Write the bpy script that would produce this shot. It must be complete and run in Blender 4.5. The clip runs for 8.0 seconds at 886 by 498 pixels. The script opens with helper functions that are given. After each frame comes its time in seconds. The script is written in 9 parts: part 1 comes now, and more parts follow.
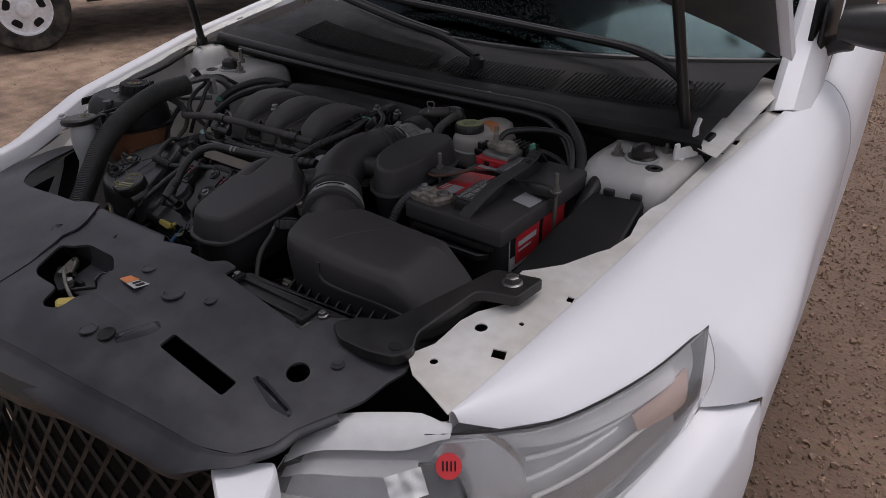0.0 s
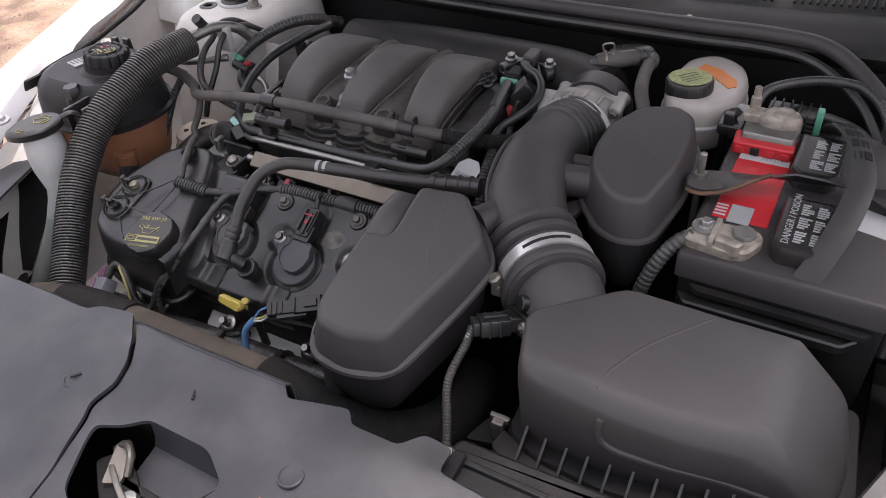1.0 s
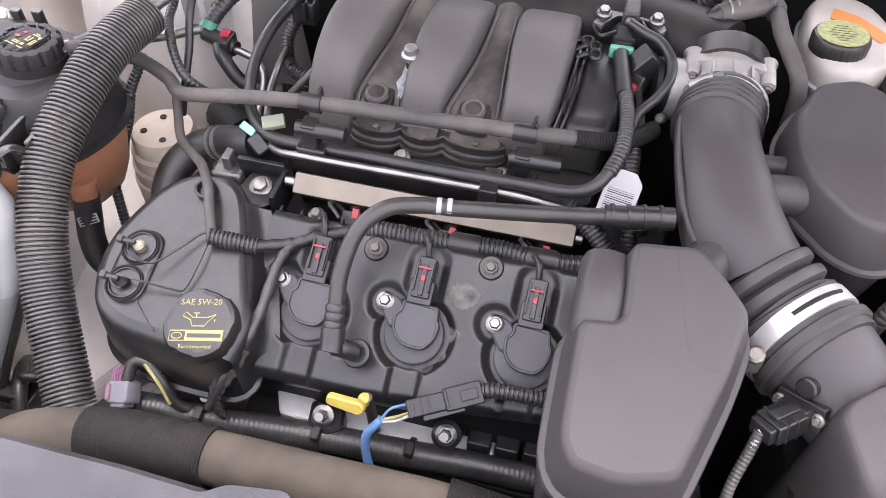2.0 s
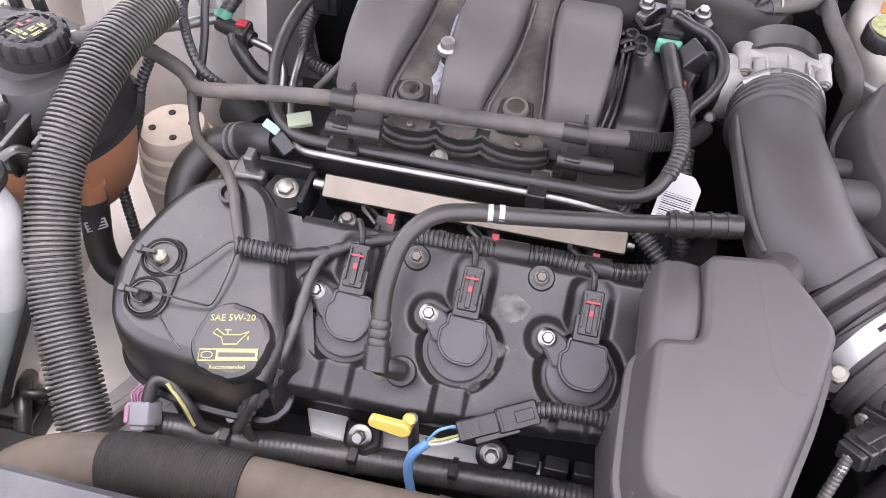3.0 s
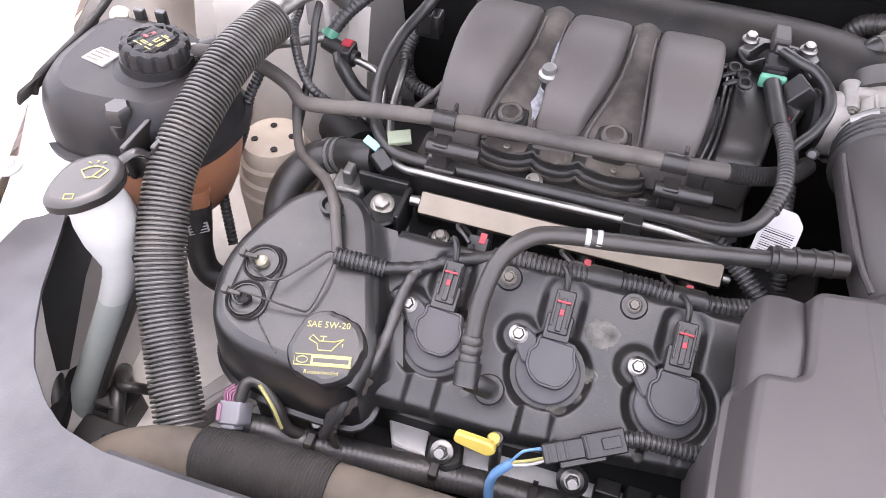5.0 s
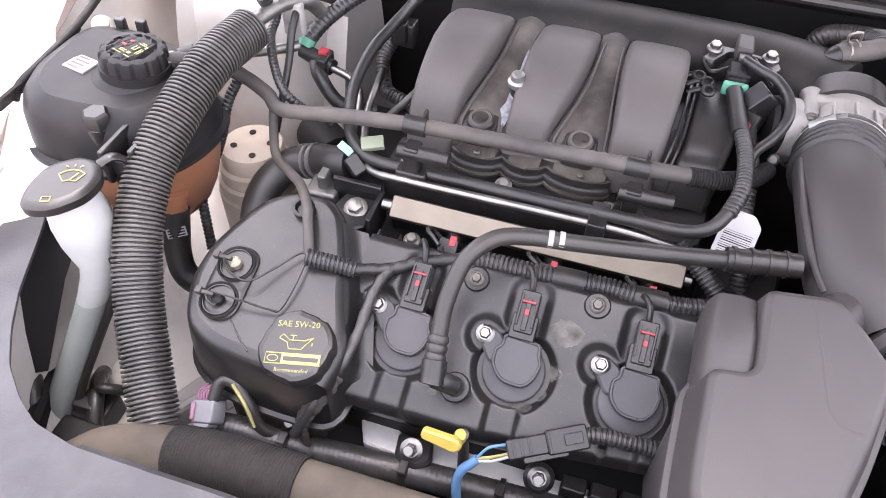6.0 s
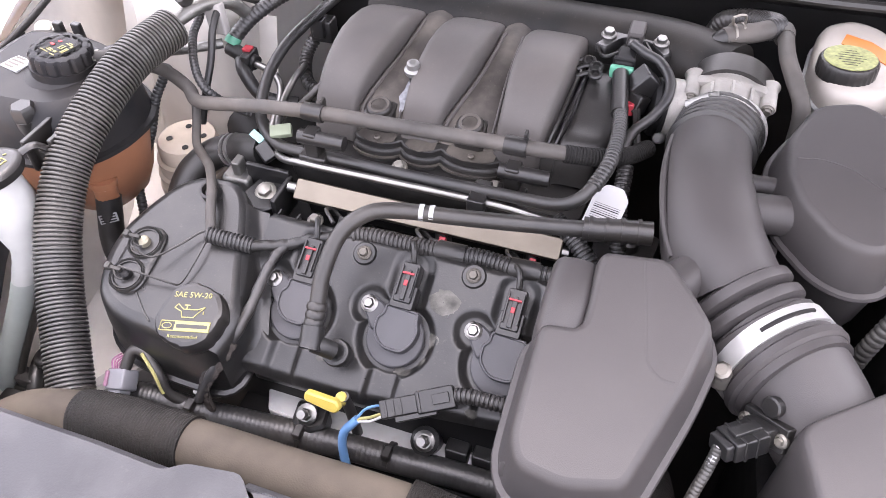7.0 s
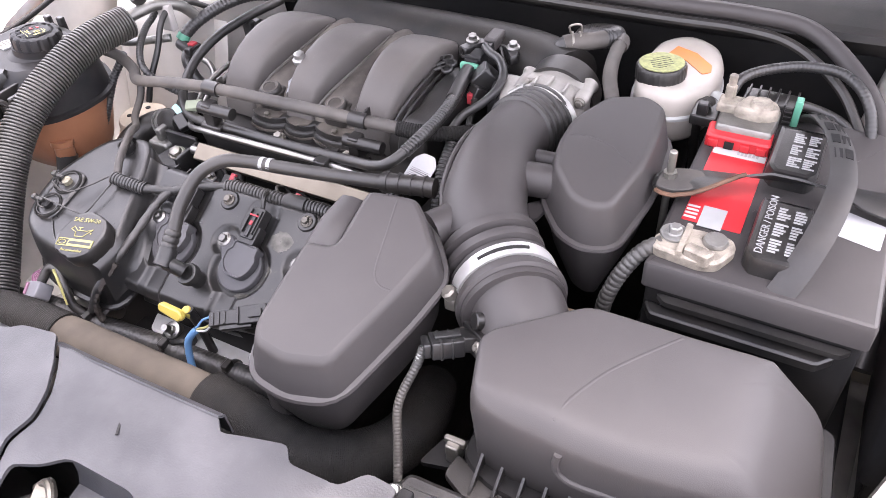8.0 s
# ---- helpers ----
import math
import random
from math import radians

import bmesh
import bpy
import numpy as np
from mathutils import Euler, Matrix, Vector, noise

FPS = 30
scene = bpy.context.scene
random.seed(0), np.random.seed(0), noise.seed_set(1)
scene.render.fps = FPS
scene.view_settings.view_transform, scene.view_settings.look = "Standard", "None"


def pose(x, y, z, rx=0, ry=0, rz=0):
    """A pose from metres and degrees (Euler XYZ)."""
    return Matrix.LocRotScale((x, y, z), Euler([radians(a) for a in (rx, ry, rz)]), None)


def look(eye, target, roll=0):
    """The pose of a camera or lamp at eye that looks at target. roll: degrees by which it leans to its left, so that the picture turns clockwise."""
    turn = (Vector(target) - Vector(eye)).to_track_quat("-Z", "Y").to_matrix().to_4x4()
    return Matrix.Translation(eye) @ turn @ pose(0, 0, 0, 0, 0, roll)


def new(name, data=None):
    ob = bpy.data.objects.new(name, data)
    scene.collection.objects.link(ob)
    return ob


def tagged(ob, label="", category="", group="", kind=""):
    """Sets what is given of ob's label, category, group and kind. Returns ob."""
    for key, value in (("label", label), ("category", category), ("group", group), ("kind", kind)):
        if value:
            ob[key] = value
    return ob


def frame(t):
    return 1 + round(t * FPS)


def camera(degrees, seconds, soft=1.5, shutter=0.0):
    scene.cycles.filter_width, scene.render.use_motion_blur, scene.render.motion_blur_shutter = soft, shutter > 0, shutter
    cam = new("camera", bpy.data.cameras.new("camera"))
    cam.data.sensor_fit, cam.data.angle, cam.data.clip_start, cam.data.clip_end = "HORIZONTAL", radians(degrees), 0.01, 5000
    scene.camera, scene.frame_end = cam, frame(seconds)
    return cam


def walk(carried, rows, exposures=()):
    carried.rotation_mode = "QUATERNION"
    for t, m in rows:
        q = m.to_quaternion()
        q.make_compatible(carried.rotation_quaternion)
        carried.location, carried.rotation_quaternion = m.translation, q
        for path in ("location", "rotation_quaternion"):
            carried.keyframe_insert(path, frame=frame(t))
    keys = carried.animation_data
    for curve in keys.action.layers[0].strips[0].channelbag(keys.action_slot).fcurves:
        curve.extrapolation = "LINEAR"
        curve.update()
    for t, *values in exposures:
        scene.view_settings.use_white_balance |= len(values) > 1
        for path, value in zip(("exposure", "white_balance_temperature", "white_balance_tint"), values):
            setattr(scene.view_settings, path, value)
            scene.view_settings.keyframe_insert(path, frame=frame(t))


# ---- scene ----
cam = camera(61.0, 8.0, soft=0.75)
PATH = [
    (0, (1.253, -0.826, 1.501), (0.182, 0.56, 0.535), -0.9),
    (0.5, (0.851, -0.626, 1.474), (-0.104, 0.713, 0.336), -4.4),
    (1, (0.585, -0.536, 1.444), (-0.249, 0.768, 0.178), -5.0),
    (1.1, (0.522, -0.518, 1.444), (-0.24, 0.781, 0.129), -4.4),
    (1.5, (0.302, -0.454, 1.44), (-0.182, 0.85, 0.003), -1.3),
    (1.7, (0.226, -0.43, 1.448), (-0.164, 0.844, -0.043), -0.6),
    (2.8, (0.083, -0.374, 1.422), (-0.124, 0.864, -0.135), 3.7),
    (3, (0.075, -0.374, 1.419), (-0.145, 0.869, -0.133), 3.4),
    (3.5, (0.064, -0.371, 1.418), (-0.227, 0.883, -0.112), 2.2),
    (4, (0.053, -0.376, 1.418), (-0.271, 0.881, -0.104), 2.1),
    (4.5, (0.044, -0.384, 1.42), (-0.321, 0.862, -0.101), 1.8),
    (5.8, (0.068, -0.402, 1.42), (-0.329, 0.874, -0.067), 1.4),
    (6, (0.077, -0.403, 1.427), (-0.307, 0.877, -0.06), 1.7),
    (6.5, (0.126, -0.408, 1.429), (-0.248, 0.88, -0.055), 1.5),
    (7, (0.236, -0.409, 1.437), (-0.253, 0.859, -0.031), -2.2),
    (7.5, (0.407, -0.415, 1.442), (-0.251, 0.834, 0.026), -5.9),
    (8, (0.575, -0.452, 1.442), (-0.19, 0.808, 0.09), -4.8),
]
EXPOSURES = [(t, e, 6350 if t < 0.4 else 6300 if t < 0.9 else 6560, k) for t, e, k in ((0, 0.0, 18), (0.5, 0.25, 19), (1.0, 2.0, 20), (1.5, 3.04, 22), (3.0, 3.62, 22), (4.5, 3.66, 22), (6.5, 3.62, 22), (7.5, 3.75, 22), (8.0, 3.7, 22))]
walk(cam, [(t, look(eye, target, roll)) for t, eye, target, roll in PATH], EXPOSURES)

# ---- light: a bright overcast sky, sun soft behind cloud ----
SUN_ELEV, SUN_AZ = 71.0, 8.0
world = bpy.data.worlds.new("sky")
scene.world = world
world.use_nodes = True
wn = world.node_tree.nodes
sky = wn.new("ShaderNodeTexSky")
sky.sky_type = "NISHITA"
sky.sun_disc = False
sky.sun_elevation, sky.sun_rotation = radians(SUN_ELEV), radians(SUN_AZ)
sky.dust_density, sky.air_density = 4.0, 1.0
grey = wn.new("ShaderNodeHueSaturation")
grey.inputs["Saturation"].default_value = 0.25
world.node_tree.links.new(sky.outputs[0], grey.inputs["Color"])
world.node_tree.links.new(grey.outputs[0], wn["Background"].inputs[0])
wn["Background"].inputs[1].default_value = 0.13
sun_data = bpy.data.lights.new("sun", "SUN")
sun_data.energy, sun_data.angle, sun_data.color = 0.7, radians(30), (1.0, 0.96, 0.9)
sun = new("sun", sun_data)
sa, se = radians(SUN_AZ), radians(SUN_ELEV)
SUN_FROM = Vector((math.sin(sa) * math.cos(se), math.cos(sa) * math.cos(se), math.sin(se)))
sun.matrix_world = look(SUN_FROM * 20, (0, 0, 0))


# ---- materials ----
def material(name, base, rough=0.5, metal=0.0, vary=0.3, scale=40.0, fine=600.0, bump=0.15, dust=None, dust_amount=0.0,
             dust_scale=9.0, coat=0.0, rough_vary=0.12, spec=0.35, speck=0.0):
    """Base colour with blotches, fine grain, an optional dry dust in patches, and fine relief."""
    m = bpy.data.materials.new(name)
    m.use_nodes = True
    nt = m.node_tree
    n, l = nt.nodes, nt.links
    bsdf = n["Principled BSDF"]
    co = n.new("ShaderNodeTexCoord")
    big = n.new("ShaderNodeTexNoise")
    big.inputs["Scale"].default_value, big.inputs["Detail"].default_value = scale, 6
    small = n.new("ShaderNodeTexNoise")
    small.inputs["Scale"].default_value, small.inputs["Detail"].default_value = fine, 3
    for t in (big, small):
        l.new(co.outputs["Object"], t.inputs["Vector"])
    dark = tuple(c * (1 - vary) for c in base) + (1,)
    light = tuple(min(1, c * (1 + vary)) for c in base) + (1,)
    ramp = n.new("ShaderNodeValToRGB")
    ramp.color_ramp.elements[0].position, ramp.color_ramp.elements[1].position = 0.3, 0.7
    ramp.color_ramp.elements[0].color, ramp.color_ramp.elements[1].color = dark, light
    l.new(big.outputs["Fac"], ramp.inputs["Fac"])
    col = ramp.outputs["Color"]
    if dust:
        patch = n.new("ShaderNodeTexNoise")
        patch.inputs["Scale"].default_value, patch.inputs["Detail"].default_value = dust_scale, 8
        l.new(co.outputs["Object"], patch.inputs["Vector"])
        pr = n.new("ShaderNodeMapRange")
        pr.inputs["From Min"].default_value, pr.inputs["From Max"].default_value = 0.4, 0.75
        pr.inputs["To Max"].default_value = dust_amount
        l.new(patch.outputs["Fac"], pr.inputs["Value"])
        mix = n.new("ShaderNodeMix")
        mix.data_type = "RGBA"
        l.new(pr.outputs["Result"], mix.inputs["Factor"])
        l.new(col, mix.inputs["A"])
        mix.inputs["B"].default_value = (*dust, 1)
        col = mix.outputs["Result"]
    if speck:
        grit = n.new("ShaderNodeTexNoise")
        grit.inputs["Scale"].default_value, grit.inputs["Detail"].default_value = 330.0, 2
        l.new(co.outputs["Object"], grit.inputs["Vector"])
        gr = n.new("ShaderNodeMapRange")
        gr.inputs["From Min"].default_value, gr.inputs["From Max"].default_value = 0.64, 0.74
        gr.inputs["To Max"].default_value = speck
        l.new(grit.outputs["Fac"], gr.inputs["Value"])
        mx = n.new("ShaderNodeMix")
        mx.data_type = "RGBA"
        l.new(gr.outputs["Result"], mx.inputs["Factor"])
        l.new(col, mx.inputs["A"])
        mx.inputs["B"].default_value = (0.34, 0.29, 0.24, 1)
        col = mx.outputs["Result"]
    l.new(col, bsdf.inputs["Base Color"])
    rr = n.new("ShaderNodeMapRange")
    rr.inputs["To Min"].default_value, rr.inputs["To Max"].default_value = max(0.02, rough - rough_vary), min(1, rough + rough_vary)
    l.new(big.outputs["Fac"], rr.inputs["Value"])
    l.new(rr.outputs["Result"], bsdf.inputs["Roughness"])
    bsdf.inputs["Metallic"].default_value = metal
    bsdf.inputs["Coat Weight"].default_value = coat
    bsdf.inputs["Specular IOR Level"].default_value = spec
    if bump:
        b = n.new("ShaderNodeBump")
        b.inputs["Strength"].default_value, b.inputs["Distance"].default_value = bump, 0.001
        l.new(small.outputs["Fac"], b.inputs["Height"])
        l.new(b.outputs["Normal"], bsdf.inputs["Normal"])
    return m


TAN = (0.30, 0.25, 0.20)
BLACK = material("black_plastic", (0.0095, 0.0095, 0.0098), 0.36, dust=TAN, dust_amount=0.06, bump=0.12, spec=0.5, speck=0.03)
BOXBLACK = material("grained_box_plastic", (0.039, 0.0358, 0.0358), 0.50, vary=0.08, scale=15, dust=TAN, dust_amount=0.03, bump=0.14, fine=1400, dust_scale=5, rough_vary=0.05)
# near-black for black parts; also carries the shade deep in the bay
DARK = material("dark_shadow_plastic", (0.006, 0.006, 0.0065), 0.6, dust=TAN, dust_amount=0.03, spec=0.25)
COVER = material("radiator_cover_plastic", (0.023, 0.0235, 0.0268), 0.43, vary=0.2, scale=9, dust=(0.33, 0.32, 0.33), dust_scale=14, bump=0.2, rough_vary=0.09, dust_amount=0.09, speck=0.02)
VALVE = material("valve_cover_plastic", (0.0105, 0.0105, 0.0108), 0.33, vary=0.15, dust=(0.33, 0.29, 0.24), dust_amount=0.035, dust_scale=30, bump=0.12, spec=0.5, speck=0.05)
RUBBER = material("rubber", (0.012, 0.012, 0.012), 0.42, dust=TAN, dust_amount=0.07, bump=0.15, spec=0.5)
HOSE = material("grey_rubber_hose", (0.054, 0.050, 0.0465), 0.6, dust=TAN, dust_amount=0.18)
BROWNHOSE = material("dusty_brown_hose", (0.052, 0.044, 0.036), 0.8, vary=0.2, dust=(0.24, 0.20, 0.155), dust_amount=0.28, spec=0.2)
CORR = material("corrugated_plastic", (0.020, 0.020, 0.0205), 0.38, dust=TAN, dust_amount=0.08, spec=0.5)
BIGCORR = material("dusty_corrugated_plastic", (0.042, 0.041, 0.039), 0.42, dust=TAN, dust_amount=0.14, spec=0.5, speck=0.06)
COIL = material("coil_plastic", (0.054, 0.054, 0.058), 0.46, vary=0.12, scale=20, dust=TAN, dust_amount=0.04, bump=0.12, spec=0.3)
MANI = material("matt_manifold_plastic", (0.017, 0.0165, 0.0162), 0.42, dust=TAN, dust_amount=0.05, bump=0.15, speck=0.05, spec=0.4)
RUNNER = material("dusty_runner_plastic", (0.076, 0.0705, 0.0675), 0.50, vary=0.12, scale=14, dust=TAN, dust_amount=0.06, dust_scale=12, bump=0.12, speck=0.03, spec=0.2)
VALLEY = material("dusty_valley_plastic", (0.043, 0.038, 0.034), 0.6, vary=0.3, scale=30, dust=(0.36, 0.32, 0.27), dust_amount=0.22, dust_scale=26, bump=0.15, speck=0.05, spec=0.2)
BRAID = material("braided_fabric", (0.010, 0.010, 0.010), 0.8, vary=0.4, scale=90, bump=1.0, fine=420, dust=TAN, dust_amount=0.05, spec=0.2)
PLENUM = material("dark_plenum_plastic", (0.010, 0.0098, 0.0096), 0.5, vary=0.2, scale=18, dust=TAN, dust_amount=0.05, dust_scale=14, bump=0.12, speck=0.04, spec=0.2)
STRAP = material("dusty_strap_plastic", (0.030, 0.029, 0.029), 0.55, vary=0.2, dust=TAN, dust_amount=0.12, bump=0.12, spec=0.3)
STEEL = material("bright_steel", (0.235, 0.23, 0.22), 0.36, 1.0, vary=0.15, bump=0.05)
RAIL = material("satin_nickel_rail", (0.165, 0.145, 0.118), 0.42, 1.0, vary=0.1, bump=0.05)
CAST = material("cast_aluminium", (0.22, 0.22, 0.21), 0.5, 0.9, vary=0.25, bump=0.6, fine=400, dust=TAN, dust_amount=0.2)
ALUMIN = material("bare_cast_aluminium", (0.29, 0.28, 0.262), 0.5, 0.45, vary=0.22, bump=0.5, fine=500, dust=TAN, dust_amount=0.25, dust_scale=30)
CLAMPSTEEL = material("bright_clamp_steel", (0.55, 0.55, 0.54), 0.34, 0.6, vary=0.15, bump=0.05, dust=TAN, dust_amount=0.12)
ZINC = material("bright_zinc", (0.25, 0.25, 0.243), 0.4, 0.7, vary=0.12, bump=0.1, dust=TAN, dust_amount=0.12)
DULL = material("dull_zinc", (0.27, 0.26, 0.235), 0.5, 0.9, vary=0.25, dust=TAN, dust_amount=0.3)
WHITE = material("white_car_paint", (0.78, 0.78, 0.80), 0.5, vary=0.025, scale=6, coat=0.15, bump=0.02, rough_vary=0.06, dust=(0.42, 0.36, 0.28), dust_amount=0.08, dust_scale=3)
INNER = material("thin_inner_white_paint", (0.66, 0.65, 0.62), 0.45, vary=0.08, bump=0.1, dust=(0.36, 0.29, 0.20), dust_amount=0.45, dust_scale=7)
TOWER = material("strut_tower_paint", (0.52, 0.505, 0.48), 0.45, vary=0.06, bump=0.1, dust=(0.36, 0.29, 0.20), dust_amount=0.3, dust_scale=5)
GREYLINER = material("grey_bay_paint", (0.30, 0.29, 0.28), 0.55, vary=0.12, dust=TAN, dust_amount=0.4, bump=0.2)
TANKBLACK = material("satin_tank_plastic", (0.0125, 0.0127, 0.0142), 0.42, vary=0.15, scale=14, dust=TAN, dust_amount=0.05, dust_scale=16, bump=0.06, spec=0.16)
AMBER = material("amber_tank_plastic", (0.27, 0.12, 0.065), 0.4, vary=0.2, scale=12, bump=0.08)
MILK = material("milky_tank_plastic", (0.35, 0.355, 0.345), 0.4, vary=0.06, bump=0.05)
FLUID = material("milky_tank_with_fluid", (0.25, 0.275, 0.262), 0.4, vary=0.06, bump=0.05)
RED = material("red_label", (0.44, 0.025, 0.03), 0.4, vary=0.08, bump=0.03)
PAPER = material("white_label", (0.38, 0.38, 0.38), 0.5, vary=0.04, bump=0.03)
PALE = material("pale_print", (0.27, 0.275, 0.275), 0.5, vary=0.1, bump=0.0)
YELLOW = material("yellow_plastic", (0.38, 0.30, 0.065), 0.4, vary=0.08, bump=0.05)
PRINT = material("yellow_print", (0.285, 0.262, 0.105), 0.5, vary=0.15, bump=0.0)
ORANGE = material("orange_label", (0.52, 0.17, 0.04), 0.45, vary=0.08, bump=0.0)
BLUE = material("blue_wire", (0.10, 0.21, 0.38), 0.4, vary=0.08, bump=0.0)
GREEN = material("green_clip", (0.08, 0.26, 0.18), 0.4, vary=0.1, bump=0.0)
REDCLIP = material("red_clip", (0.33, 0.035, 0.045), 0.4, vary=0.1, bump=0.0)
LILAC = material("grey_connector", (0.15, 0.152, 0.165), 0.45, vary=0.1, bump=0.05)
OXIDE = material("corroded_terminal", (0.23, 0.205, 0.172), 0.6, 0.4, vary=0.55, scale=70, bump=0.8, dust=(0.40, 0.36, 0.30), dust_amount=0.7, dust_scale=60)
RUST = material("rusty_strap", (0.10, 0.055, 0.035), 0.7, vary=0.5, bump=0.5)
COWL = material("cowl_plastic", (0.0075, 0.0075, 0.0077), 0.6, dust=TAN, dust_amount=0.05, spec=0.22)
DIMBOLT = material("dark_zinc", (0.22, 0.21, 0.19), 0.5, 0.8, vary=0.3, dust=TAN, dust_amount=0.3)
RESIDUE = material("pale_dried_residue", (0.20, 0.205, 0.22), 0.7, vary=0.5, scale=120, bump=0.3)
DARKBOLT = material("dirty_dark_bolt", (0.10, 0.095, 0.085), 0.5, 0.6, vary=0.3, dust=TAN, dust_amount=0.3)
SOCKET = material("tarnished_socket", (0.27, 0.25, 0.19), 0.45, 0.5, vary=0.3, scale=80, bump=0.3)
TARNISH = material("tarnished_clip", (0.045, 0.043, 0.040), 0.5, 0.3, vary=0.3, bump=0.1)
TAPE = material("worn_cloth_tape", (0.024, 0.020, 0.018), 0.7, vary=0.4, scale=60, bump=0.6, fine=900, dust=TAN, dust_amount=0.15)
LAMPWHITE = material("white_lamp_plastic", (0.66, 0.66, 0.65), 0.4, vary=0.05, bump=0.03)
CREAM = material("cream_pulley_paint", (0.50, 0.44, 0.36), 0.55, vary=0.1, dust=(0.3, 0.2, 0.12), dust_amount=0.5)


# ---- shape helpers ----
def thing(name, at, label, category, group="", kind=""):
    ob = new(name)
    ob.empty_display_size = 0.05
    ob.matrix_world = Matrix.Translation(at)
    return tagged(ob, label, category, group, kind)


def part(name, bm, mat, parent, label="", smooth=True, angle=40):
    """Links a bmesh, in world coordinates, as one mesh object under parent."""
    me = bpy.data.meshes.new(name)
    bmesh.ops.recalc_face_normals(bm, faces=bm.faces[:])
    if smooth:
        for fc in bm.faces:
            fc.smooth = len(fc.verts) < 9
        lim = radians(angle)
        for e in bm.edges:
            if len(e.link_faces) == 2 and e.calc_face_angle(0) > lim:
                e.smooth = False
    bm.to_mesh(me)
    bm.free()
    me.materials.append(mat)
    ob = new(name, me)
    if parent is not None:
        ob.parent = parent
        w = Matrix.Identity(4)
        p = parent
        while p is not None:
            w = p.matrix_basis if p.parent is None else w
            p = p.parent
        ob.matrix_parent_inverse = w.inverted() if parent.parent is None else Matrix.Identity(4)
    if label:
        ob["label"] = label
    return ob


def top(name, bm, mat, label, category, group="", kind="", angle=40):
    return tagged(part(name, bm, mat, None, angle=angle), label, category, group, kind)


def spline(pts, n=8):
    """A Catmull-Rom curve through pts, n steps a span."""
    p = [Vector(q) for q in pts]
    p = [p[0] * 2 - p[1]] + p + [p[-1] * 2 - p[-2]]
    out = []
    for i in range(1, len(p) - 2):
        a, b, c, d = p[i - 1:i + 3]
        for k in range(n):
            t = k / n
            out.append(0.5 * (2 * b + (c - a) * t + (2 * a - 5 * b + 4 * c - d) * t * t + (3 * b - a - 3 * c + d) * t ** 3))
    out.append(p[-2])
    return out


def resample(line, step):
    out, acc = [line[0]], 0.0
    total = sum((b - a).length for a, b in zip(line, line[1:]))
    n = max(2, round(total / step))
    step = total / n
    for a, b in zip(line, line[1:]):
        seg = (b - a).length
        while seg > 1e-9 and acc + seg >= step - 1e-9 and len(out) < n:
            a = a + (b - a) * ((step - acc) / seg)
            seg = (b - a).length
            acc = 0.0
            out.append(a)
        acc += seg
    out.append(line[-1])
    return out


def tube_into(bm, line, radius, seg=12, caps=True, flat=1.0):
    """A tube along a line of points; radius: a number, or a function of (index, count)."""
    rings, side = [], None
    n = len(line)
    for i, p in enumerate(line):
        d = (line[min(i + 1, n - 1)] - line[max(i - 1, 0)]).normalized()
        if side is None:
            side = d.cross(Vector((0, 0, 1)))
            if side.length < 0.2:
                side = d.cross(Vector((0, 1, 0)))
        side = (side - d * side.dot(d)).normalized()
        up = side.cross(d)
        r = radius(i, n) if callable(radius) else radius
        rings.append([bm.verts.new(p + side * (math.cos(2 * math.pi * k / seg) * r) + up * (math.sin(2 * math.pi * k / seg) * r * flat)) for k in range(seg)])
    for a, b in zip(rings, rings[1:]):
        for k in range(seg):
            bm.faces.new((a[k], a[(k + 1) % seg], b[(k + 1) % seg], b[k]))
    if caps:
        bm.faces.new(rings[0])
        bm.faces.new(rings[-1])
    return bm


def tube(pts, radius, seg=12, n=8, flat=1.0):
    return tube_into(bmesh.new(), spline(pts, n) if len(pts) > 2 else [Vector(q) for q in pts], radius, seg, flat=flat)


def corrugated(pts, radius, pitch, depth=0.1, seg=20):
    """A ribbed tube: broad ridges and narrow grooves."""
    line = resample(spline(pts, 14), pitch / 6)
    prof = (1 - depth, 0.985, 1.0, 1.0, 0.985, 1 - depth)
    return tube_into(bmesh.new(), line, lambda i, n: radius * prof[i % 6], seg)


def loft(rings, caps=True):
    """Skins closed rings of points, all of one length."""
    bm = bmesh.new()
    vs = [[bm.verts.new(p) for p in r] for r in rings]
    k = len(vs[0])
    for a, b in zip(vs, vs[1:]):
        for i in range(k):
            bm.faces.new((a[i], a[(i + 1) % k], b[(i + 1) % k], b[i]))
    if caps:
        bm.faces.new(vs[0])
        bm.faces.new(vs[-1])
    return bm


def sheet(rows, thick=0.0):
    """Skins open rows of points; thick gives it a back, along the face normals."""
    bm = bmesh.new()
    vs = [[bm.verts.new(p) for p in r] for r in rows]
    for a, b in zip(vs, vs[1:]):
        for i in range(len(a) - 1):
            bm.faces.new((a[i], a[i + 1], b[i + 1], b[i]))
    if thick:
        bmesh.ops.recalc_face_normals(bm, faces=bm.faces[:])
        bmesh.ops.solidify(bm, geom=bm.faces[:], thickness=thick)
    return bm


def rounded(poly, r=0.01, n=4):
    """Rounds the corners of a 2D polygon."""
    out, k = [], len(poly)
    for i in range(k):
        a, b, c = Vector(poly[i - 1]).to_2d(), Vector(poly[i]).to_2d(), Vector(poly[(i + 1) % k]).to_2d()
        q = min(r, (a - b).length * 0.45, (c - b).length * 0.45)
        s, e = b + (a - b).normalized() * q, b + (c - b).normalized() * q
        for j in range(n + 1):
            t = j / n
            out.append((1 - t) ** 2 * s + 2 * t * (1 - t) * b + t * t * e)
    return out


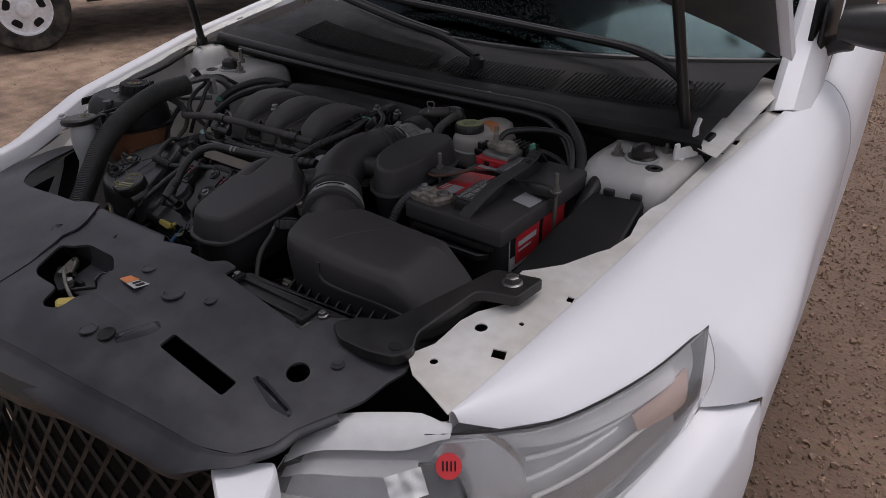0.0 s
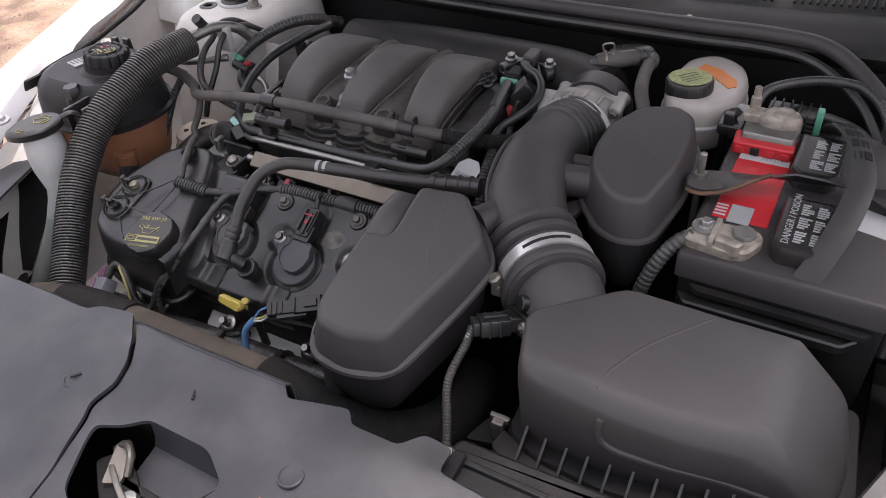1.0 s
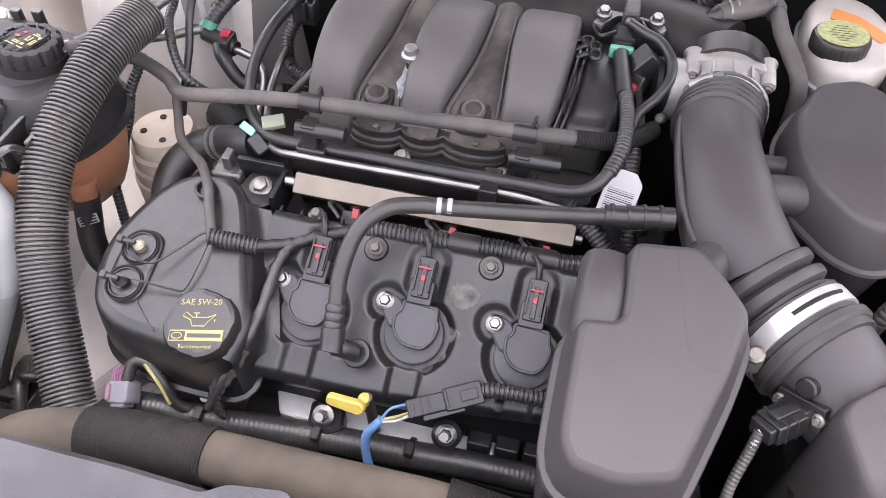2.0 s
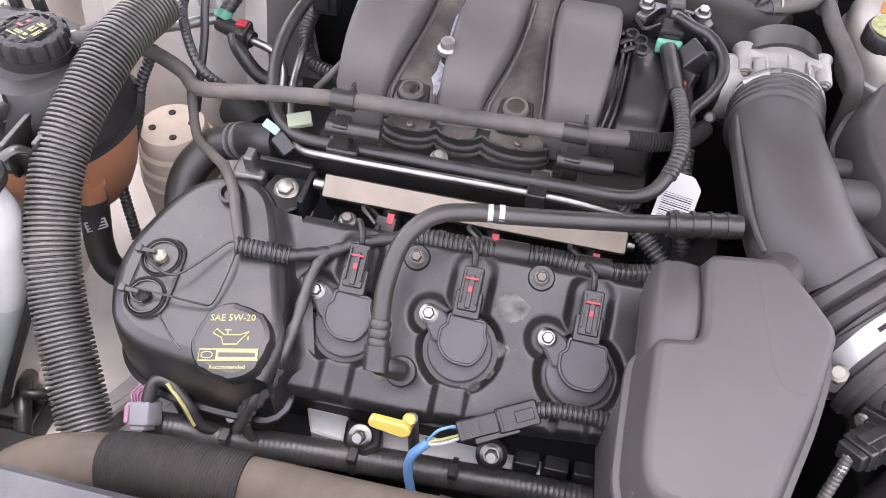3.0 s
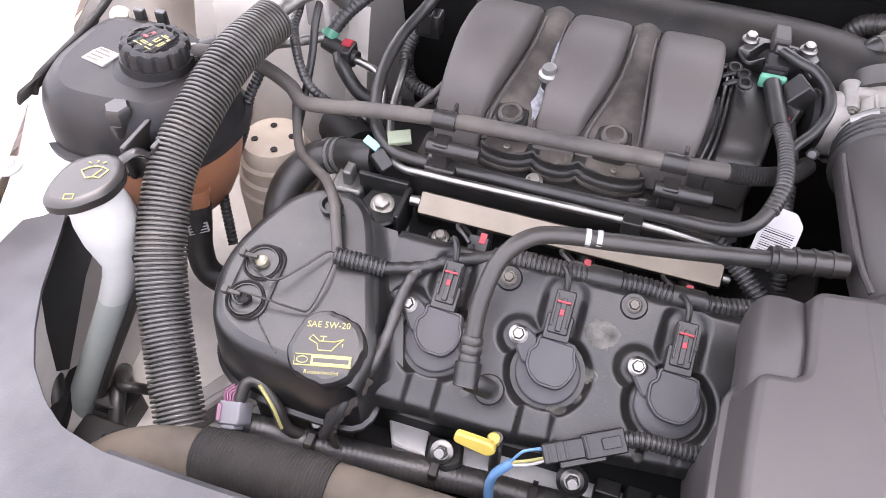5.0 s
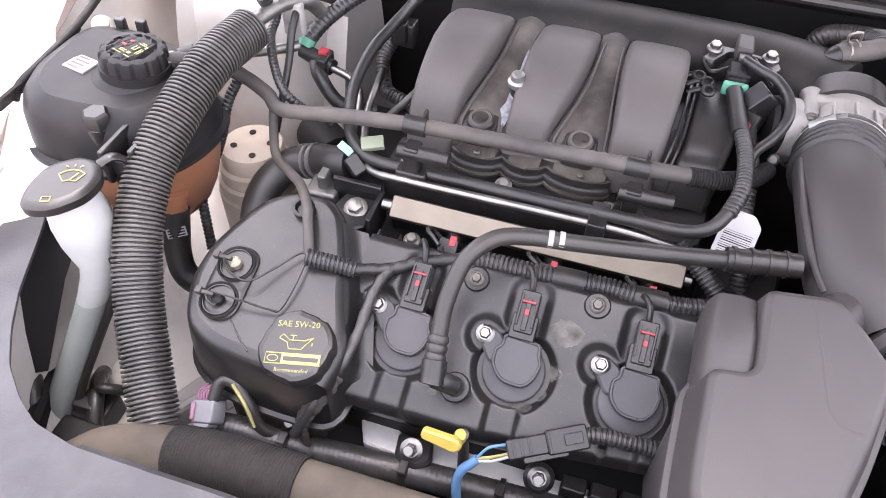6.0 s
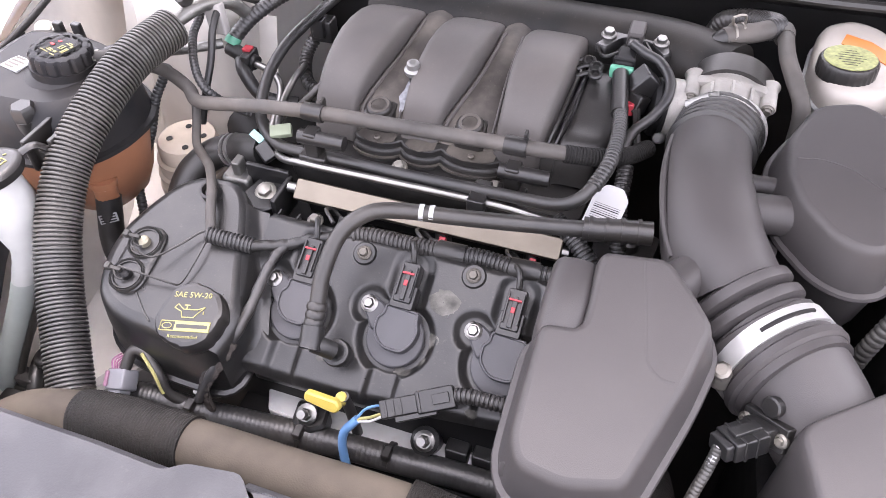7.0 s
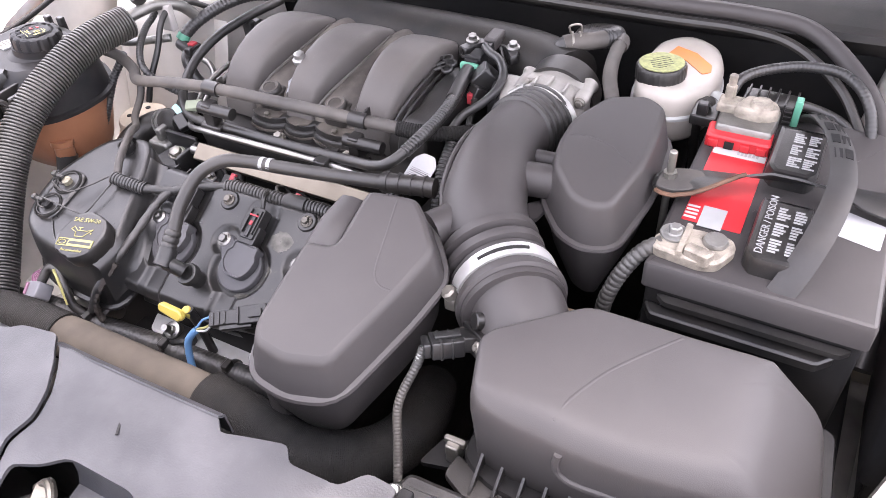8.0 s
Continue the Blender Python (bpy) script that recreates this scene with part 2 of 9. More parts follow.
def inset(poly, d):
    """A 2D polygon moved inwards by d."""
    k = len(poly)
    area = sum(poly[i - 1][0] * poly[i][1] - poly[i][0] * poly[i - 1][1] for i in range(k))
    sg = 1 if area > 0 else -1
    out = []
    for i in range(k):
        a, b, c = Vector(poly[i - 1]), Vector(poly[i]), Vector(poly[(i + 1) % k])
        e1, e2 = (b - a).normalized(), (c - b).normalized()
        n1, n2 = Vector((-e1.y, e1.x)) * sg, Vector((-e2.y, e2.x)) * sg
        m = n1 + n2
        m = m / max(m.length_squared * 0.5, 0.3)
        out.append(b + m * d)
    return out


def slab(poly, levels, m=Matrix.Identity(4), corner=0.01, n=4, zfun=None):
    """Lofts a rounded 2D outline through (height, inset) levels, in the frame m; zfun(x, y, h) may bend the heights."""
    base = rounded(poly, corner, n)
    rings = []
    for h, d in levels:
        ring = inset(base, d) if d else base
        rings.append([m @ Vector((p.x, p.y, zfun(p.x, p.y, h) if zfun else h)) for p in ring])
    return loft(rings)


def soft_box(x0, x1, y0, y1, z0, z1, r=0.004, corner=None, m=Matrix.Identity(4)):
    c = corner if corner is not None else r
    return slab([(x0, y0), (x1, y0), (x1, y1), (x0, y1)], [(z0, r * 0.55), (z0 + r * 0.25, r * 0.18), (z0 + r * 0.7, 0), (z1 - r * 0.7, 0), (z1 - r * 0.25, r * 0.18), (z1, r * 0.55)], m, c, 3)


def lathe(profile, m=Matrix.Identity(4), seg=24, rx=1.0):
    """Turns (radius, height) pairs round the frame's z."""
    return loft([[m @ Vector((math.cos(2 * math.pi * k / seg) * r * rx, math.sin(2 * math.pi * k / seg) * r, h)) for k in range(seg)] for r, h in profile])


def along(p, d, roll=0.0):
    """A frame at p whose z points along d."""
    return Matrix.Translation(p) @ Vector(d).to_track_quat("Z", "Y").to_matrix().to_4x4() @ pose(0, 0, 0, 0, 0, roll)


def join(*bms):
    out = bmesh.new()
    for b in bms:
        me = bpy.data.meshes.new("tmp")
        b.to_mesh(me)
        out.from_mesh(me)
        b.free()
        bpy.data.meshes.remove(me)
    return out


def hex_bolt(p, d, r=0.006, h=0.007, washer=1.55):
    """A flanged hexagon bolt head at p, standing along d."""
    m = along(p, d)
    return join(lathe([(r * washer, -0.002), (r * washer, 0.001), (r * 1.15, 0.0025)], m, 16), lathe([(r, 0.001), (r, h), (r * 0.8, h + 0.0012)], m, 6))


def letters(text, size, m, extrude=0.0003):
    """The built-in font as a mesh, in the frame m, centred."""
    cu = bpy.data.curves.new("writing", "FONT")
    cu.body, cu.size, cu.align_x, cu.align_y, cu.extrude, cu.resolution_u = text, size, "CENTER", "CENTER", extrude, 2
    ob = new("writing", cu)
    me = ob.to_mesh()
    bm = bmesh.new()
    bm.from_mesh(me)
    ob.to_mesh_clear()
    bpy.data.objects.remove(ob)
    bpy.data.curves.remove(cu)
    bm.transform(m)
    return bm


def sample(table, y):
    """Linear reading of a table of (y, value...) rows."""
    if y <= table[0][0]:
        return table[0][1:]
    for a, b in zip(table, table[1:]):
        if y <= b[0]:
            t = (y - a[0]) / (b[0] - a[0])
            t2 = t
            return tuple(p + (q - p) * t2 for p, q in zip(a[1:], b[1:]))
    return table[-1][1:]


def holed_plate(outline, holes, zfun, thick):
    """A plate with real holes: 2D outline and hole loops, bent by zfun, with thickness."""
    bm = bmesh.new()
    edges = []
    for loop in (outline, *holes):
        vs = [bm.verts.new((p[0], p[1], 0)) for p in loop]
        edges += [bm.edges.new((vs[i - 1], vs[i])) for i in range(len(vs))]
    bmesh.ops.triangle_fill(bm, use_beauty=True, use_dissolve=False, edges=edges)
    geo = bmesh.ops.extrude_face_region(bm, geom=bm.faces[:])
    low = [g for g in geo["geom"] if isinstance(g, bmesh.types.BMVert)]
    mark = set(low)
    for v in bm.verts:
        v.co.z = zfun(v.co.x, v.co.y) - (thick if v in mark else 0)
    return bm


def disc2(x, y, r, n=16, rx=1.0):
    return [(x + math.cos(2 * math.pi * k / n) * r * rx, y + math.sin(2 * math.pi * k / n) * r) for k in range(n)]


def rect2(x, y, a, b, turn=0.0):
    c, s = math.cos(radians(turn)), math.sin(radians(turn))
    return [(x + c * p - s * q, y + s * p + c * q) for p, q in ((-a, -b), (a, -b), (a, b), (-a, b))]


MIDX = 0.165


def ramp01(a, b, x):
    t = max(0.0, min(1.0, (x - a) / (b - a)))
    return t * t * (3 - 2 * t)


def mirrored(bm, skew=0.0):
    """The same mesh on the car's other side; skew splays it outwards to the rear."""
    bm2 = bm.copy()
    for v in bm2.verts:
        v.co.x = 2 * MIDX - v.co.x - skew * (0.04 + 0.2 * max(-0.2, min(0.5, v.co.y)))
        v.co.z += skew * (0.035 + 0.05 * min(0.8, max(0, v.co.y))) * max(0, min(1, (v.co.y + 0.1) / 0.2))
    bmesh.ops.reverse_faces(bm2, faces=bm2.faces[:])
    return bm2


def frange(a, b, n):
    return [a + (b - a) * i / n for i in range(n + 1)]


# ---- ground ----
def ground_material():
    m = bpy.data.materials.new("dirt_ground")
    m.use_nodes = True
    nt = m.node_tree
    n, l = nt.nodes, nt.links
    bsdf = n["Principled BSDF"]
    co = n.new("ShaderNodeTexCoord")
    layers = []
    for sc, de in ((0.7, 6), (6.0, 8), (60.0, 6)):
        t = n.new("ShaderNodeTexNoise")
        t.inputs["Scale"].default_value, t.inputs["Detail"].default_value = sc, de
        l.new(co.outputs["Object"], t.inputs["Vector"])
        layers.append(t)
    ramp = n.new("ShaderNodeValToRGB")
    ramp.color_ramp.elements[0].position, ramp.color_ramp.elements[1].position = 0.3, 0.72
    ramp.color_ramp.elements[0].color, ramp.color_ramp.elements[1].color = (0.125, 0.075, 0.044, 1), (0.34, 0.22, 0.135, 1)
    add = n.new("ShaderNodeMath")
    add.operation = "ADD"
    l.new(layers[0].outputs["Fac"], add.inputs[0])
    sub = n.new("ShaderNodeMath")
    sub.operation = "MULTIPLY_ADD"
    sub.inputs[1].default_value, sub.inputs[2].default_value = 0.9, -0.45
    l.new(layers[1].outputs["Fac"], sub.inputs[0])
    l.new(sub.outputs[0], add.inputs[1])
    l.new(add.outputs[0], ramp.inputs["Fac"])
    speck = n.new("ShaderNodeTexVoronoi")
    speck.inputs["Scale"].default_value = 70.0
    l.new(co.outputs["Object"], speck.inputs["Vector"])
    mix = n.new("ShaderNodeMix")
    mix.data_type = "RGBA"
    mix.blend_type = "MULTIPLY"
    mix.inputs["Factor"].default_value = 0.25
    l.new(ramp.outputs["Color"], mix.inputs["A"])
    l.new(speck.outputs["Color"], mix.inputs["B"])
    hs = n.new("ShaderNodeHueSaturation")
    hs.inputs["Saturation"].default_value, hs.inputs["Value"].default_value = 0.85, 1.3
    l.new(mix.outputs["Result"], hs.inputs["Color"])
    # darker brown towards +x, starting at a ragged edge
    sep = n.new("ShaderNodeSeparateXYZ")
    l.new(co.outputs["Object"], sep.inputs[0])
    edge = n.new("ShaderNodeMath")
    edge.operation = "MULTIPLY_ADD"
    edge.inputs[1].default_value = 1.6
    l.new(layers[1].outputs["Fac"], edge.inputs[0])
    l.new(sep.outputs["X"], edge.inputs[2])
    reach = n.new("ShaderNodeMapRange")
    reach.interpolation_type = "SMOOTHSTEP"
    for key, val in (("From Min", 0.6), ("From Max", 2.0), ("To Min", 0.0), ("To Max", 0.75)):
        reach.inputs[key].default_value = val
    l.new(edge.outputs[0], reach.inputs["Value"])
    side_tone = n.new("ShaderNodeMix")
    side_tone.data_type = "RGBA"
    side_tone.inputs["B"].default_value = (0.125, 0.078, 0.054, 1)
    l.new(reach.outputs["Result"], side_tone.inputs["Factor"])
    l.new(hs.outputs["Color"], side_tone.inputs["A"])
    l.new(side_tone.outputs["Result"], bsdf.inputs["Base Color"])
    bsdf.inputs["Roughness"].default_value = 0.95
    b = n.new("ShaderNodeBump")
    b.inputs["Strength"].default_value, b.inputs["Distance"].default_value = 0.7, 0.012
    l.new(layers[2].outputs["Fac"], b.inputs["Height"])
    l.new(b.outputs["Normal"], bsdf.inputs["Normal"])
    return m


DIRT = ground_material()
bm = bmesh.new()
steps = [-400, -60, -20] + frange(-10, 6, 40) + [10, 20, 60, 400]
grid = [[bm.verts.new((x, y, 0.006 * noise.noise((x * 0.5, y * 0.5, 0)) if abs(x) < 9 and abs(y) < 9 else 0.0)) for x in steps] for y in steps]
for a, b in zip(grid, grid[1:]):
    for i in range(len(a) - 1):
        bm.faces.new((a[i], a[i + 1], b[i + 1], b[i]))
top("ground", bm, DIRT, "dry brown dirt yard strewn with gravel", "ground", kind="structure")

bm = bmesh.new()
rng = random.Random(4)
for k in range(13000):
    near = k < 11000
    x, y = (rng.uniform(0.45, 1.55), rng.uniform(0.7, 4.6)) if near else (rng.uniform(-6, -1), rng.uniform(-1.5, 4.5))
    r = rng.uniform(0.003, 0.009) * (1 if rng.random() < 0.93 else 2.0)
    z = 0.006 * noise.noise((x * 0.5, y * 0.5, 0)) + 0.001
    turn = Euler((rng.uniform(0, 3), rng.uniform(0, 3), rng.uniform(0, 3))).to_matrix()
    vs = [bm.verts.new(Vector((x, y, z + r * 0.1)) + turn @ Vector((a * r * rng.uniform(0.7, 1.2), b * r * rng.uniform(0.6, 1.1), c * r * rng.uniform(0.4, 0.9))))
          for a, b, c in ((1, 0, 0), (-1, 0, 0), (0, 1, 0), (0, -1, 0), (0, 0, 1), (0, 0, -1))]
    for i, j, h in ((0, 2, 4), (2, 1, 4), (1, 3, 4), (3, 0, 4), (2, 0, 5), (1, 2, 5), (3, 1, 5), (0, 3, 5)):
        bm.faces.new((vs[i], vs[j], vs[h]))
GRAVEL = material("gravel", (0.27, 0.185, 0.13), 0.9, vary=0.6, scale=45, bump=0.3)
top("gravel", bm, GRAVEL, "small brown and grey stones lying on the dirt", "gravel", kind="stuff", angle=10)

# ---- the car ----
car = thing("car", (MIDX, 0.5, 0), "white sedan with its hood propped open, dusty engine bay", "car")

EDGE = [(-0.255, 0.818), (-0.198, 0.824), (-0.002, 0.837), (0.157, 0.846), (0.367, 0.853), (0.6, 0.869), (0.836, 0.888), (1.05, 0.905)]
SHOULDER = [(-0.262, 0.824, 0.868), (-0.225, 0.87, 0.852), (-0.155, 0.926, 0.850), (-0.02, 0.975, 0.852), (0.149, 1.0, 0.854), (0.4, 1.006, 0.868),
            (0.7, 1.0, 0.893), (1.05, 0.985, 0.925)]


def edge_z(y):
    return 0.878 + 0.09 * (y + 0.26)


def arch(y):
    d = abs(y - 0.48)
    return 0.33 + math.sqrt(max(0, 0.345 ** 2 - d * d)) if d < 0.345 else 0.26


FLARE = [(0.06, 1.094), (0.149, 1.096), (0.25, 1.094), (0.4, 1.078), (0.62, 1.046), (0.84, 1.022), (1.05, 1.003)]


def upper_row(y):
    (xe,), (xs, zs) = sample(EDGE, y), sample(SHOULDER, y)
    ze = edge_z(y)
    row = [(xe - 0.002, y, ze - 0.035), (xe, y, ze - 0.004), (xe + 0.004, y, ze)]
    for t in (0.2, 0.4, 0.6, 0.8, 0.93, 1.0):
        row.append((xe + 0.004 + (xs - xe - 0.004) * t, y, ze + (zs - ze) * t ** 2.0))
    return row


def lower_row(y):
    xs, zs = sample(SHOULDER, y)
    zb, (xo,) = min(arch(y), zs - 0.1), sample(FLARE, y)
    top_t = min(0.5, 0.09 / (zs - zb))
    return [(xs + (xo - xs) * math.sin(min(1, t / top_t) * 1.57) - 0.05 * max(0, t - 0.55) ** 1.3, y, zs + (zb - zs) * t) for t in (0, 0.05, 0.1, 0.15, 0.21, 0.29, 0.38, 0.5, 0.65, 0.8, 1.0)]


def fender_skin():
    ys = frange(-0.255, 0.149, 12) + frange(0.149, 1.05, 24)[1:]
    bm = sheet([upper_row(y) for y in ys])
    low = sheet([lower_row(y) for y in ys[12:]])
    side = lower_row(0.149)
    patch = []
    for b in [Vector(q) for q in side[:5]]:
        k = (b.z - 0.761) / 0.093
        a = Vector((1.028 - 0.028 * k, 0.066 + 0.083 * k, b.z))
        patch.append([a.lerp(b, t) + Vector((0.004, -0.005, 0)) * ((b - a).length / 0.11 * math.sin(t * math.pi)) for t in (0, 0.15, 0.3, 0.5, 0.7, 0.85, 1)])
    bm = join(bm, low, sheet(patch))
    bmesh.ops.remove_doubles(bm, verts=bm.verts[:], dist=0.0015)
    bmesh.ops.recalc_face_normals(bm, faces=bm.faces[:])
    bmesh.ops.solidify(bm, geom=bm.faces[:], thickness=0.0012)
    return bm


FT = fender_skin()
part("fender", mirrored(FT, 1), WHITE, car, "glossy white front fender panel", angle=70)
part("fender", FT, WHITE, car, "glossy white front fender panel", angle=70)

# inner flange beside the hood opening, with its holes
FLANGE = [(0.712, -0.206), (0.735, -0.226), (0.773, -0.240), (0.816, -0.256), (0.828, -0.19), (0.840, 0.0), (0.849, 0.16), (0.856, 0.37), (0.872, 0.6), (0.890, 0.84),
          (0.855, 0.84), (0.841, 0.777), (0.834, 0.538), (0.829, 0.372), (0.818, 0.33), (0.816, 0.29), (0.826, 0.235), (0.816, 0.18), (0.806, 0.161), (0.778, 0.101),
          (0.745, 0.065), (0.731, 0.052), (0.735, 0.0), (0.755, -0.035), (0.731, -0.07), (0.722, -0.10), (0.722, -0.13), (0.722, -0.16), (0.708, -0.19)]


def flange_z(x, y):
    return 0.896 + 0.09 * y - 0.004 * max(0, min(1, (x - 0.80) / 0.03))


HOLES = [disc2(0.756, -0.097, 0.0095), rect2(0.808, -0.13, 0.0095, 0.0085, 20), disc2(0.743, -0.19, 0.006), rect2(0.828, 0.03, 0.005, 0.006, 10),
         rect2(0.852, 0.66, 0.005, 0.012), disc2(0.846, 0.60, 0.004), disc2(0.800, -0.06, 0.004)]
FLANGE_BM = holed_plate(FLANGE, HOLES, flange_z, 0.002)
LEFT_RAIL = mirrored(FLANGE_BM, 1)
for v in LEFT_RAIL.verts:
    v.co.z -= 0.055 * max(0, min(1, (0.10 - v.co.y) / 0.10))
    if v.co.y < 0.06:
        v.co.x = min(v.co.x, -0.475)
part("fender_rail", LEFT_RAIL, INNER, car, "white sheet-metal flange with holes")
part("fender_rail", FLANGE_BM, INNER, car, "white sheet-metal flange with holes")



# inner walls of the bay, towers, firewall and floor
def bay_wall():
    rows = []
    for y in frange(-0.25, 0.66, 10):
        (xe,) = sample(EDGE, y)
        rows.append([(xe - 0.012, y, edge_z(y) - 0.035), (xe - 0.03, y, 0.80), (xe - 0.045, y, 0.70), (xe - 0.10, y, 0.62), (xe - 0.16, y, 0.45), (xe - 0.2, y, 0.28)])
    return sheet(rows, 0.0015)


BW = bay_wall()
part("inner_wall", mirrored(BW, 1), TOWER, car, "dusty white inner wing wall")
part("inner_wall", BW, TOWER, car, "dusty white inner wing wall")


def tower():
    base = [(0.665, 0.352), (0.80, 0.352), (0.825, 0.40), (0.835, 0.60), (0.64, 0.60), (0.635, 0.42)]
    return slab(base, [(0.52, -0.03), (0.70, -0.015), (0.90, 0.0), (0.935, 0.004), (0.950, 0.014), (0.955, 0.03)], corner=0.04)


TW = tower()
TL = mirrored(TW)
for v in TL.verts:
    v.co.y -= 0.05
    v.co.z += 0.005
tower_left = part("strut_tower", TL, TOWER, car, "white strut tower")
tower_right = part("strut_tower", TW, TOWER, car, "white strut tower")
for tw, sg in ((tower_right, 1), (tower_left, -1)):
    def px(x):
        return x if sg > 0 else 2 * MIDX - x

    lift_y, lift_z = (0, 0) if sg > 0 else (-0.05, 0.005)
    part("strut_cap", lathe([(0.028, 0), (0.028, 0.008), (0.023, 0.011), (0.021, 0.024), (0.012, 0.031), (0.002, 0.033)], Matrix.Translation((px(0.74), 0.463 + lift_y, 0.953 + lift_z))), BLACK, tw, "black rubber dome cap")
    part("strut_cap_ring", lathe([(0.033, 0), (0.033, 0.004), (0.028, 0.006)], Matrix.Translation((px(0.74), 0.463 + lift_y, 0.954 + lift_z))), MILK, tw)
    part("plug", lathe([(0.016, 0), (0.016, 0.002), (0.009, 0.003), (0.007, 0.001)], Matrix.Translation((px(0.778), 0.430 + lift_y, 0.954 + lift_z)), 20), RUBBER, tw, "black rubber plug")
    part("tower_stud", join(lathe([(0.014, 0), (0.013, 0.004)], Matrix.Translation((px(0.693), 0.455 + lift_y, 0.954 + lift_z)), 12), lathe([(0.009, 0.003), (0.009, 0.014), (0.005, 0.015), (0.005, 0.03)], Matrix.Translation((px(0.693), 0.455 + lift_y, 0.954 + lift_z)), 6)), DULL, tw, "zinc nut on a stud")
    part("tower_stud", join(lathe([(0.009, 0.0), (0.009, 0.011), (0.0045, 0.012), (0.0045, 0.04)], Matrix.Translation((px(0.765), 0.52 + lift_y, 0.954 + lift_z)), 6)), DULL, tw, "zinc nut on a stud")

# firewall, floor and radiator: bay shade put into a near-black colour
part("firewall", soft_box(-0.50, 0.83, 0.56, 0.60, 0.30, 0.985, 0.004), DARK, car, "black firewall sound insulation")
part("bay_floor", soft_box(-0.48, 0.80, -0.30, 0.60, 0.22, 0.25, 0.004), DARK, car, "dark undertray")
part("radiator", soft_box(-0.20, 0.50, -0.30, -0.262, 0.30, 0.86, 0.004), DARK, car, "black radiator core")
part("frame_rail", soft_box(-0.47, -0.325, -0.25, 0.5, 0.54, 0.645, 0.012), TOWER, car, "grey painted frame rail")
part("frame_rail", soft_box(0.675, 0.785, -0.25, 0.5, 0.52, 0.60, 0.008), GREYLINER, car, "grey painted frame rail")


# cowl with its grille slots
def base_y(x):
    return 0.72 + 0.24 * ((x - MIDX) / 0.66) ** 2


def cowl_pt(x, t):
    """A point of the cowl panel: t runs from its front lip to the glass."""
    y0 = 0.50 + 0.03 * ((x - MIDX) / 0.66) ** 2
    y = y0 + (base_y(x) - y0) * t
    return Vector((x, y, 0.998 + 0.045 * t + 0.008 * math.sin(t * 3.1)))


cowl = part("cowl_panel", join(sheet([[cowl_pt(x, t) - Vector((0, 0, 0.012 if 0.25 < t < 0.62 else 0)) for t in (0, 0.1, 0.2, 0.27, 0.3, 0.4, 0.5, 0.58, 0.61, 0.75, 0.9, 1.0)] for x in frange(-0.61, 0.83, 42)], 0.002),
     sheet([[cowl_pt(x, 0) + Vector((0, d, -e)) for d, e in ((0, 0), (-0.012, 0.004), (-0.016, 0.012), (-0.004, 0.03), (0.03, 0.05))] for x in frange(-0.61, 0.83, 42)], 0.002)), COWL, car, "black plastic cowl panel")
for i in range(118):
    x = -0.37 + i * 0.0098
    if 52 < i < 56 or 84 < i < 87:
        continue
    pts = [cowl_pt(x, t) + Vector((0, 0, -0.001)) for t in (0.27, 0.45, 0.61)]
    part("cowl_slat", tube_into(bmesh.new(), pts, 0.0024, 5), COWL, cowl, smooth=False)
part("cowl_seal", tube([cowl_pt(x, 0) + Vector((0, -0.012, 0.004)) for x in (-0.59, -0.47, -0.30, -0.05, 0.15, 0.36, 0.47)] + [(0.545, 0.492, 0.995), (0.605, 0.452, 0.972), (0.645, 0.40, 0.945), (0.66, 0.34, 0.91), (0.665, 0.28, 0.85)], 0.0105, 12), BOXBLACK, car, "black rubber hood seal")
part("cowl_seal_lip", tube([cowl_pt(x, 0) + Vector((0, -0.03, -0.008)) for x in (-0.47, -0.30, -0.05, 0.15, 0.36, 0.47)] + [(0.535, 0.47, 0.982), (0.595, 0.43, 0.96), (0.632, 0.385, 0.93)], 0.006, 8), RUBBER, car)
part("cowl_clip", hex_bolt((0.36, 0.502, 1.004), (0, -0.2, 1), 0.005, 0.004), DULL, car)


def glass_material(name, tint, rough=0.02):
    m = bpy.data.materials.new(name)
    m.use_nodes = True
    b = m.node_tree.nodes["Principled BSDF"]
    b.inputs["Base Color"].default_value = (*tint, 1)
    b.inputs["Transmission Weight"].default_value = 1.0
    b.inputs["Roughness"].default_value = rough
    b.inputs["IOR"].default_value = 1.45
    return m


def pane_material(name, tint):
    """Tinted flat glass: straight see-through with a mirror gloss that grows at grazing angles."""
    m = bpy.data.materials.new(name)
    m.use_nodes = True
    n, l = m.node_tree.nodes, m.node_tree.links
    n.remove(n["Principled BSDF"])
    clear, gloss, mix, fres = n.new("ShaderNodeBsdfTransparent"), n.new("ShaderNodeBsdfGlossy"), n.new("ShaderNodeMixShader"), n.new("ShaderNodeFresnel")
    clear.inputs["Color"].default_value = (*tint, 1)
    gloss.inputs["Color"].default_value = (0.15, 0.18, 0.187, 1)
    gloss.inputs["Roughness"].default_value = 0.04
    fres.inputs["IOR"].default_value = 1.35
    l.new(fres.outputs["Fac"], mix.inputs["Fac"])
    l.new(clear.outputs["BSDF"], mix.inputs[1])
    l.new(gloss.outputs["BSDF"], mix.inputs[2])
    l.new(mix.outputs["Shader"], n["Material Output"].inputs["Surface"])
    return m


GLASS = pane_material("windshield_glass", (0.52, 0.62, 0.63))


LENS = glass_material("hazy_lens", (0.94, 0.94, 0.94), 0.04)
LENS.node_tree.nodes["Principled BSDF"].inputs["Transmission Weight"].default_value = 0.94


def windshield_pt(x, s):
    xx = MIDX + (x - MIDX) * (1 - 0.16 * s)
    return Vector((xx, base_y(x) + 0.01 + s * 0.72, 1.048 + s * 0.42))


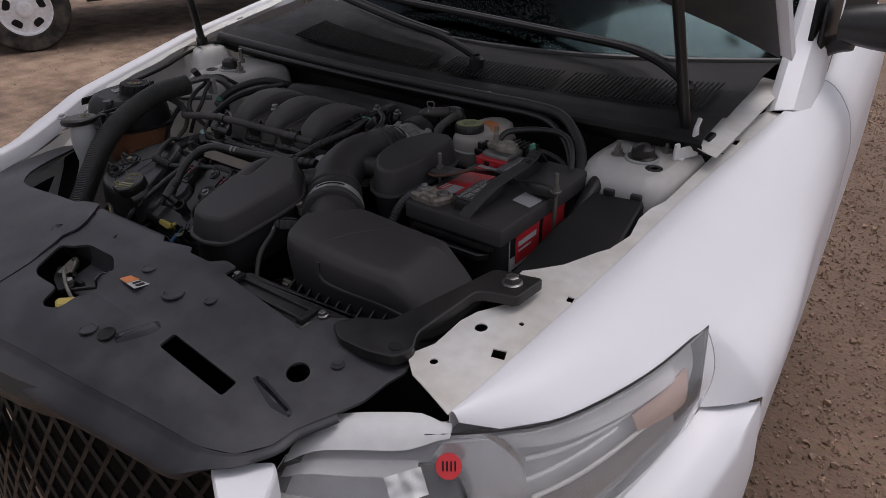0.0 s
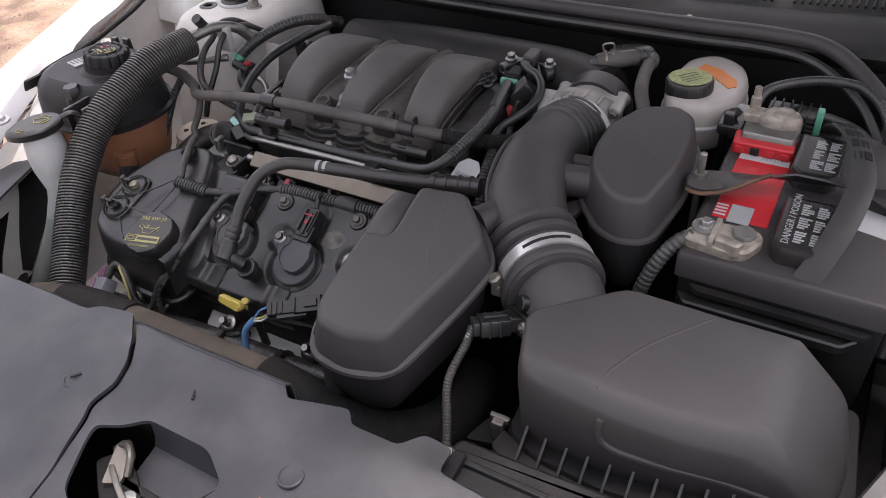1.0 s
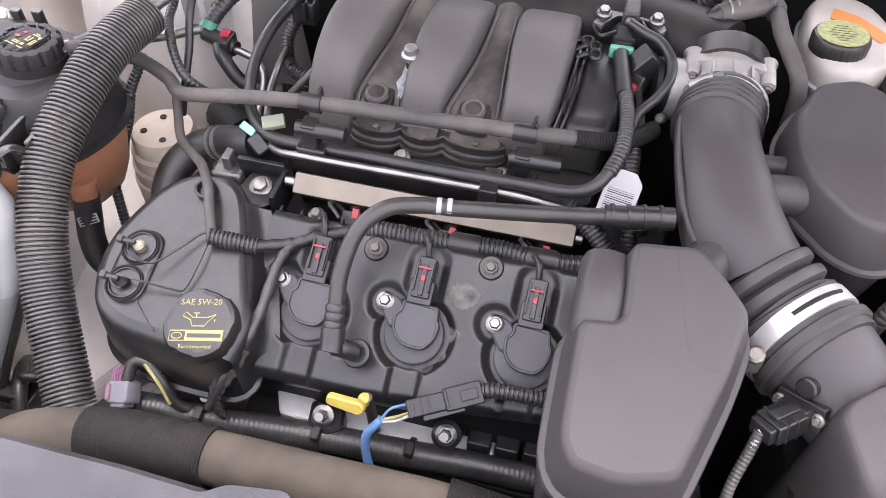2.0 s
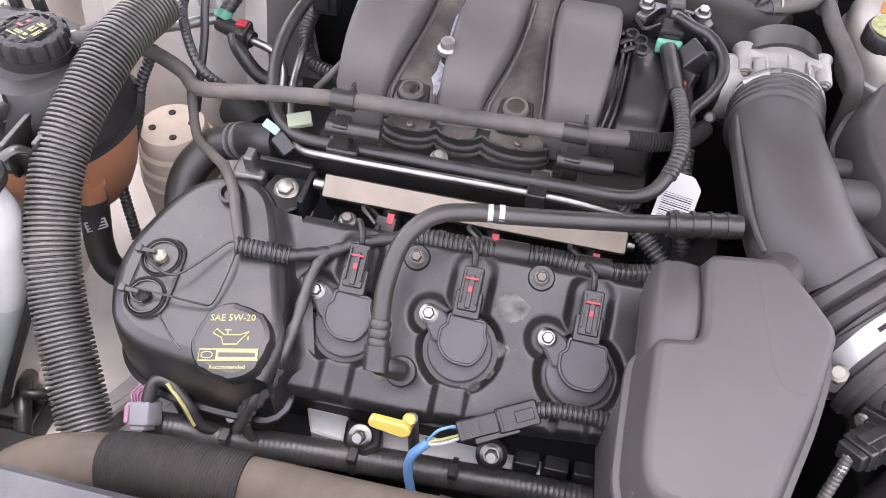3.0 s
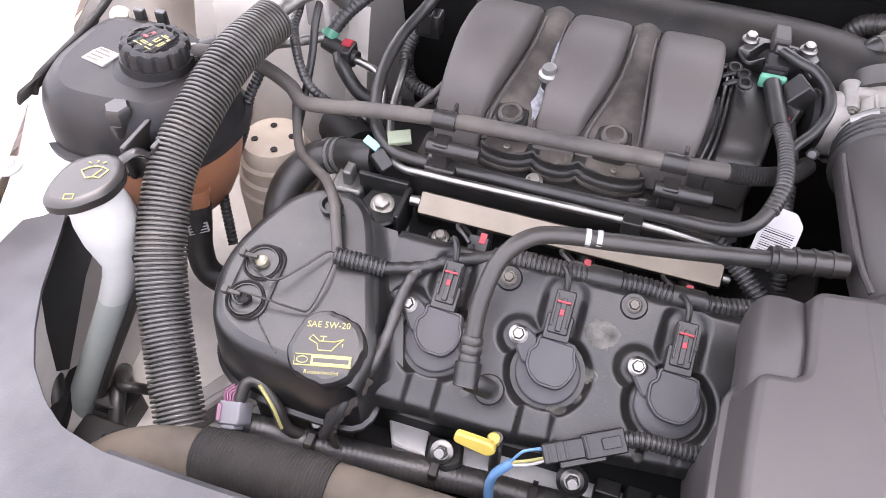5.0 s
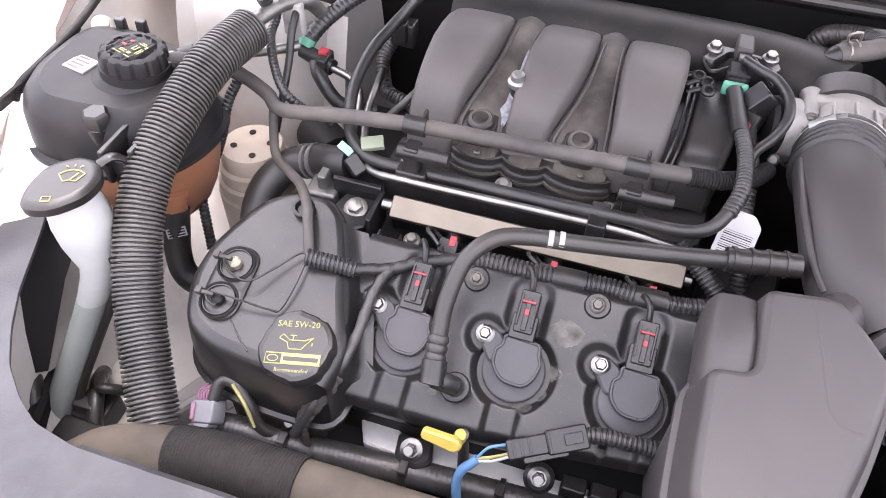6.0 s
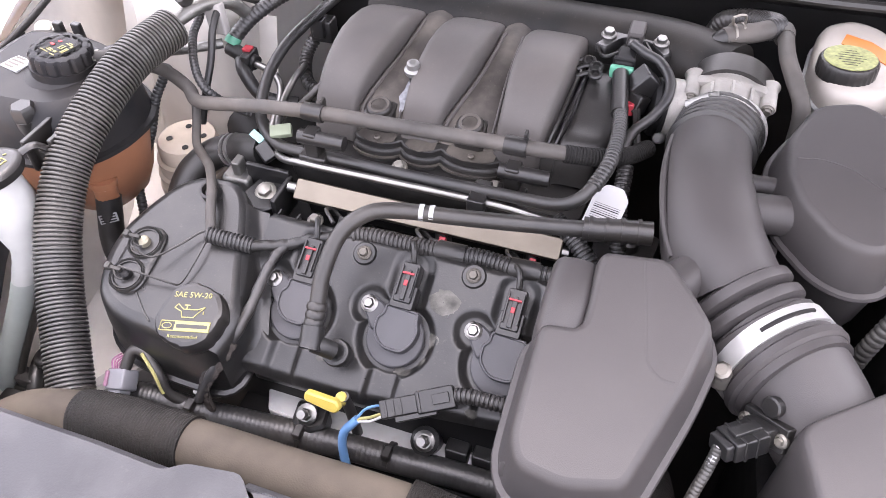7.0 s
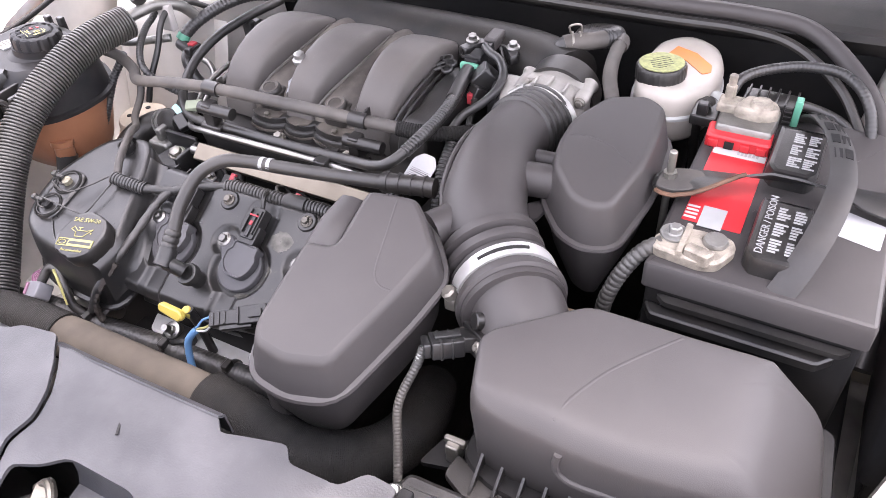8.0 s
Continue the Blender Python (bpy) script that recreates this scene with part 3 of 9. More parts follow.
windshield = part("windshield", sheet([[windshield_pt(x, s) for s in (0, 0.25, 0.5, 0.75, 1)] for x in frange(-0.50, 0.83, 16)], 0.005), GLASS, car, "tinted windshield glass", angle=80)
windshield.visible_shadow = False
part("glass_trim", tube([windshield_pt(x, -0.01) for x in frange(-0.50, 0.83, 8)], 0.008, 8, 4), RUBBER, car, "black windshield trim")
mark = windshield_pt(0.735, 0.1) + Vector((0, -0.010, 0.016))
bm = bmesh.new()
for a in range(4):
    d = Vector((math.cos(a * 0.8 + 0.3), 0.86 * math.sin(a * 0.8 + 0.3), 0.5 * math.sin(a * 0.8 + 0.3))) * 0.024
    tube_into(bm, [mark - d, mark + d], 0.0021, 5)
part("chalk_mark", bm, LAMPWHITE, windshield, "white paint-pen mark")
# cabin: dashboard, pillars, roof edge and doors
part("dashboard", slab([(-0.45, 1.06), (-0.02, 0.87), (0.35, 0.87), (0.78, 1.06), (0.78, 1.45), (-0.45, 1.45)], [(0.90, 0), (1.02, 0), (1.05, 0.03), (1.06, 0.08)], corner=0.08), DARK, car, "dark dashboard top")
# near-black sheets close the cabin; its shade is in their colour
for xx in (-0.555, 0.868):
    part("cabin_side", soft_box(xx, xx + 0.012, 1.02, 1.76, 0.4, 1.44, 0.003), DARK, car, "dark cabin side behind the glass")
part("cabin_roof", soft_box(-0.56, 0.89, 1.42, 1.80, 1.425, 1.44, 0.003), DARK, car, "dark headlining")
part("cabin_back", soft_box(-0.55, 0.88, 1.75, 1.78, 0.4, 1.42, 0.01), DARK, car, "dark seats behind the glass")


def pillar():
    rows = []
    for s in frange(-0.2, 1.0, 9):
        c = windshield_pt(0.86, s)
        rows.append([c + Vector(q) for q in ((-0.03, -0.01, 0.0), (-0.01, -0.022, 0.012), (0.025, -0.01, 0.016), (0.05, 0.03, 0.0), (0.055, 0.07, -0.03))])
    return sheet(rows, 0.002)


PL = pillar()
part("windshield_pillar", mirrored(PL), WHITE, car, "white windshield pillar")
part("windshield_pillar", PL, WHITE, car, "white windshield pillar")


def door():
    rows = []
    for y in frange(1.055, 1.9, 8):
        d = 0.1 * (y - 1.055)
        rows.append([(p[0] - d, y, p[2] + 0.06 * (y - 1.055)) for p in upper_row(1.05)[1:] + lower_row(1.05)[1:]])
    return sheet(rows, 0.0015)


DR = door()
part("front_door", mirrored(DR, 1), WHITE, car, "white front door", angle=60)
part("front_door", DR, WHITE, car, "white front door", angle=60)
part("roof", sheet([[windshield_pt(x, s) + Vector((0, dy, dz)) for s, dy, dz in ((0.99, 0, 0.004), (1.0, 0.08, 0.02), (1.0, 0.25, 0.035))] for x in frange(-0.50, 0.83, 8)], 0.002), WHITE, car, "white roof edge")

# corner trim beside the cowl; the left copy takes the near-black shade colour
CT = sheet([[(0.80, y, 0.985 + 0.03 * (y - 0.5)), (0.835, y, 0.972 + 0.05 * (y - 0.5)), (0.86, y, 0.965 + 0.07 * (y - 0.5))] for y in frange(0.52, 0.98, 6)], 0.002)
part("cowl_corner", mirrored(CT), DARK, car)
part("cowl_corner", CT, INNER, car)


# hood struts, hinges and the raised hood above
for foot, head in (((0.785, 0.56, 0.975), (0.755, 0.47, 1.30)), ((-0.612, 0.478, 0.998), (-0.545, 0.39, 1.30))):
    a, b = Vector(foot), Vector(head)
    strut = part("hood_strut", tube_into(bmesh.new(), [a, b], 0.0105, 14), BLACK, car, "black gas strut holding the hood")
    part("strut_rod", tube_into(bmesh.new(), [b, b + (b - a) * 0.6], 0.0045, 10), STEEL, strut)
    part("strut_foot", soft_box(a.x - 0.012, a.x + 0.012, a.y - 0.012, a.y + 0.012, a.z - 0.023, a.z + 0.007, 0.004), BLACK, strut)
part("hinge_mound", slab([(-0.66, 0.43), (-0.55, 0.42), (-0.54, 0.52), (-0.65, 0.54)], [(0.90, -0.02), (0.965, 0.0), (0.980, 0.012), (0.984, 0.03)], corner=0.02), INNER, car, "white hinge mount")
def hood_pt(x, s):
    """s runs from the lifted rear edge to the front edge of the raised hood."""
    u = (x - MIDX) / 0.73
    a = radians(52)
    return Vector((x, 0.86 - 0.16 * (1 - u * u) - 1.08 * s * math.cos(a), 1.09 + 0.20 * (1 - u * u) * (1 - 0.6 * s) + 1.08 * s * math.sin(a) + 0.03 * math.sin(s * 3.1)))


HOODGREY = material("grey_inner_hood_paint", (0.075, 0.073, 0.074), 0.5, vary=0.12, dust=TAN, dust_amount=0.15, bump=0.1)
hood = part("hood", sheet([[hood_pt(MIDX + (0.72 - 0.06 * s) * u, s) for s in frange(0, 1, 8)] for u in frange(-1, 1, 10)], 0.025), WHITE, car, "white hood raised on two gas struts", angle=60)
part("inner_panel", sheet([[hood_pt(MIDX + (0.70 - 0.06 * s) * u, s) + Vector((0, -0.016, -0.026)) for s in frange(0.01, 0.98, 8)] for u in frange(-1, 1, 12)], 0.004), HOODGREY, hood, "dark grey inner hood panel", angle=60)
part("hood_liner", sheet([[hood_pt(MIDX + 0.56 * u, s) + Vector((0, -0.03, -0.036)) for s in frange(0.12, 0.9, 6)] for u in frange(-1, 1, 8)], 0.008), DARK, hood, "black felt hood liner")

# wipers
for pts, n in (([(0.745, 0.635, 1.058), (0.66, 0.69, 1.078), (0.56, 0.735, 1.085), (0.407, 0.748, 1.09), (0.17, 0.768, 1.096), (-0.20, 0.80, 1.105)], "wiper"), ([(0.26, 0.598, 1.05), (0.13, 0.63, 1.075), (-0.04, 0.668, 1.085), (-0.35, 0.775, 1.10)], "wiper")):
    w = part(n, tube(pts, 0.0105, 8, 8, 0.8), DARK, car, "black wiper arm")
    part("wiper_blade", tube([Vector(p) + Vector((0.0, 0.035, -0.005)) for p in pts[1:]], 0.007, 6, 8), RUBBER, w)
    part("wiper_pivot", lathe([(0.018, -0.03), (0.018, 0.002), (0.012, 0.008)], Matrix.Translation(Vector(pts[0]) - Vector((0, 0, 0.006)))), BLACK, w)

# door mirror
mirror = part("door_mirror", loft([[Vector((0.925 + 0.26 * s, 1.06 + 0.03 * math.sin(a) * 1.6 + 0.02 * s, 1.122 + 0.052 * math.cos(a) * (0.6 + 0.4 * min(1, 3 * s * (1.05 - s) + 0.25)))) for a in frange(0, 2 * math.pi * 15 / 16, 15)] for s in frange(0, 1, 8)]), BLACK, car, "black door mirror housing")
part("mirror_foot", slab([(0.884, 1.03), (0.898, 1.03), (0.910, 1.12), (0.890, 1.12)], [(0.975, 0.003), (1.03, 0.0), (1.16, 0.002), (1.17, 0.005)], corner=0.012), BLACK, mirror)
part("mirror_arm", tube([(0.895, 1.075, 1.06), (0.92, 1.07, 1.075), (0.95, 1.065, 1.085)], 0.022, 10), BLACK, mirror)

# headlamps
LT = [(0.636, -0.372, 0.790), (0.668, -0.345, 0.815), (0.705, -0.325, 0.828), (0.80, -0.283, 0.848), (0.87, -0.226, 0.851), (0.926, -0.155, 0.851), (0.974, -0.017, 0.853), (0.998, 0.144, 0.853)]
LB = [(0.635, -0.43, 0.68), (0.70, -0.425, 0.655), (0.78, -0.40, 0.645), (0.86, -0.345, 0.65), (0.93, -0.26, 0.662), (0.985, -0.14, 0.685), (1.02, -0.0, 0.72), (1.027, 0.066, 0.761)]


def lamp_rows(depth, k0=0.0, k1=1.0):
    a, b = spline(LT, 4), spline(LB, 4)
    rows = []
    for p, q in zip(a, b):
        row = []
        for t in frange(k0, k1, 8):
            c = p + (q - p) * t
            o = Vector((c.x - 0.62, -(0.30 - c.y) * 1.1, 0.25)).normalized()
            row.append(c + o * (0.028 * math.sin(t * math.pi) - depth))
        rows.append(row)
    return rows


def lamp_at(u, t, depth):
    """A point of the lamp: u along it, t from its top edge to its bottom edge, depth behind the lens."""
    a, b = spline(LT, 20), spline(LB, 20)
    i = min(len(a) - 2, max(0, int(u * 20)))
    k = u * 20 - i
    c = a[i].lerp(a[i + 1], k).lerp(b[i].lerp(b[i + 1], k), t)
    o = Vector((c.x - 0.62, -(0.30 - c.y) * 1.1, 0.25)).normalized()
    return c + o * (0.028 * math.sin(t * math.pi) - depth)


def lamp_piece(name, bm, mat, parent, flip, label=""):
    return part(name, mirrored(bm) if flip else bm, mat, parent, label)


CHROME = material("lamp_reflector", (0.62, 0.62, 0.62), 0.22, 0.9, vary=0.05, bump=0.0)
STICKER = material("red_sticker", (0.62, 0.045, 0.05), 0.45, vary=0.05, bump=0.0)
LAMPGREY = material("lamp_bezel", (0.62, 0.62, 0.62), 0.4, vary=0.08, bump=0.0)
AMBERLENS = material("amber_reflector", (0.46, 0.29, 0.22), 0.4, vary=0.15, bump=0.0)
for flip in (False, True):
    lamp = lamp_piece("headlight", sheet(lamp_rows(0.05), 0.004), LAMPGREY, car, flip, "headlight with a hazy clear lens")
    lens = lamp_piece("lens", sheet(lamp_rows(0.0), 0.003), LENS, lamp, flip, "clear plastic lens, slightly hazed")
    lens.visible_shadow = False
    a, b = spline(LT, 4), spline(LB, 4)

    lamp_piece("lens_rim", tube_into(bmesh.new(), [Vector(p) for p in a[12:]] + [Vector(p) for p in reversed(b)], 0.0018, 6), RUBBER, lamp, flip)

    for ta, tb in ((0.87, 0.94), (0.04, 0.055)):
        lamp_piece("lens_border", sheet([[lamp_at(u, ta, 0.007), lamp_at(u, (ta + tb) / 2, 0.004), lamp_at(u, tb, 0.006)] for u in frange(0.1, 6.95, 40)], 0.002), LAMPWHITE, lamp, flip, "pale border of the lens")
    lamp_piece("amber_reflector", sheet([[lamp_at(u, 0.31 + k * (0.17 + 0.28 * (u - 5.7)) / 4, 0.03) for k in range(5)] for u in frange(5.7, 6.65, 8)], 0.003), AMBERLENS, lamp, flip, "amber side reflector")
    lamp_piece("light_guide", sheet([[lamp_at(u, 0.055, 0.016), lamp_at(u, 0.08 + 0.035 * (u - 3.4), 0.018), lamp_at(u, 0.10 + 0.07 * (u - 3.4), 0.026)] for u in frange(3.4, 6.4, 16)], 0.003), LAMPWHITE, lamp, flip, "pale light guide along the lens")
    lamp_piece("reflector", sheet([[lamp_at(u, 0.13 + k * (0.24 - 0.02 * (u - 3.85)) / 4, 0.030) for k in range(5)] for u in frange(3.85, 4.22, 4)], 0.004), LAMPWHITE, lamp, flip, "white reflector block")
    for (u0, t0), (u1, t1) in (((4.3, 0.25), (5.7, 0.29)), ((4.2, 0.39), (5.5, 0.34)), ((4.3, 0.52), (5.9, 0.50))):
        lamp_piece("bezel_rib", tube([lamp_at(u0 + (u1 - u0) * k / 6, t0 + (t1 - t0) * k / 6, 0.034) for k in range(7)], 0.0032, 8), LAMPWHITE, lamp, flip, "pale bezel rib")
    lamp_piece("bezel_floor", sheet([[lamp_at(u, 0.56 + 0.09 * k, 0.04 - 0.004 * k) for k in range(4)] for u in frange(3.9, 6.3, 12)], 0.003), GREYLINER, lamp, flip, "grey bezel floor")
    c = lamp_at(3.62, 0.30, 0.034)
    m = along(c, (0.45, -0.80, 0.4))

    lamp_piece("inner_cup", lathe([(0.05, 0.012), (0.046, 0.014), (0.042, 0.0), (0.03, -0.012), (0.004, -0.02)], along(lamp_at(3.05, 0.40, 0.030), (0.2, -0.8, 0.5)), 28), DARK, lamp, flip, "dark lamp cup")
    lamp_piece("projector", lathe([(0.062 - 0.0045 * (k // 2) - 0.001 * (k % 2), 0.010 * (1 if k % 2 == 0 else 0.4) - 0.0028 * k) for k in range(14)] + [(0.004, -0.045)], m, 36), CHROME, lamp, flip, "ribbed round projector")
    if not flip:
        def lens_frame(u, t):
            d = (lamp_at(u + 0.2, t, 0) - lamp_at(u - 0.2, t, 0)).cross(lamp_at(u, t + 0.1, 0) - lamp_at(u, t - 0.1, 0))
            return lamp_at(u, t, -0.0045), d

        for nm, i, j, mat, r, lab in (("round_sticker", 3.35, 0.16, STICKER, 0.016, "round red inspection sticker"),):
            p, d = lens_frame(i, j)
            d = d if d.y < 0 else -d
            mm = along(p, d, 0)
            st = part(nm, lathe([(r, 0), (r, 0.0008)], mm, 28), mat, lamp, lab)
            part("sticker_marks", join(*[soft_box(-0.008 + k * 0.005, -0.006 + k * 0.005, -0.006, 0.006, 0.001, 0.0015, 0.0002, m=mm) for k in range(4)]), DARK, st)
        p, d = lens_frame(2.85, 0.25)
        d = d if d.y < 0 else -d
        part("paper_tag", sheet([[along(p, d, 25) @ Vector((x, y, 0.007 + 0.008 * noise.noise((x * 70, y * 70, 3)))) for y in frange(-0.017, 0.017, 9)] for x in frange(-0.024, 0.024, 12)], 0.0006), LAMPWHITE, lamp, "crumpled white paper tag")

    # pale top of the lamp housing
    rows = []
    for u in frange(0.15, 3.35, 18):
        k = 1 - ramp01(2.7, 3.35, u)
        rows.append([lamp_at(u, 0.02 + 0.06 * k, -0.002), lamp_at(u, 0.015 + 0.015 * k, -0.003), lamp_at(u, 0, 0) + Vector((-0.002, 0.006, 0.006)), lamp_at(u, 0, 0) + Vector((-0.006, 0.010 + 0.024 * k, 0.007 + 0.003 * k)), lamp_at(u, 0, 0) + Vector((-0.010, 0.014 + 0.032 * k, -0.02))])
    lamp_piece("housing_top", sheet(rows, 0.003), LAMPWHITE, lamp, flip, "translucent pale lamp housing")
    lamp_piece("housing_band", sheet([[lamp_at(u, t, 0.012) for t in (0.15, 0.19, 0.24)] for u in frange(0.15, 2.9, 12)], 0.003), LAMPWHITE, lamp, flip, "pale inner band")
    lamp_piece("housing_floor", sheet([[lamp_at(u, t, 0.024) for t in (0.42, 0.5, 0.6)] for u in frange(0.15, 2.6, 12)], 0.003), LAMPWHITE, lamp, flip, "pale inner step")


# bumper, grille
def bumper():
    plan = [(1.097, 0.149), (1.098, 0.05), (1.075, -0.10), (1.02, -0.24), (0.935, -0.355), (0.83, -0.43), (0.72, -0.475), (0.62, -0.50)]
    topz = [0.764, 0.757, 0.70, 0.672, 0.655, 0.648, 0.66, 0.70]
    inn = [(1.027, 0.075), (1.02, 0.0), (0.985, -0.135), (0.93, -0.257), (0.86, -0.345), (0.78, -0.40), (0.70, -0.425), (0.63, -0.435)]
    rows = []
    for (x, y), z, (a, b) in zip(plan, topz, inn):
        rows.append([(a, b, z - 0.004), (a * 0.5 + x * 0.5, b * 0.5 + y * 0.5, z - 0.008), (x - 0.004, y, z - 0.010), (x + 0.002, y - 0.004, z - 0.03), (x + 0.01, y - 0.015, z - 0.12), (x, y, 0.45), (x - 0.03, y + 0.03, 0.26)])
    return sheet(rows, 0.002)


BP = bumper()
part("bumper_corner", mirrored(BP), WHITE, car, "white front bumper corner", angle=60)
part("bumper_corner", BP, WHITE, car, "white front bumper corner", angle=60)
FB = sheet([[(x, -0.56 + 0.18 * ((x - MIDX) / 0.5) ** 2, z) for z in (0.50, 0.42, 0.30, 0.24)] for x in frange(MIDX - 0.47, MIDX + 0.47, 14)], 0.003)
part("bumper_front", FB, WHITE, car, "white lower bumper")
FL = slab([(0.594, -0.458), (0.606, -0.440), (0.652, -0.402), (0.668, -0.412), (0.700, -0.462), (0.655, -0.495)], [(0.60, 0.0), (0.803, 0.0), (0.810, 0.001), (0.813, 0.004)], corner=0.006)
part("bumper_filler", mirrored(FL), WHITE, car, "white filler panel beside the grille")
part("bumper_filler", FL, WHITE, car, "white filler panel beside the grille")
part("grille_back", sheet([[(x, -0.50 + 0.16 * ((x - MIDX) / 0.45) ** 2, z) for z in (0.83, 0.66, 0.48)] for x in frange(MIDX - 0.42, MIDX + 0.42, 10)], 0.003), DARK, car, "black grille backing")
grille = part("grille", sheet([[(x, -0.535 + 0.2 * ((x - MIDX) / 0.45) ** 2 + dy, 0.835 + dz) for dy, dz in ((0.03, 0.004), (0.0, 0.0), (-0.012, -0.02), (-0.006, -0.045))] for x in frange(MIDX - 0.44, MIDX + 0.44, 20)], 0.003), BLACK, car, "black mesh grille")
for i in range(34):
    x0 = MIDX - 0.60 + i * 0.0354
    for sg in (1, -1):
        pts = []
        for t in frange(0, 1, 5):
            x = x0 + sg * 0.16 * (t - 0.5)
            if abs(x - MIDX) < 0.41:
                pts.append(Vector((x, -0.532 + 0.2 * ((x - MIDX) / 0.45) ** 2 - 0.03 * t, 0.80 - 0.30 * t)))
        if len(pts) > 2:
            part("grille_bar", tube_into(bmesh.new(), pts, 0.0050, 5), BLACK, grille, smooth=False)
part("grille_emblem", slab(disc2(0, 0, 0.045, 24, 2.2), [(0, 0), (0.008, 0), (0.012, 0.004)], along((MIDX - 0.03, -0.575, 0.70), (0, -1, 0.2)), 0.001, 1), STEEL, grille, "plain silver emblem oval")

# front wheels
TYRE = material("tyre_rubber", (0.022, 0.021, 0.021), 0.85, dust=TAN, dust_amount=0.4)
ALLOY = material("painted_wheel", (0.80, 0.80, 0.81), 0.35, 0.0, vary=0.1, dust=TAN, dust_amount=0.05)


def wheel_parts(parent, m, R, w, rim):
    tyre = [(rim * 0.98, -w / 2 + 0.012), (rim * 1.04, -w / 2), (R * 0.94, -w / 2 + 0.004), (R, -w / 2 + 0.035), (R, w / 2 - 0.035), (R * 0.94, w / 2 - 0.004), (rim * 1.04, w / 2), (rim * 0.98, w / 2 - 0.012)]
    wh = part("wheel", lathe([(rim, -w / 2 + 0.015), (rim, w / 2 - 0.01), (rim * 0.93, w / 2 - 0.012), (rim * 0.88, w / 2 - 0.035), (rim * 0.3, w / 2 - 0.03), (rim * 0.28, w / 2 - 0.012), (rim * 0.05, w / 2 - 0.010)], m, 40), ALLOY, parent, "silver painted road wheel")
    tyre.append(tyre[0])
    part("tyre", loft([[m @ Vector((math.cos(2 * math.pi * k / 48) * q, math.sin(2 * math.pi * k / 48) * q, h)) for k in range(48)] for q, h in tyre], False), TYRE, wh, "dusty black tyre")
    part("hub_cap", lathe([(rim * 0.30, w / 2 - 0.03), (rim * 0.29, w / 2 - 0.005), (rim * 0.22, w / 2)], m, 24), ALLOY, wh)
    for k in range(5):
        a = 2 * math.pi * k / 5 + 0.3
        r = Matrix.Rotation(a, 4, "Z")
        part("wheel_slot", slab([(rim * 0.50, -rim * 0.17), (rim * 0.76, -rim * 0.22), (rim * 0.76, rim * 0.22), (rim * 0.50, rim * 0.17)], [(w / 2 - 0.05, 0), (w / 2 - 0.0285, 0)], m @ r, rim * 0.12, 3), DARK, wh, "dark slot in the wheel")
    return wh


for sg in (1, -1):
    wheel_parts(car, along((MIDX + sg * 0.71, 0.48, 0.335), (sg, 0, 0)), 0.335, 0.225, 0.235)

# ---- the vehicle parked behind ----
DKPAINT = material("dark_van_paint", (0.035, 0.04, 0.055), 0.3, vary=0.1, coat=0.5)
TDIR, TAX = Vector((0.40, 0.917, 0)).normalized(), Vector((0.917, -0.40, 0)).normalized()
TW0 = Vector((-5.18, 2.07, 0.335))
truck = thing("parked_truck", TW0 + TDIR * 1.6 - TAX * 0.9 - Vector((0, 0, 0.335)), "dark parked pickup with silver wheels on the dirt yard", "pickup truck")
for k in (0, 1):
    for s in (0, 1):
        wheel_parts(truck, along(TW0 + TDIR * 3.3 * k - TAX * 1.66 * s, TAX if s == 0 else -TAX), 0.335, 0.24, 0.205)
tm = Matrix.Translation(TW0 + TDIR * 1.65 - TAX * 0.83 - Vector((0, 0, 0.335))) @ Matrix((TDIR, -TAX, (0, 0, 1))).transposed().to_4x4()
part("body", slab([(-2.6, -0.93), (2.7, -0.93), (2.7, 0.93), (-2.6, 0.93)], [(0.42, 0.06), (0.50, 0.0), (0.80, -0.02), (1.05, 0.03), (1.10, 0.10)], tm, 0.15), DKPAINT, truck)
part("cab", slab([(-1.2, -0.85), (1.1, -0.85), (1.1, 0.85), (-1.2, 0.85)], [(1.08, 0.0), (1.35, 0.08), (1.72, 0.22), (1.78, 0.30)], tm, 0.15), DKPAINT, truck)
part("side_window", slab([(-0.9, 1.15), (0.75, 1.15), (0.55, 1.55), (-0.7, 1.55)], [(0.0, 0.0), (0.01, 0.0)], tm @ pose(0, -0.80, 0, 76, 0, 0) @ pose(0, -0.05, -0.30), 0.05), GLASS, truck)
part("sill", slab([(-1.2, -0.86), (1.2, -0.86), (1.2, 0.86), (-1.2, 0.86)], [(0.33, 0.02), (0.43, 0.0)], tm, 0.05), DARK, truck)


# ---- radiator cover across the front ----
def cover_z(x, y):
    """Height of the moulded cover: a flat rear band, a crease, and a face falling to the front."""
    crease = -0.268 + 0.16 * max(0, x - 0.24)
    z = 0.919 if y > crease else 0.919 + (y - crease) * 0.20
    if y < -0.44:
        z -= (-0.44 - y) ** 1.5 * 1.2
    return z - 0.125 * max(0, abs(x - MIDX) - 0.14)


def left_z(x, y):
    """The left half laps over the right one along the seam."""
    return cover_z(x, y) + 0.0015 + 0.0025 * ramp01(-0.40, -0.33, y)


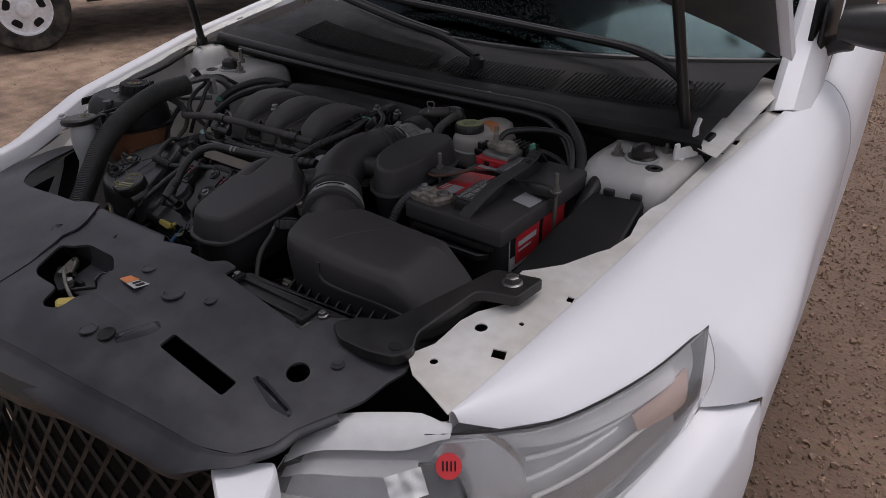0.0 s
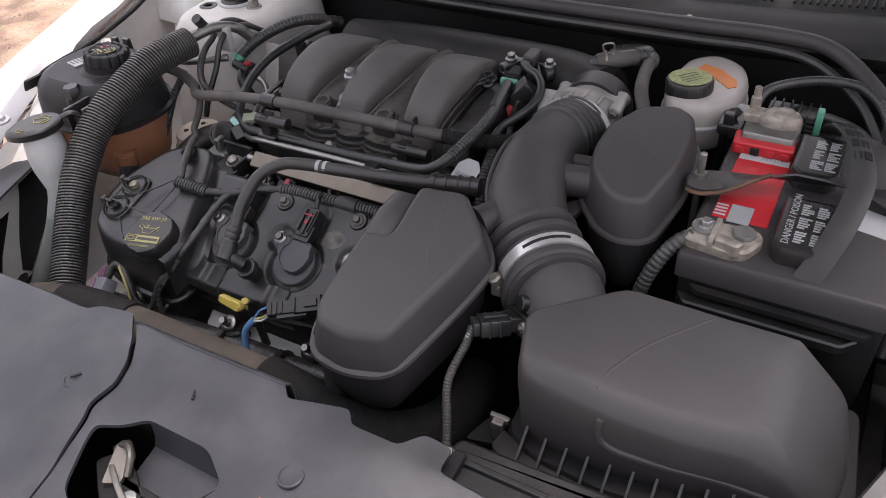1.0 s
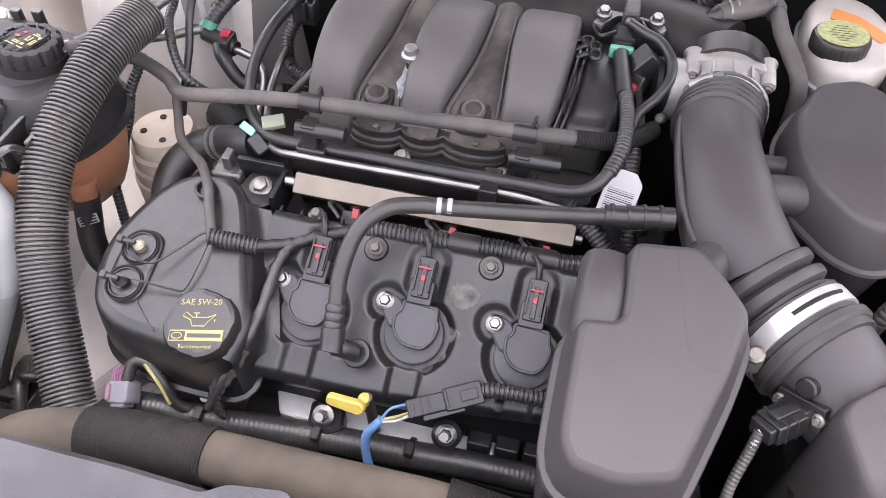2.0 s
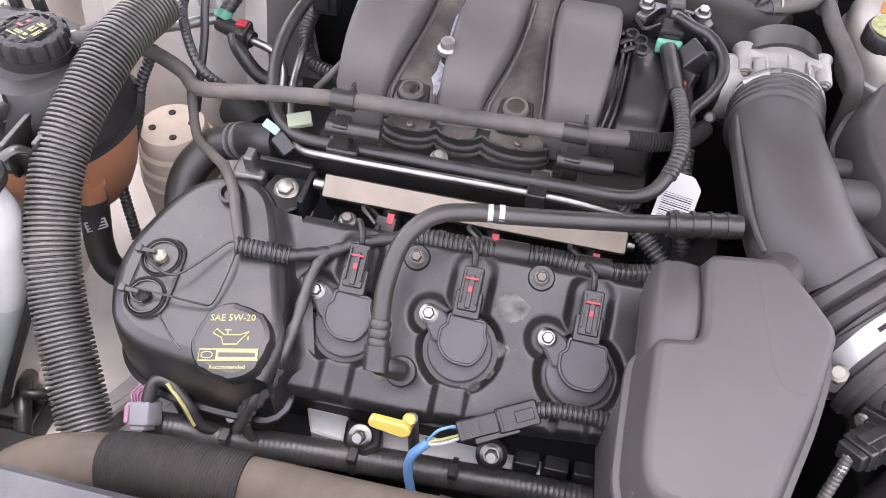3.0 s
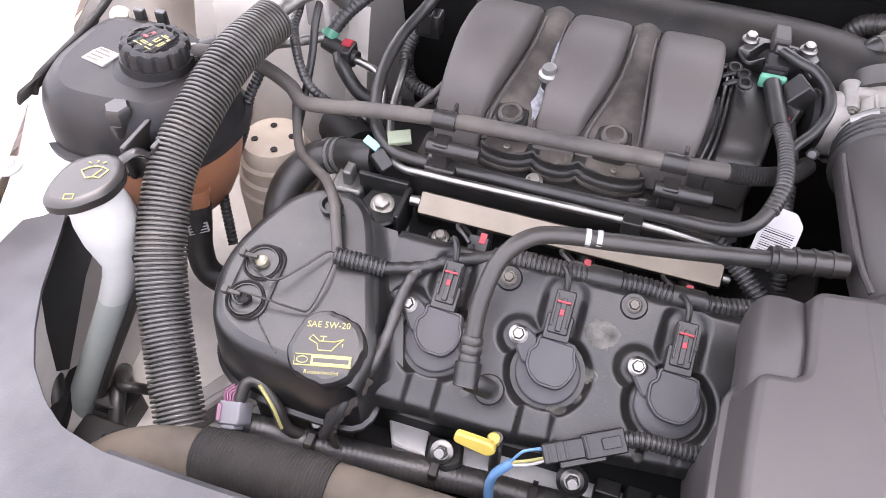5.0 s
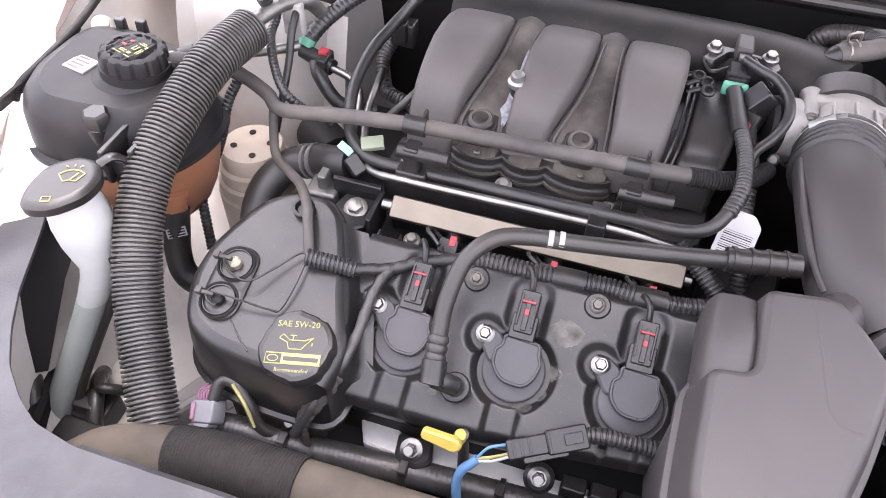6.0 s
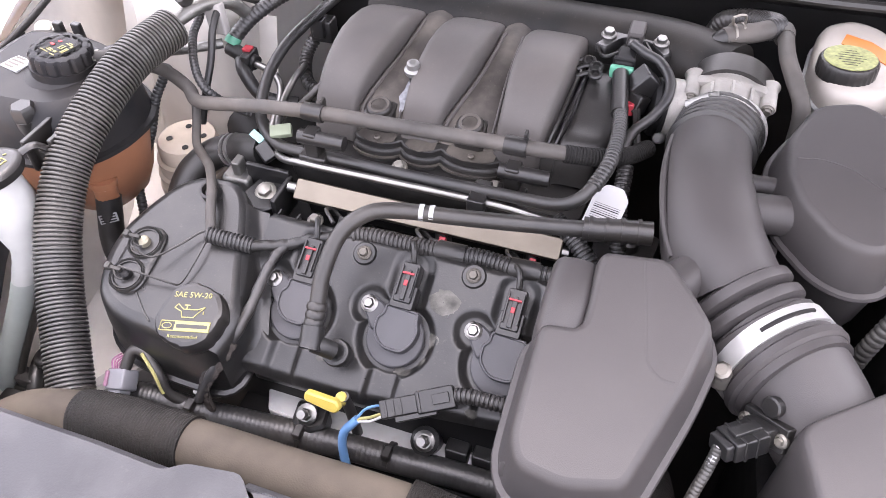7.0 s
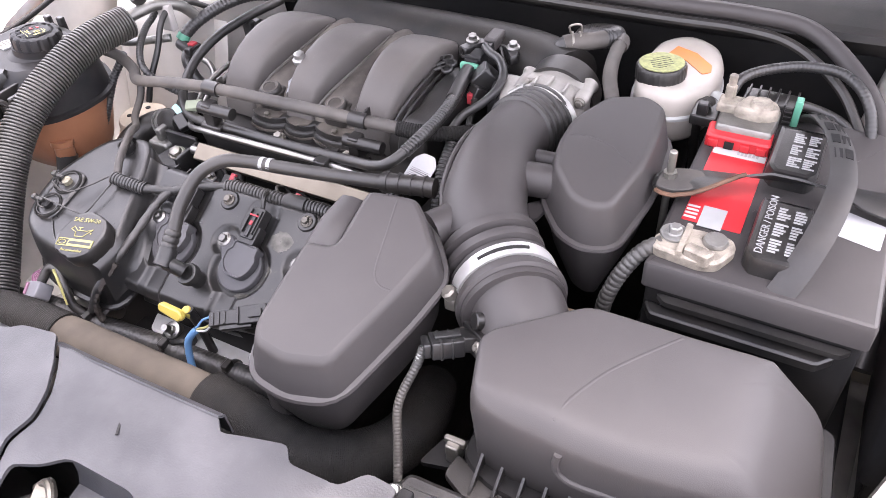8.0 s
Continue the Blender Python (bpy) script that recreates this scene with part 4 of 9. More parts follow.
def creased(bm, zfun):
    """Cuts a plate along the crease and into strips so that it bends with zfun."""
    top_of = {v: v.co.z - zfun(v.co.x, v.co.y) for v in bm.verts}
    for v in bm.verts:
        v.co.z = top_of[v]
    planes = [((0, y, 0), (0, 1, 0)) for y in (-0.30, -0.34, -0.38, -0.42, -0.44, -0.455, -0.47, -0.485)]
    planes += [((x, 0, 0), (1, 0, 0)) for x in (-0.40, -0.30, -0.20, -0.13, 0.15, 0.24, 0.32, 0.40, 0.48, 0.56, 0.62)]
    planes += [((0, -0.268, 0), (0, 1, 0)), ((0.24, -0.268, 0), (-0.16, 1, 0))]
    for co, no in planes:
        bmesh.ops.bisect_plane(bm, geom=bm.verts[:] + bm.edges[:] + bm.faces[:], plane_co=co, plane_no=no, dist=1e-5)
    for v in bm.verts:
        v.co.z += zfun(v.co.x, v.co.y)
    return bm
radiator_cover = thing("radiator_cover", (MIDX, -0.35, 0.85), "dusty dark grey moulded radiator cover with a latch opening", "radiator cover")
# outlines in plan; the seam runs from the rear edge to the latch opening
RIGHT = [(0.0035, -0.230), (0.02, -0.229), (0.06, -0.231), (0.205, -0.228), (0.214, -0.240), (0.235, -0.234), (0.274, -0.224), (0.284, -0.238), (0.33, -0.236), (0.345, -0.215), (0.372, -0.215), (0.372, -0.240),
         (0.54, -0.247), (0.545, -0.205), (0.60, -0.180), (0.655, -0.185), (0.705, -0.19), (0.715, -0.215), (0.706, -0.24), (0.699, -0.283), (0.682, -0.319), (0.657, -0.368),
         (0.650, -0.40), (0.622, -0.437), (0.575, -0.456), (0.516, -0.463), (0.425, -0.476), (0.313, -0.492), (0.165, -0.502), (0.06, -0.505), (0.0625, -0.42), (0.061, -0.387), (0.056, -0.36), (0.0530, -0.336), (0.0472, -0.324),
         (0.0507, -0.312), (0.0552, -0.298), (0.0487, -0.272), (0.0298, -0.2485), (0.0105, -0.2315)]
LATCH = [(0.090, -0.326), (0.109, -0.311), (0.182, -0.311), (0.197, -0.320), (0.217, -0.333), (0.200, -0.352), (0.214, -0.362), (0.230, -0.370), (0.233, -0.384), (0.216, -0.397), (0.216, -0.428), (0.190, -0.438), (0.175, -0.432), (0.164, -0.402), (0.104, -0.402), (0.082, -0.392), (0.066, -0.350), (0.0635, -0.336)]
right = part("cover_half", creased(holed_plate(rounded(RIGHT, 0.006, 2), [rounded(LATCH, 0.01, 3), disc2(0.597, -0.303, 0.0165, 20), rounded(rect2(0.475, -0.376, 0.068, 0.0135, -1), 0.005, 2)], cover_z, 0.004), cover_z), COVER, radiator_cover, "dark grey moulded half of the cover", angle=30)
LEFT = [(-0.003, -0.222), (0.0078, -0.233), (0.0268, -0.250), (0.0455, -0.274), (0.0520, -0.298), (0.0475, -0.3115), (0.0440, -0.3235), (0.0500, -0.336), (0.0538, -0.36), (0.0598, -0.387), (0.0613, -0.42), (0.0588, -0.505), (-0.10, -0.495), (-0.25, -0.46),
        (-0.30, -0.38), (-0.40, -0.28), (-0.49, -0.16), (-0.515, -0.06), (-0.512, 0.012), (-0.484, 0.012), (-0.462, -0.03), (-0.43, -0.10), (-0.405, -0.14), (-0.378, -0.174), (-0.345, -0.20), (-0.316, -0.216), (-0.27, -0.226), (-0.20, -0.229), (-0.139, -0.231), (-0.066, -0.236), (-0.05, -0.226)]
left = part("cover_half", creased(holed_plate(rounded(LEFT, 0.006, 2), [], left_z, 0.004), left_z), COVER, radiator_cover, "dark grey moulded half of the cover", angle=30)


def rim(pts, d=0.006, depth=0.03):
    return sheet([[Vector((x, y, cover_z(x, y) + 0.002)), Vector((x, y + d, cover_z(x, y) - 0.004)), Vector((x, y + d * 1.2, cover_z(x, y) - depth))] for x, y in pts], 0.002)


part("rear_lip", rim([(-0.27, -0.226), (-0.20, -0.229), (-0.139, -0.231), (-0.066, -0.236)]), COVER, left)
part("rear_lip", rim([(0.003, -0.230), (0.06, -0.231), (0.205, -0.228)]), COVER, right)
lip = spline([(0.06, -0.504, 0), (0.165, -0.501, 0), (0.313, -0.491, 0), (0.425, -0.475, 0), (0.516, -0.462, 0), (0.575, -0.455, 0), (0.622, -0.436, 0), (0.650, -0.40, 0), (0.657, -0.367, 0), (0.682, -0.318, 0)], 6)
rows = []
for i, p in enumerate(lip):
    d = (lip[min(i + 1, len(lip) - 1)] - lip[max(i - 1, 0)]).normalized()
    o = Vector((d.y, -d.x, 0))
    z = cover_z(p.x, p.y)
    w = 1.0 - 0.7 * max(0, min(1, (p.x - 0.56) / 0.08))
    v = 1.0 - 0.8 * ramp01(0.53, 0.61, p.x)
    rows.append([Vector((p.x, p.y, z - a * v)) + o * b * w for a, b in ((0.001, 0.0), (0.004, 0.003), (0.009, 0.005), (0.012, 0.009), (0.022, 0.024), (0.033, 0.036), (0.042, 0.036), (0.06, 0.024))])
part("front_lip", sheet(rows, 0.003), COVER, right, angle=60)
for (x, y), r in (((0.005, -0.306), 0.014), ((0.265, -0.300), 0.012), ((0.343, -0.314), 0.018), ((0.30, -0.43), 0.014), ((0.632, -0.262), 0.010), ((0.40, -0.29), 0.010), ((-0.10, -0.33), 0.014), ((-0.20, -0.28), 0.012)):
    part("dimple", lathe([(r, 0.0), (r * 0.97, 0.0014), (r * 0.84, 0.0018), (r * 0.76, 0.0008), (r * 0.3, 0.0006)], Matrix.Translation((x, y, cover_z(x, y))), 20), COVER, right if x > 0.02 else left)
for pts in ([(0.340, -0.412), (0.368, -0.360), (0.384, -0.366), (0.380, -0.384), (0.354, -0.424)], [(0.552, -0.346), (0.566, -0.337), (0.634, -0.350), (0.640, -0.360), (0.606, -0.364)]):
    part("moulded_ramp", slab(pts, [(-0.003, -0.002), (0.0005, 0.0), (0.0042, 0.006)], corner=0.006, zfun=lambda x, y, h: cover_z(x, y) + h), COVER, right, "raised moulded ramp")
part("recess", lathe([(0.0135, 0.0), (0.013, 0.0022), (0.011, 0.0014), (0.010, 0.0006), (0.002, 0.0006)], Matrix.Translation((0.331, -0.421, cover_z(0.331, -0.421) + 0.001)) @ pose(0, 0, 0, 11, 0, 0), 20), DARK, right, "dark round recess")
part("dimple_slot", soft_box(-0.0055, 0.0055, -0.0016, 0.0016, 0.0, 0.0012, 0.0004, m=Matrix.Translation((0.0065, -0.3065, left_z(0.0065, -0.3065) + 0.0008)) @ pose(0, 0, 0, -8, 0, 50)), DARK, left)
part("slit", soft_box(-0.0075, 0.0075, -0.0012, 0.0012, -0.001, 0.0006, 0.0003, m=Matrix.Translation((0.132, -0.273, cover_z(0.132, -0.273))) @ pose(0, 0, 0, -6, 0, -60)), DARK, right)
# near-black sheet added so no ground or light shows through the seam
part("backing", slab([(-0.30, -0.40), (-0.10, -0.46), (0.60, -0.43), (0.64, -0.30), (0.56, -0.262), (-0.28, -0.25)], [(0.74, 0), (0.748, 0)], corner=0.02), DARK, radiator_cover, "dark support panel added under the cover to block light")
part("latch_well", sheet([[Vector((x, y, z)) for x in (0.105, 0.135, 0.165, 0.188, 0.206)] for y, z in ((-0.309, 0.905), (-0.3105, 0.884), (-0.315, 0.872), (-0.34, 0.866), (-0.372, 0.860))], 0.003), COVER, right, "recessed floor of the latch opening")
part("well_side", sheet([[Vector((x, y, z)) for z in (0.905, 0.885, 0.860)] for x, y in ((0.198, -0.318), (0.212, -0.332), (0.203, -0.350), (0.214, -0.366))], 0.002), COVER, right)
st = part("warning_sticker", soft_box(-0.022, 0.022, -0.014, 0.014, 0.0, 0.0008, 0.0003, m=Matrix.Translation((0.273, -0.331, cover_z(0.273, -0.331) + 0.0008)) @ pose(0, 0, 0, -8, 0, -4)), PAPER, radiator_cover, "small white and orange warning sticker")
sm = Matrix.Translation((0.273, -0.331, cover_z(0.273, -0.331) + 0.0018)) @ pose(0, 0, 0, -8, 0, -4)
part("sticker_orange", soft_box(-0.022, -0.001, -0.014, 0.014, 0.0, 0.0005, 0.0002, m=sm), ORANGE, st)
part("sticker_marks", join(soft_box(0.003, 0.009, -0.008, 0.006, 0.0, 0.0005, 0.0002, m=sm), soft_box(0.012, 0.019, -0.008, 0.006, 0.0, 0.0005, 0.0002, m=sm)), DARK, st)

# hood latch in the opening
latch = thing("hood_latch", (0.13, -0.35, 0.84), "zinc hood latch with a yellow release lever", "latch")
plate = part("latch_plate", join(slab([(0.066, -0.352), (0.082, -0.330), (0.112, -0.345), (0.150, -0.372), (0.140, -0.392), (0.10, -0.378)], [(0.866, 0.0), (0.872, 0.0)], corner=0.004), soft_box(0.09, 0.15, -0.36, -0.352, 0.80, 0.872, 0.002), soft_box(0.06, 0.20, -0.42, -0.28, 0.765, 0.785, 0.004)), DARK, latch, "dark stamped latch plate")
part("latch_claw", join(slab([(-0.010, -0.022), (0.008, -0.020), (0.012, 0.010), (0.004, 0.026), (-0.008, 0.020)], [(0, 0), (0.006, 0.001)], pose(0.092, -0.346, 0.873, 6, 10, 30), 0.004), tube([(0.075, -0.335, 0.874), (0.088, -0.330, 0.884), (0.102, -0.338, 0.884), (0.108, -0.352, 0.874)], 0.0035, 8)), DARKBOLT, latch, "dull zinc claw")
part("latch_rivet", lathe([(0.008, 0), (0.0075, 0.005), (0.003, 0.006)], Matrix.Translation((0.128, -0.368, 0.872)), 16), ZINC, latch)
part("latch_slot", soft_box(-0.012, 0.012, -0.003, 0.003, 0.0, 0.0008, 0.0003, m=pose(0.108, -0.362, 0.8722, 0, 0, -35)), DARK, plate)
part("latch_spring", tube([(0.09, -0.352, 0.878), (0.12, -0.368, 0.882), (0.15, -0.382, 0.876), (0.165, -0.385, 0.862)], 0.0030, 8), DULL, latch)
part("latch_cable", tube([(0.15, -0.375, 0.868), (0.18, -0.362, 0.876), (0.205, -0.352, 0.882), (0.222, -0.362, 0.882)], 0.0035, 8), BLACK, latch)
part("release_lever", join(slab([(-0.022, -0.013), (0.018, -0.016), (0.03, 0.0), (0.018, 0.014), (-0.022, 0.012)], [(0, 0.001), (0.004, 0), (0.008, 0), (0.011, 0.003)], pose(0.203, -0.405, 0.872, 0, 12, 60), 0.008), soft_box(0.196, 0.210, -0.39, -0.355, 0.862, 0.874, 0.003)), YELLOW, latch, "yellow plastic release lever")

# black bracket that carries the cover to the fender
bracket = thing("support_bracket", (0.70, -0.10, 0.88), "black stamped support bracket bolted to the fender rail", "bracket")
part("bracket_arm", slab([(0.578, -0.215), (0.60, -0.188), (0.648, -0.17), (0.70, -0.045), (0.715, 0.0), (0.79, 0.018), (0.782, -0.045), (0.745, -0.052), (0.722, -0.06), (0.70, -0.17), (0.715, -0.20), (0.70, -0.225), (0.66, -0.235), (0.61, -0.235)],
     [(-0.012, 0), (0.002, 0), (0.004, 0.002)], corner=0.01, zfun=lambda x, y, h: 0.885 + 0.035 * max(0, min(1, (y + 0.22) / 0.2)) + h), BLACK, bracket)
part("bolt", hex_bolt((0.756, -0.017, 0.922), (0, -0.05, 1), 0.0105, 0.011, 1.5), STEEL, bracket, "large zinc flange bolt")
part("bolt", hex_bolt((0.554, -0.210, 0.890), (0, -0.1, 1), 0.006, 0.006, 1.5), STEEL, bracket, "zinc bolt")
part("push_pin", lathe([(0.012, 0), (0.011, 0.003), (0.004, 0.004)], Matrix.Translation((0.69, -0.205, 0.889)), 16), DARK, bracket)

# air inlet duct between cover and air box
duct = thing("air_inlet_duct", (0.45, -0.21, 0.87), "black air inlet duct with a recessed slot", "air duct")
part("duct_body", slab([(0.352, -0.245), (0.546, -0.252), (0.560, -0.215), (0.61, -0.185), (0.575, -0.176), (0.44, -0.182), (0.362, -0.184), (0.355, -0.205)], [(0.80, 0.004), (0.87, 0.0), (0.884, 0.002), (0.887, 0.006)], corner=0.008), BLACK, duct)
part("duct_ridge", soft_box(0.378, 0.535, -0.238, -0.232, 0.885, 0.893, 0.002), BLACK, duct)
part("duct_ridge", soft_box(0.374, 0.54, -0.213, -0.207, 0.884, 0.892, 0.002), BLACK, duct)
for x in (0.374, 0.540):
    part("duct_hinge", soft_box(x - 0.006, x + 0.006, -0.245, -0.205, 0.886, 0.897, 0.003), DARK, duct)
part("bolt", hex_bolt((0.363, -0.210, 0.889), (0, -0.1, 1), 0.006, 0.006, 1.5), STEEL, duct, "zinc bolt")

# ---- air filter box ----
airbox = thing("air_filter_box", (0.52, -0.08, 0.55), "black grained plastic air filter box", "air filter box")
BOXFRONT = [(0.372, -0.130), (0.41, -0.138), (0.48, -0.138), (0.53, -0.131), (0.58, -0.118), (0.668, -0.095)]


def crown_z(x, y):
    z = 0.957 - 0.19 * max(0, x - 0.45) - 0.95 * max(0, x - 0.605)
    (front,) = sample(BOXFRONT, x)
    d = min(0.0235, max(0, front + 0.024 - y))
    return z - 0.12 * max(0, -y) - (0.024 - math.sqrt(0.024 ** 2 - d * d))
def airbox_bm():
    rings = []
    ring0 = rounded([(0.392, -0.133), (0.372, -0.070), (0.450, -0.008), (0.533, 0.006), (0.597, 0.020), (0.662, 0.030), (0.674, -0.03), (0.668, -0.095), (0.58, -0.118), (0.53, -0.131), (0.48, -0.138), (0.43, -0.139)], 0.014, 4)
    ring0 = [p for k in range(len(ring0)) for p in (ring0[k], (ring0[k] + ring0[(k + 1) % len(ring0)]) / 2)]
    cen = Vector((0.51, -0.07))
    for f, drop in ((0.0, 0.0), (0.2, 0.0), (0.35, 0.0), (0.5, 0.0), (0.6, 0.0), (0.68, 0.0), (0.75, 0.0), (0.81, 0.0), (0.86, 0.0), (0.90, 0.0), (0.935, 0.0), (0.95, 0.0), (0.965, 0.0006), (0.98, 0.003), (0.992, 0.008), (0.998, 0.014), (1.001, 0.024), (1.002, 0.05), (1.003, 0.08), (1.004, 0.13), (1.006, 0.20)):
        ring = []
        for p in ring0:
            q = cen + (p - cen) * max(f, 0.02)
            undercut = 0.12 * max(0, min(drop, 0.10) - 0.02) * ramp01(-0.08, -0.12, q.y) if q.y < -0.08 else 0.0
            ring.append(Vector((q.x, q.y + undercut, crown_z(q.x, q.y) - drop)))
        rings.append(ring)
    return loft(rings)


part("lid", airbox_bm(), BOXBLACK, airbox, "smooth grained black lid", angle=50)
part("lid_crease", tube([(x, y, crown_z(x, y) - 0.0026) for x, y in ((0.531, 0.0), (0.508, -0.03), (0.487, -0.06), (0.474, -0.085), (0.466, -0.105), (0.463, -0.122))], 0.0030, 12), BOXBLACK, airbox)
part("front_swage", tube([(0.4735, -0.1375, 0.918), (0.4722, -0.1388, 0.908), (0.4735, -0.1380, 0.896), (0.481, -0.1372, 0.887), (0.496, -0.1345, 0.881), (0.53, -0.1282, 0.876), (0.58, -0.1155, 0.868), (0.64, -0.103, 0.852)], 0.0034, 8), BOXBLACK, airbox)
part("lower_case", slab([(0.380, -0.128), (0.366, 0.03), (0.50, 0.045), (0.675, 0.04), (0.685, -0.08), (0.672, -0.118), (0.58, -0.140), (0.48, -0.153), (0.41, -0.146)], [(0.52, 0.01), (0.829, 0.002), (0.836, 0.0), (0.840, 0.002)], corner=0.012), DARK, airbox)
part("case_flange", slab([(0.375, -0.125), (0.372, -0.150), (0.40, -0.164), (0.48, -0.172), (0.58, -0.158), (0.68, -0.132), (0.69, -0.06), (0.676, -0.06), (0.668, -0.115), (0.58, -0.138), (0.48, -0.150), (0.41, -0.142)], [(0.826, 0.001), (0.828, 0.0), (0.833, 0.0), (0.835, 0.001)], corner=0.006), BLACK, airbox, "flange of the case")
for k in range(12):
    x = 0.402 + 0.0208 * k
    (yf,) = sample(BOXFRONT, x)
    part("case_rib", slab([(0.0, 0.0), (0.033, 0.0), (0.029, 0.004), (0.0, 0.024)], [(-0.0013, 0.0), (0.0013, 0.0)], Matrix.Translation((x, yf + 0.009, 0.834)) @ pose(0, 0, 0, 0, 0, -90) @ pose(0, 0, 0, 90, 0, 0), 0.001, 1), BLACK, airbox, smooth=False)
part("case_tab", join(slab([(0.335, -0.135), (0.375, -0.125), (0.375, -0.09), (0.345, -0.10)], [(0.80, 0), (0.806, 0)], corner=0.006)), DARK, airbox)
part("case_clip", join(soft_box(0.358, 0.372, -0.123, -0.108, 0.806, 0.832, 0.003), soft_box(0.354, 0.376, -0.116, -0.110, 0.826, 0.834, 0.002)), DULL, airbox, "bright spring clip")

# ---- intake tube, resonators, sensor ----
intake = thing("air_intake_tube", (0.31, 0.10, 0.86), "matt black air intake elbow with bellows and a steel clamp", "air intake")
NECK = [(0.446, -0.090, 0.878), (0.424, -0.062, 0.890), (0.400, -0.030, 0.903), (0.380, -0.006, 0.914), (0.362, 0.012, 0.921)]
part("neck", tube_into(bmesh.new(), spline(NECK, 6), lambda i, n: 0.034 + 0.012 * min(1, i / (n - 1) * 1.7) ** 0.6, 28), BOXBLACK, intake)
ELBOW = [(0.3215, 0.055, 0.928), (0.3075, 0.076, 0.936), (0.2965, 0.100, 0.943), (0.287, 0.140, 0.951), (0.2815, 0.18, 0.952), (0.2812, 0.232, 0.944)]
part("elbow", tube_into(bmesh.new(), spline(ELBOW, 8), lambda i, n: 0.0455 - 0.0055 * ramp01(0.25, 0.85, i / n), 36), BOXBLACK, intake, "matt black rubber elbow")
part("elbow_seam", tube([(p.x - 0.0385 * c, p.y - 0.012, p.z + 0.014) for p, c in zip([Vector(q) for q in ELBOW[1:]], (1.10, 1.10, 1.08, 1.03, 0.98))], 0.0032, 8), BOXBLACK, intake, "moulded parting rib along the elbow")


def ribs(a, b, r, count, depth=0.005):
    line = []
    a, b = Vector(a), Vector(b)
    for k in range(count * 4 + 1):
        line.append(a + (b - a) * (k / (count * 4)))
    return tube_into(bmesh.new(), line, lambda i, n: r + (0, depth * 0.92, depth, depth * 0.92)[i % 4], 32)


part("bellows", ribs((0.2808, 0.222, 0.9445), (0.2885, 0.272, 0.9370), 0.0400, 5, 0.0052), RUBBER, intake, "ribbed rubber bellows")
part("bellows", ribs((0.3205, 0.0565, 0.9275), (0.354, 0.0205, 0.9165), 0.0430, 3, 0.0085), BOXBLACK, intake, "ribbed rubber bellows")
part("cuff", tube_into(bmesh.new(), [Vector((0.350, 0.026, 0.9155)), Vector((0.380, -0.010, 0.9155))], 0.0512, 32), BOXBLACK, intake)
part("cuff_rim", tube_into(bmesh.new(), [Vector((0.3685, 0.0040, 0.9155)), Vector((0.3700, 0.0022, 0.9155)), Vector((0.3740, -0.0026, 0.9155)), Vector((0.3755, -0.0044, 0.9155))], lambda i, n: (0.0520, 0.0550, 0.0550, 0.0520)[i], 40), BOXBLACK, intake, "flared rim of the cuff")
clamp = part("hose_clamp", tube_into(bmesh.new(), [Vector((0.355, 0.020, 0.9155)), Vector((0.3655, 0.0075, 0.9155))], 0.0538, 40), CLAMPSTEEL, intake, "bright steel worm-drive clamp")
part("clamp_slot", tube([Vector((0.3602, 0.0138, 0.9155)) + Vector((0.77, 0.64, 0)) * (0.0533 * math.cos(a)) + Vector((0, 0, 0.0533)) * math.sin(a) for a in (1.15, 1.3, 1.5, 1.7, 1.9, 2.1)], 0.0022, 6), DARK, clamp)
part("clamp_screw", join(soft_box(0.316, 0.328, -0.033, -0.021, 0.912, 0.928, 0.003), lathe([(0.0075, 0), (0.0075, 0.008), (0.005, 0.010)], along((0.322, -0.027, 0.928), (-0.3, -0.3, 0.9)), 8)), DIMBOLT, clamp)
sm = along((0.360, -0.057, 0.914), (-0.62, -0.62, 0.35), 20)
sensor = part("sensor_body", join(soft_box(-0.020, 0.020, -0.011, 0.011, -0.016, 0.004, 0.002, m=sm), soft_box(-0.012, 0.012, -0.0075, 0.0075, 0.0, 0.016, 0.002, m=sm), lathe([(0.0085, -0.012), (0.0085, 0.003), (0.007, 0.004)], sm @ pose(0.0, 0.019, 0), 14)), BLACK, intake, "black mass air flow sensor")
part("sensor_screw", hex_bolt(sm @ Vector((-0.016, 0.0, 0.004)), sm.to_3x3() @ Vector((0, 0, 1)), 0.0038, 0.003), DIMBOLT, sensor)
part("sensor_screw", hex_bolt(sm @ Vector((0.016, 0.0, 0.004)), sm.to_3x3() @ Vector((0, 0, 1)), 0.0038, 0.003), DIMBOLT, sensor)
pm = along((0.343, -0.076, 0.920), (-0.75, -0.60, 0.10), 20)
plug = part("sensor_plug", join(soft_box(-0.0125, 0.0125, -0.0085, 0.0085, -0.014, 0.016, 0.002, m=pm), soft_box(-0.0105, 0.0105, -0.007, 0.007, 0.016, 0.023, 0.002, m=pm)), BLACK, intake, "black plug with a latch")
part("plug_latch", join(soft_box(-0.005, 0.005, 0.0085, 0.0115, -0.012, 0.012, 0.001, m=pm), soft_box(-0.013, 0.013, -0.009, 0.009, 0.006, 0.0085, 0.0008, m=pm), soft_box(-0.013, 0.013, -0.009, 0.009, -0.004, -0.002, 0.0008, m=pm)), RUBBER, plug)
a = pm @ Vector((0, 0, 0.022))
part("sensor_harness", corrugated([a, a + Vector((-0.003, -0.010, -0.016)), (0.315, -0.125, 0.875), (0.322, -0.145, 0.84), (0.333, -0.17, 0.80), (0.345, -0.19, 0.74)], 0.0045, 0.0036, 0.08, 12), BIGCORR, intake)
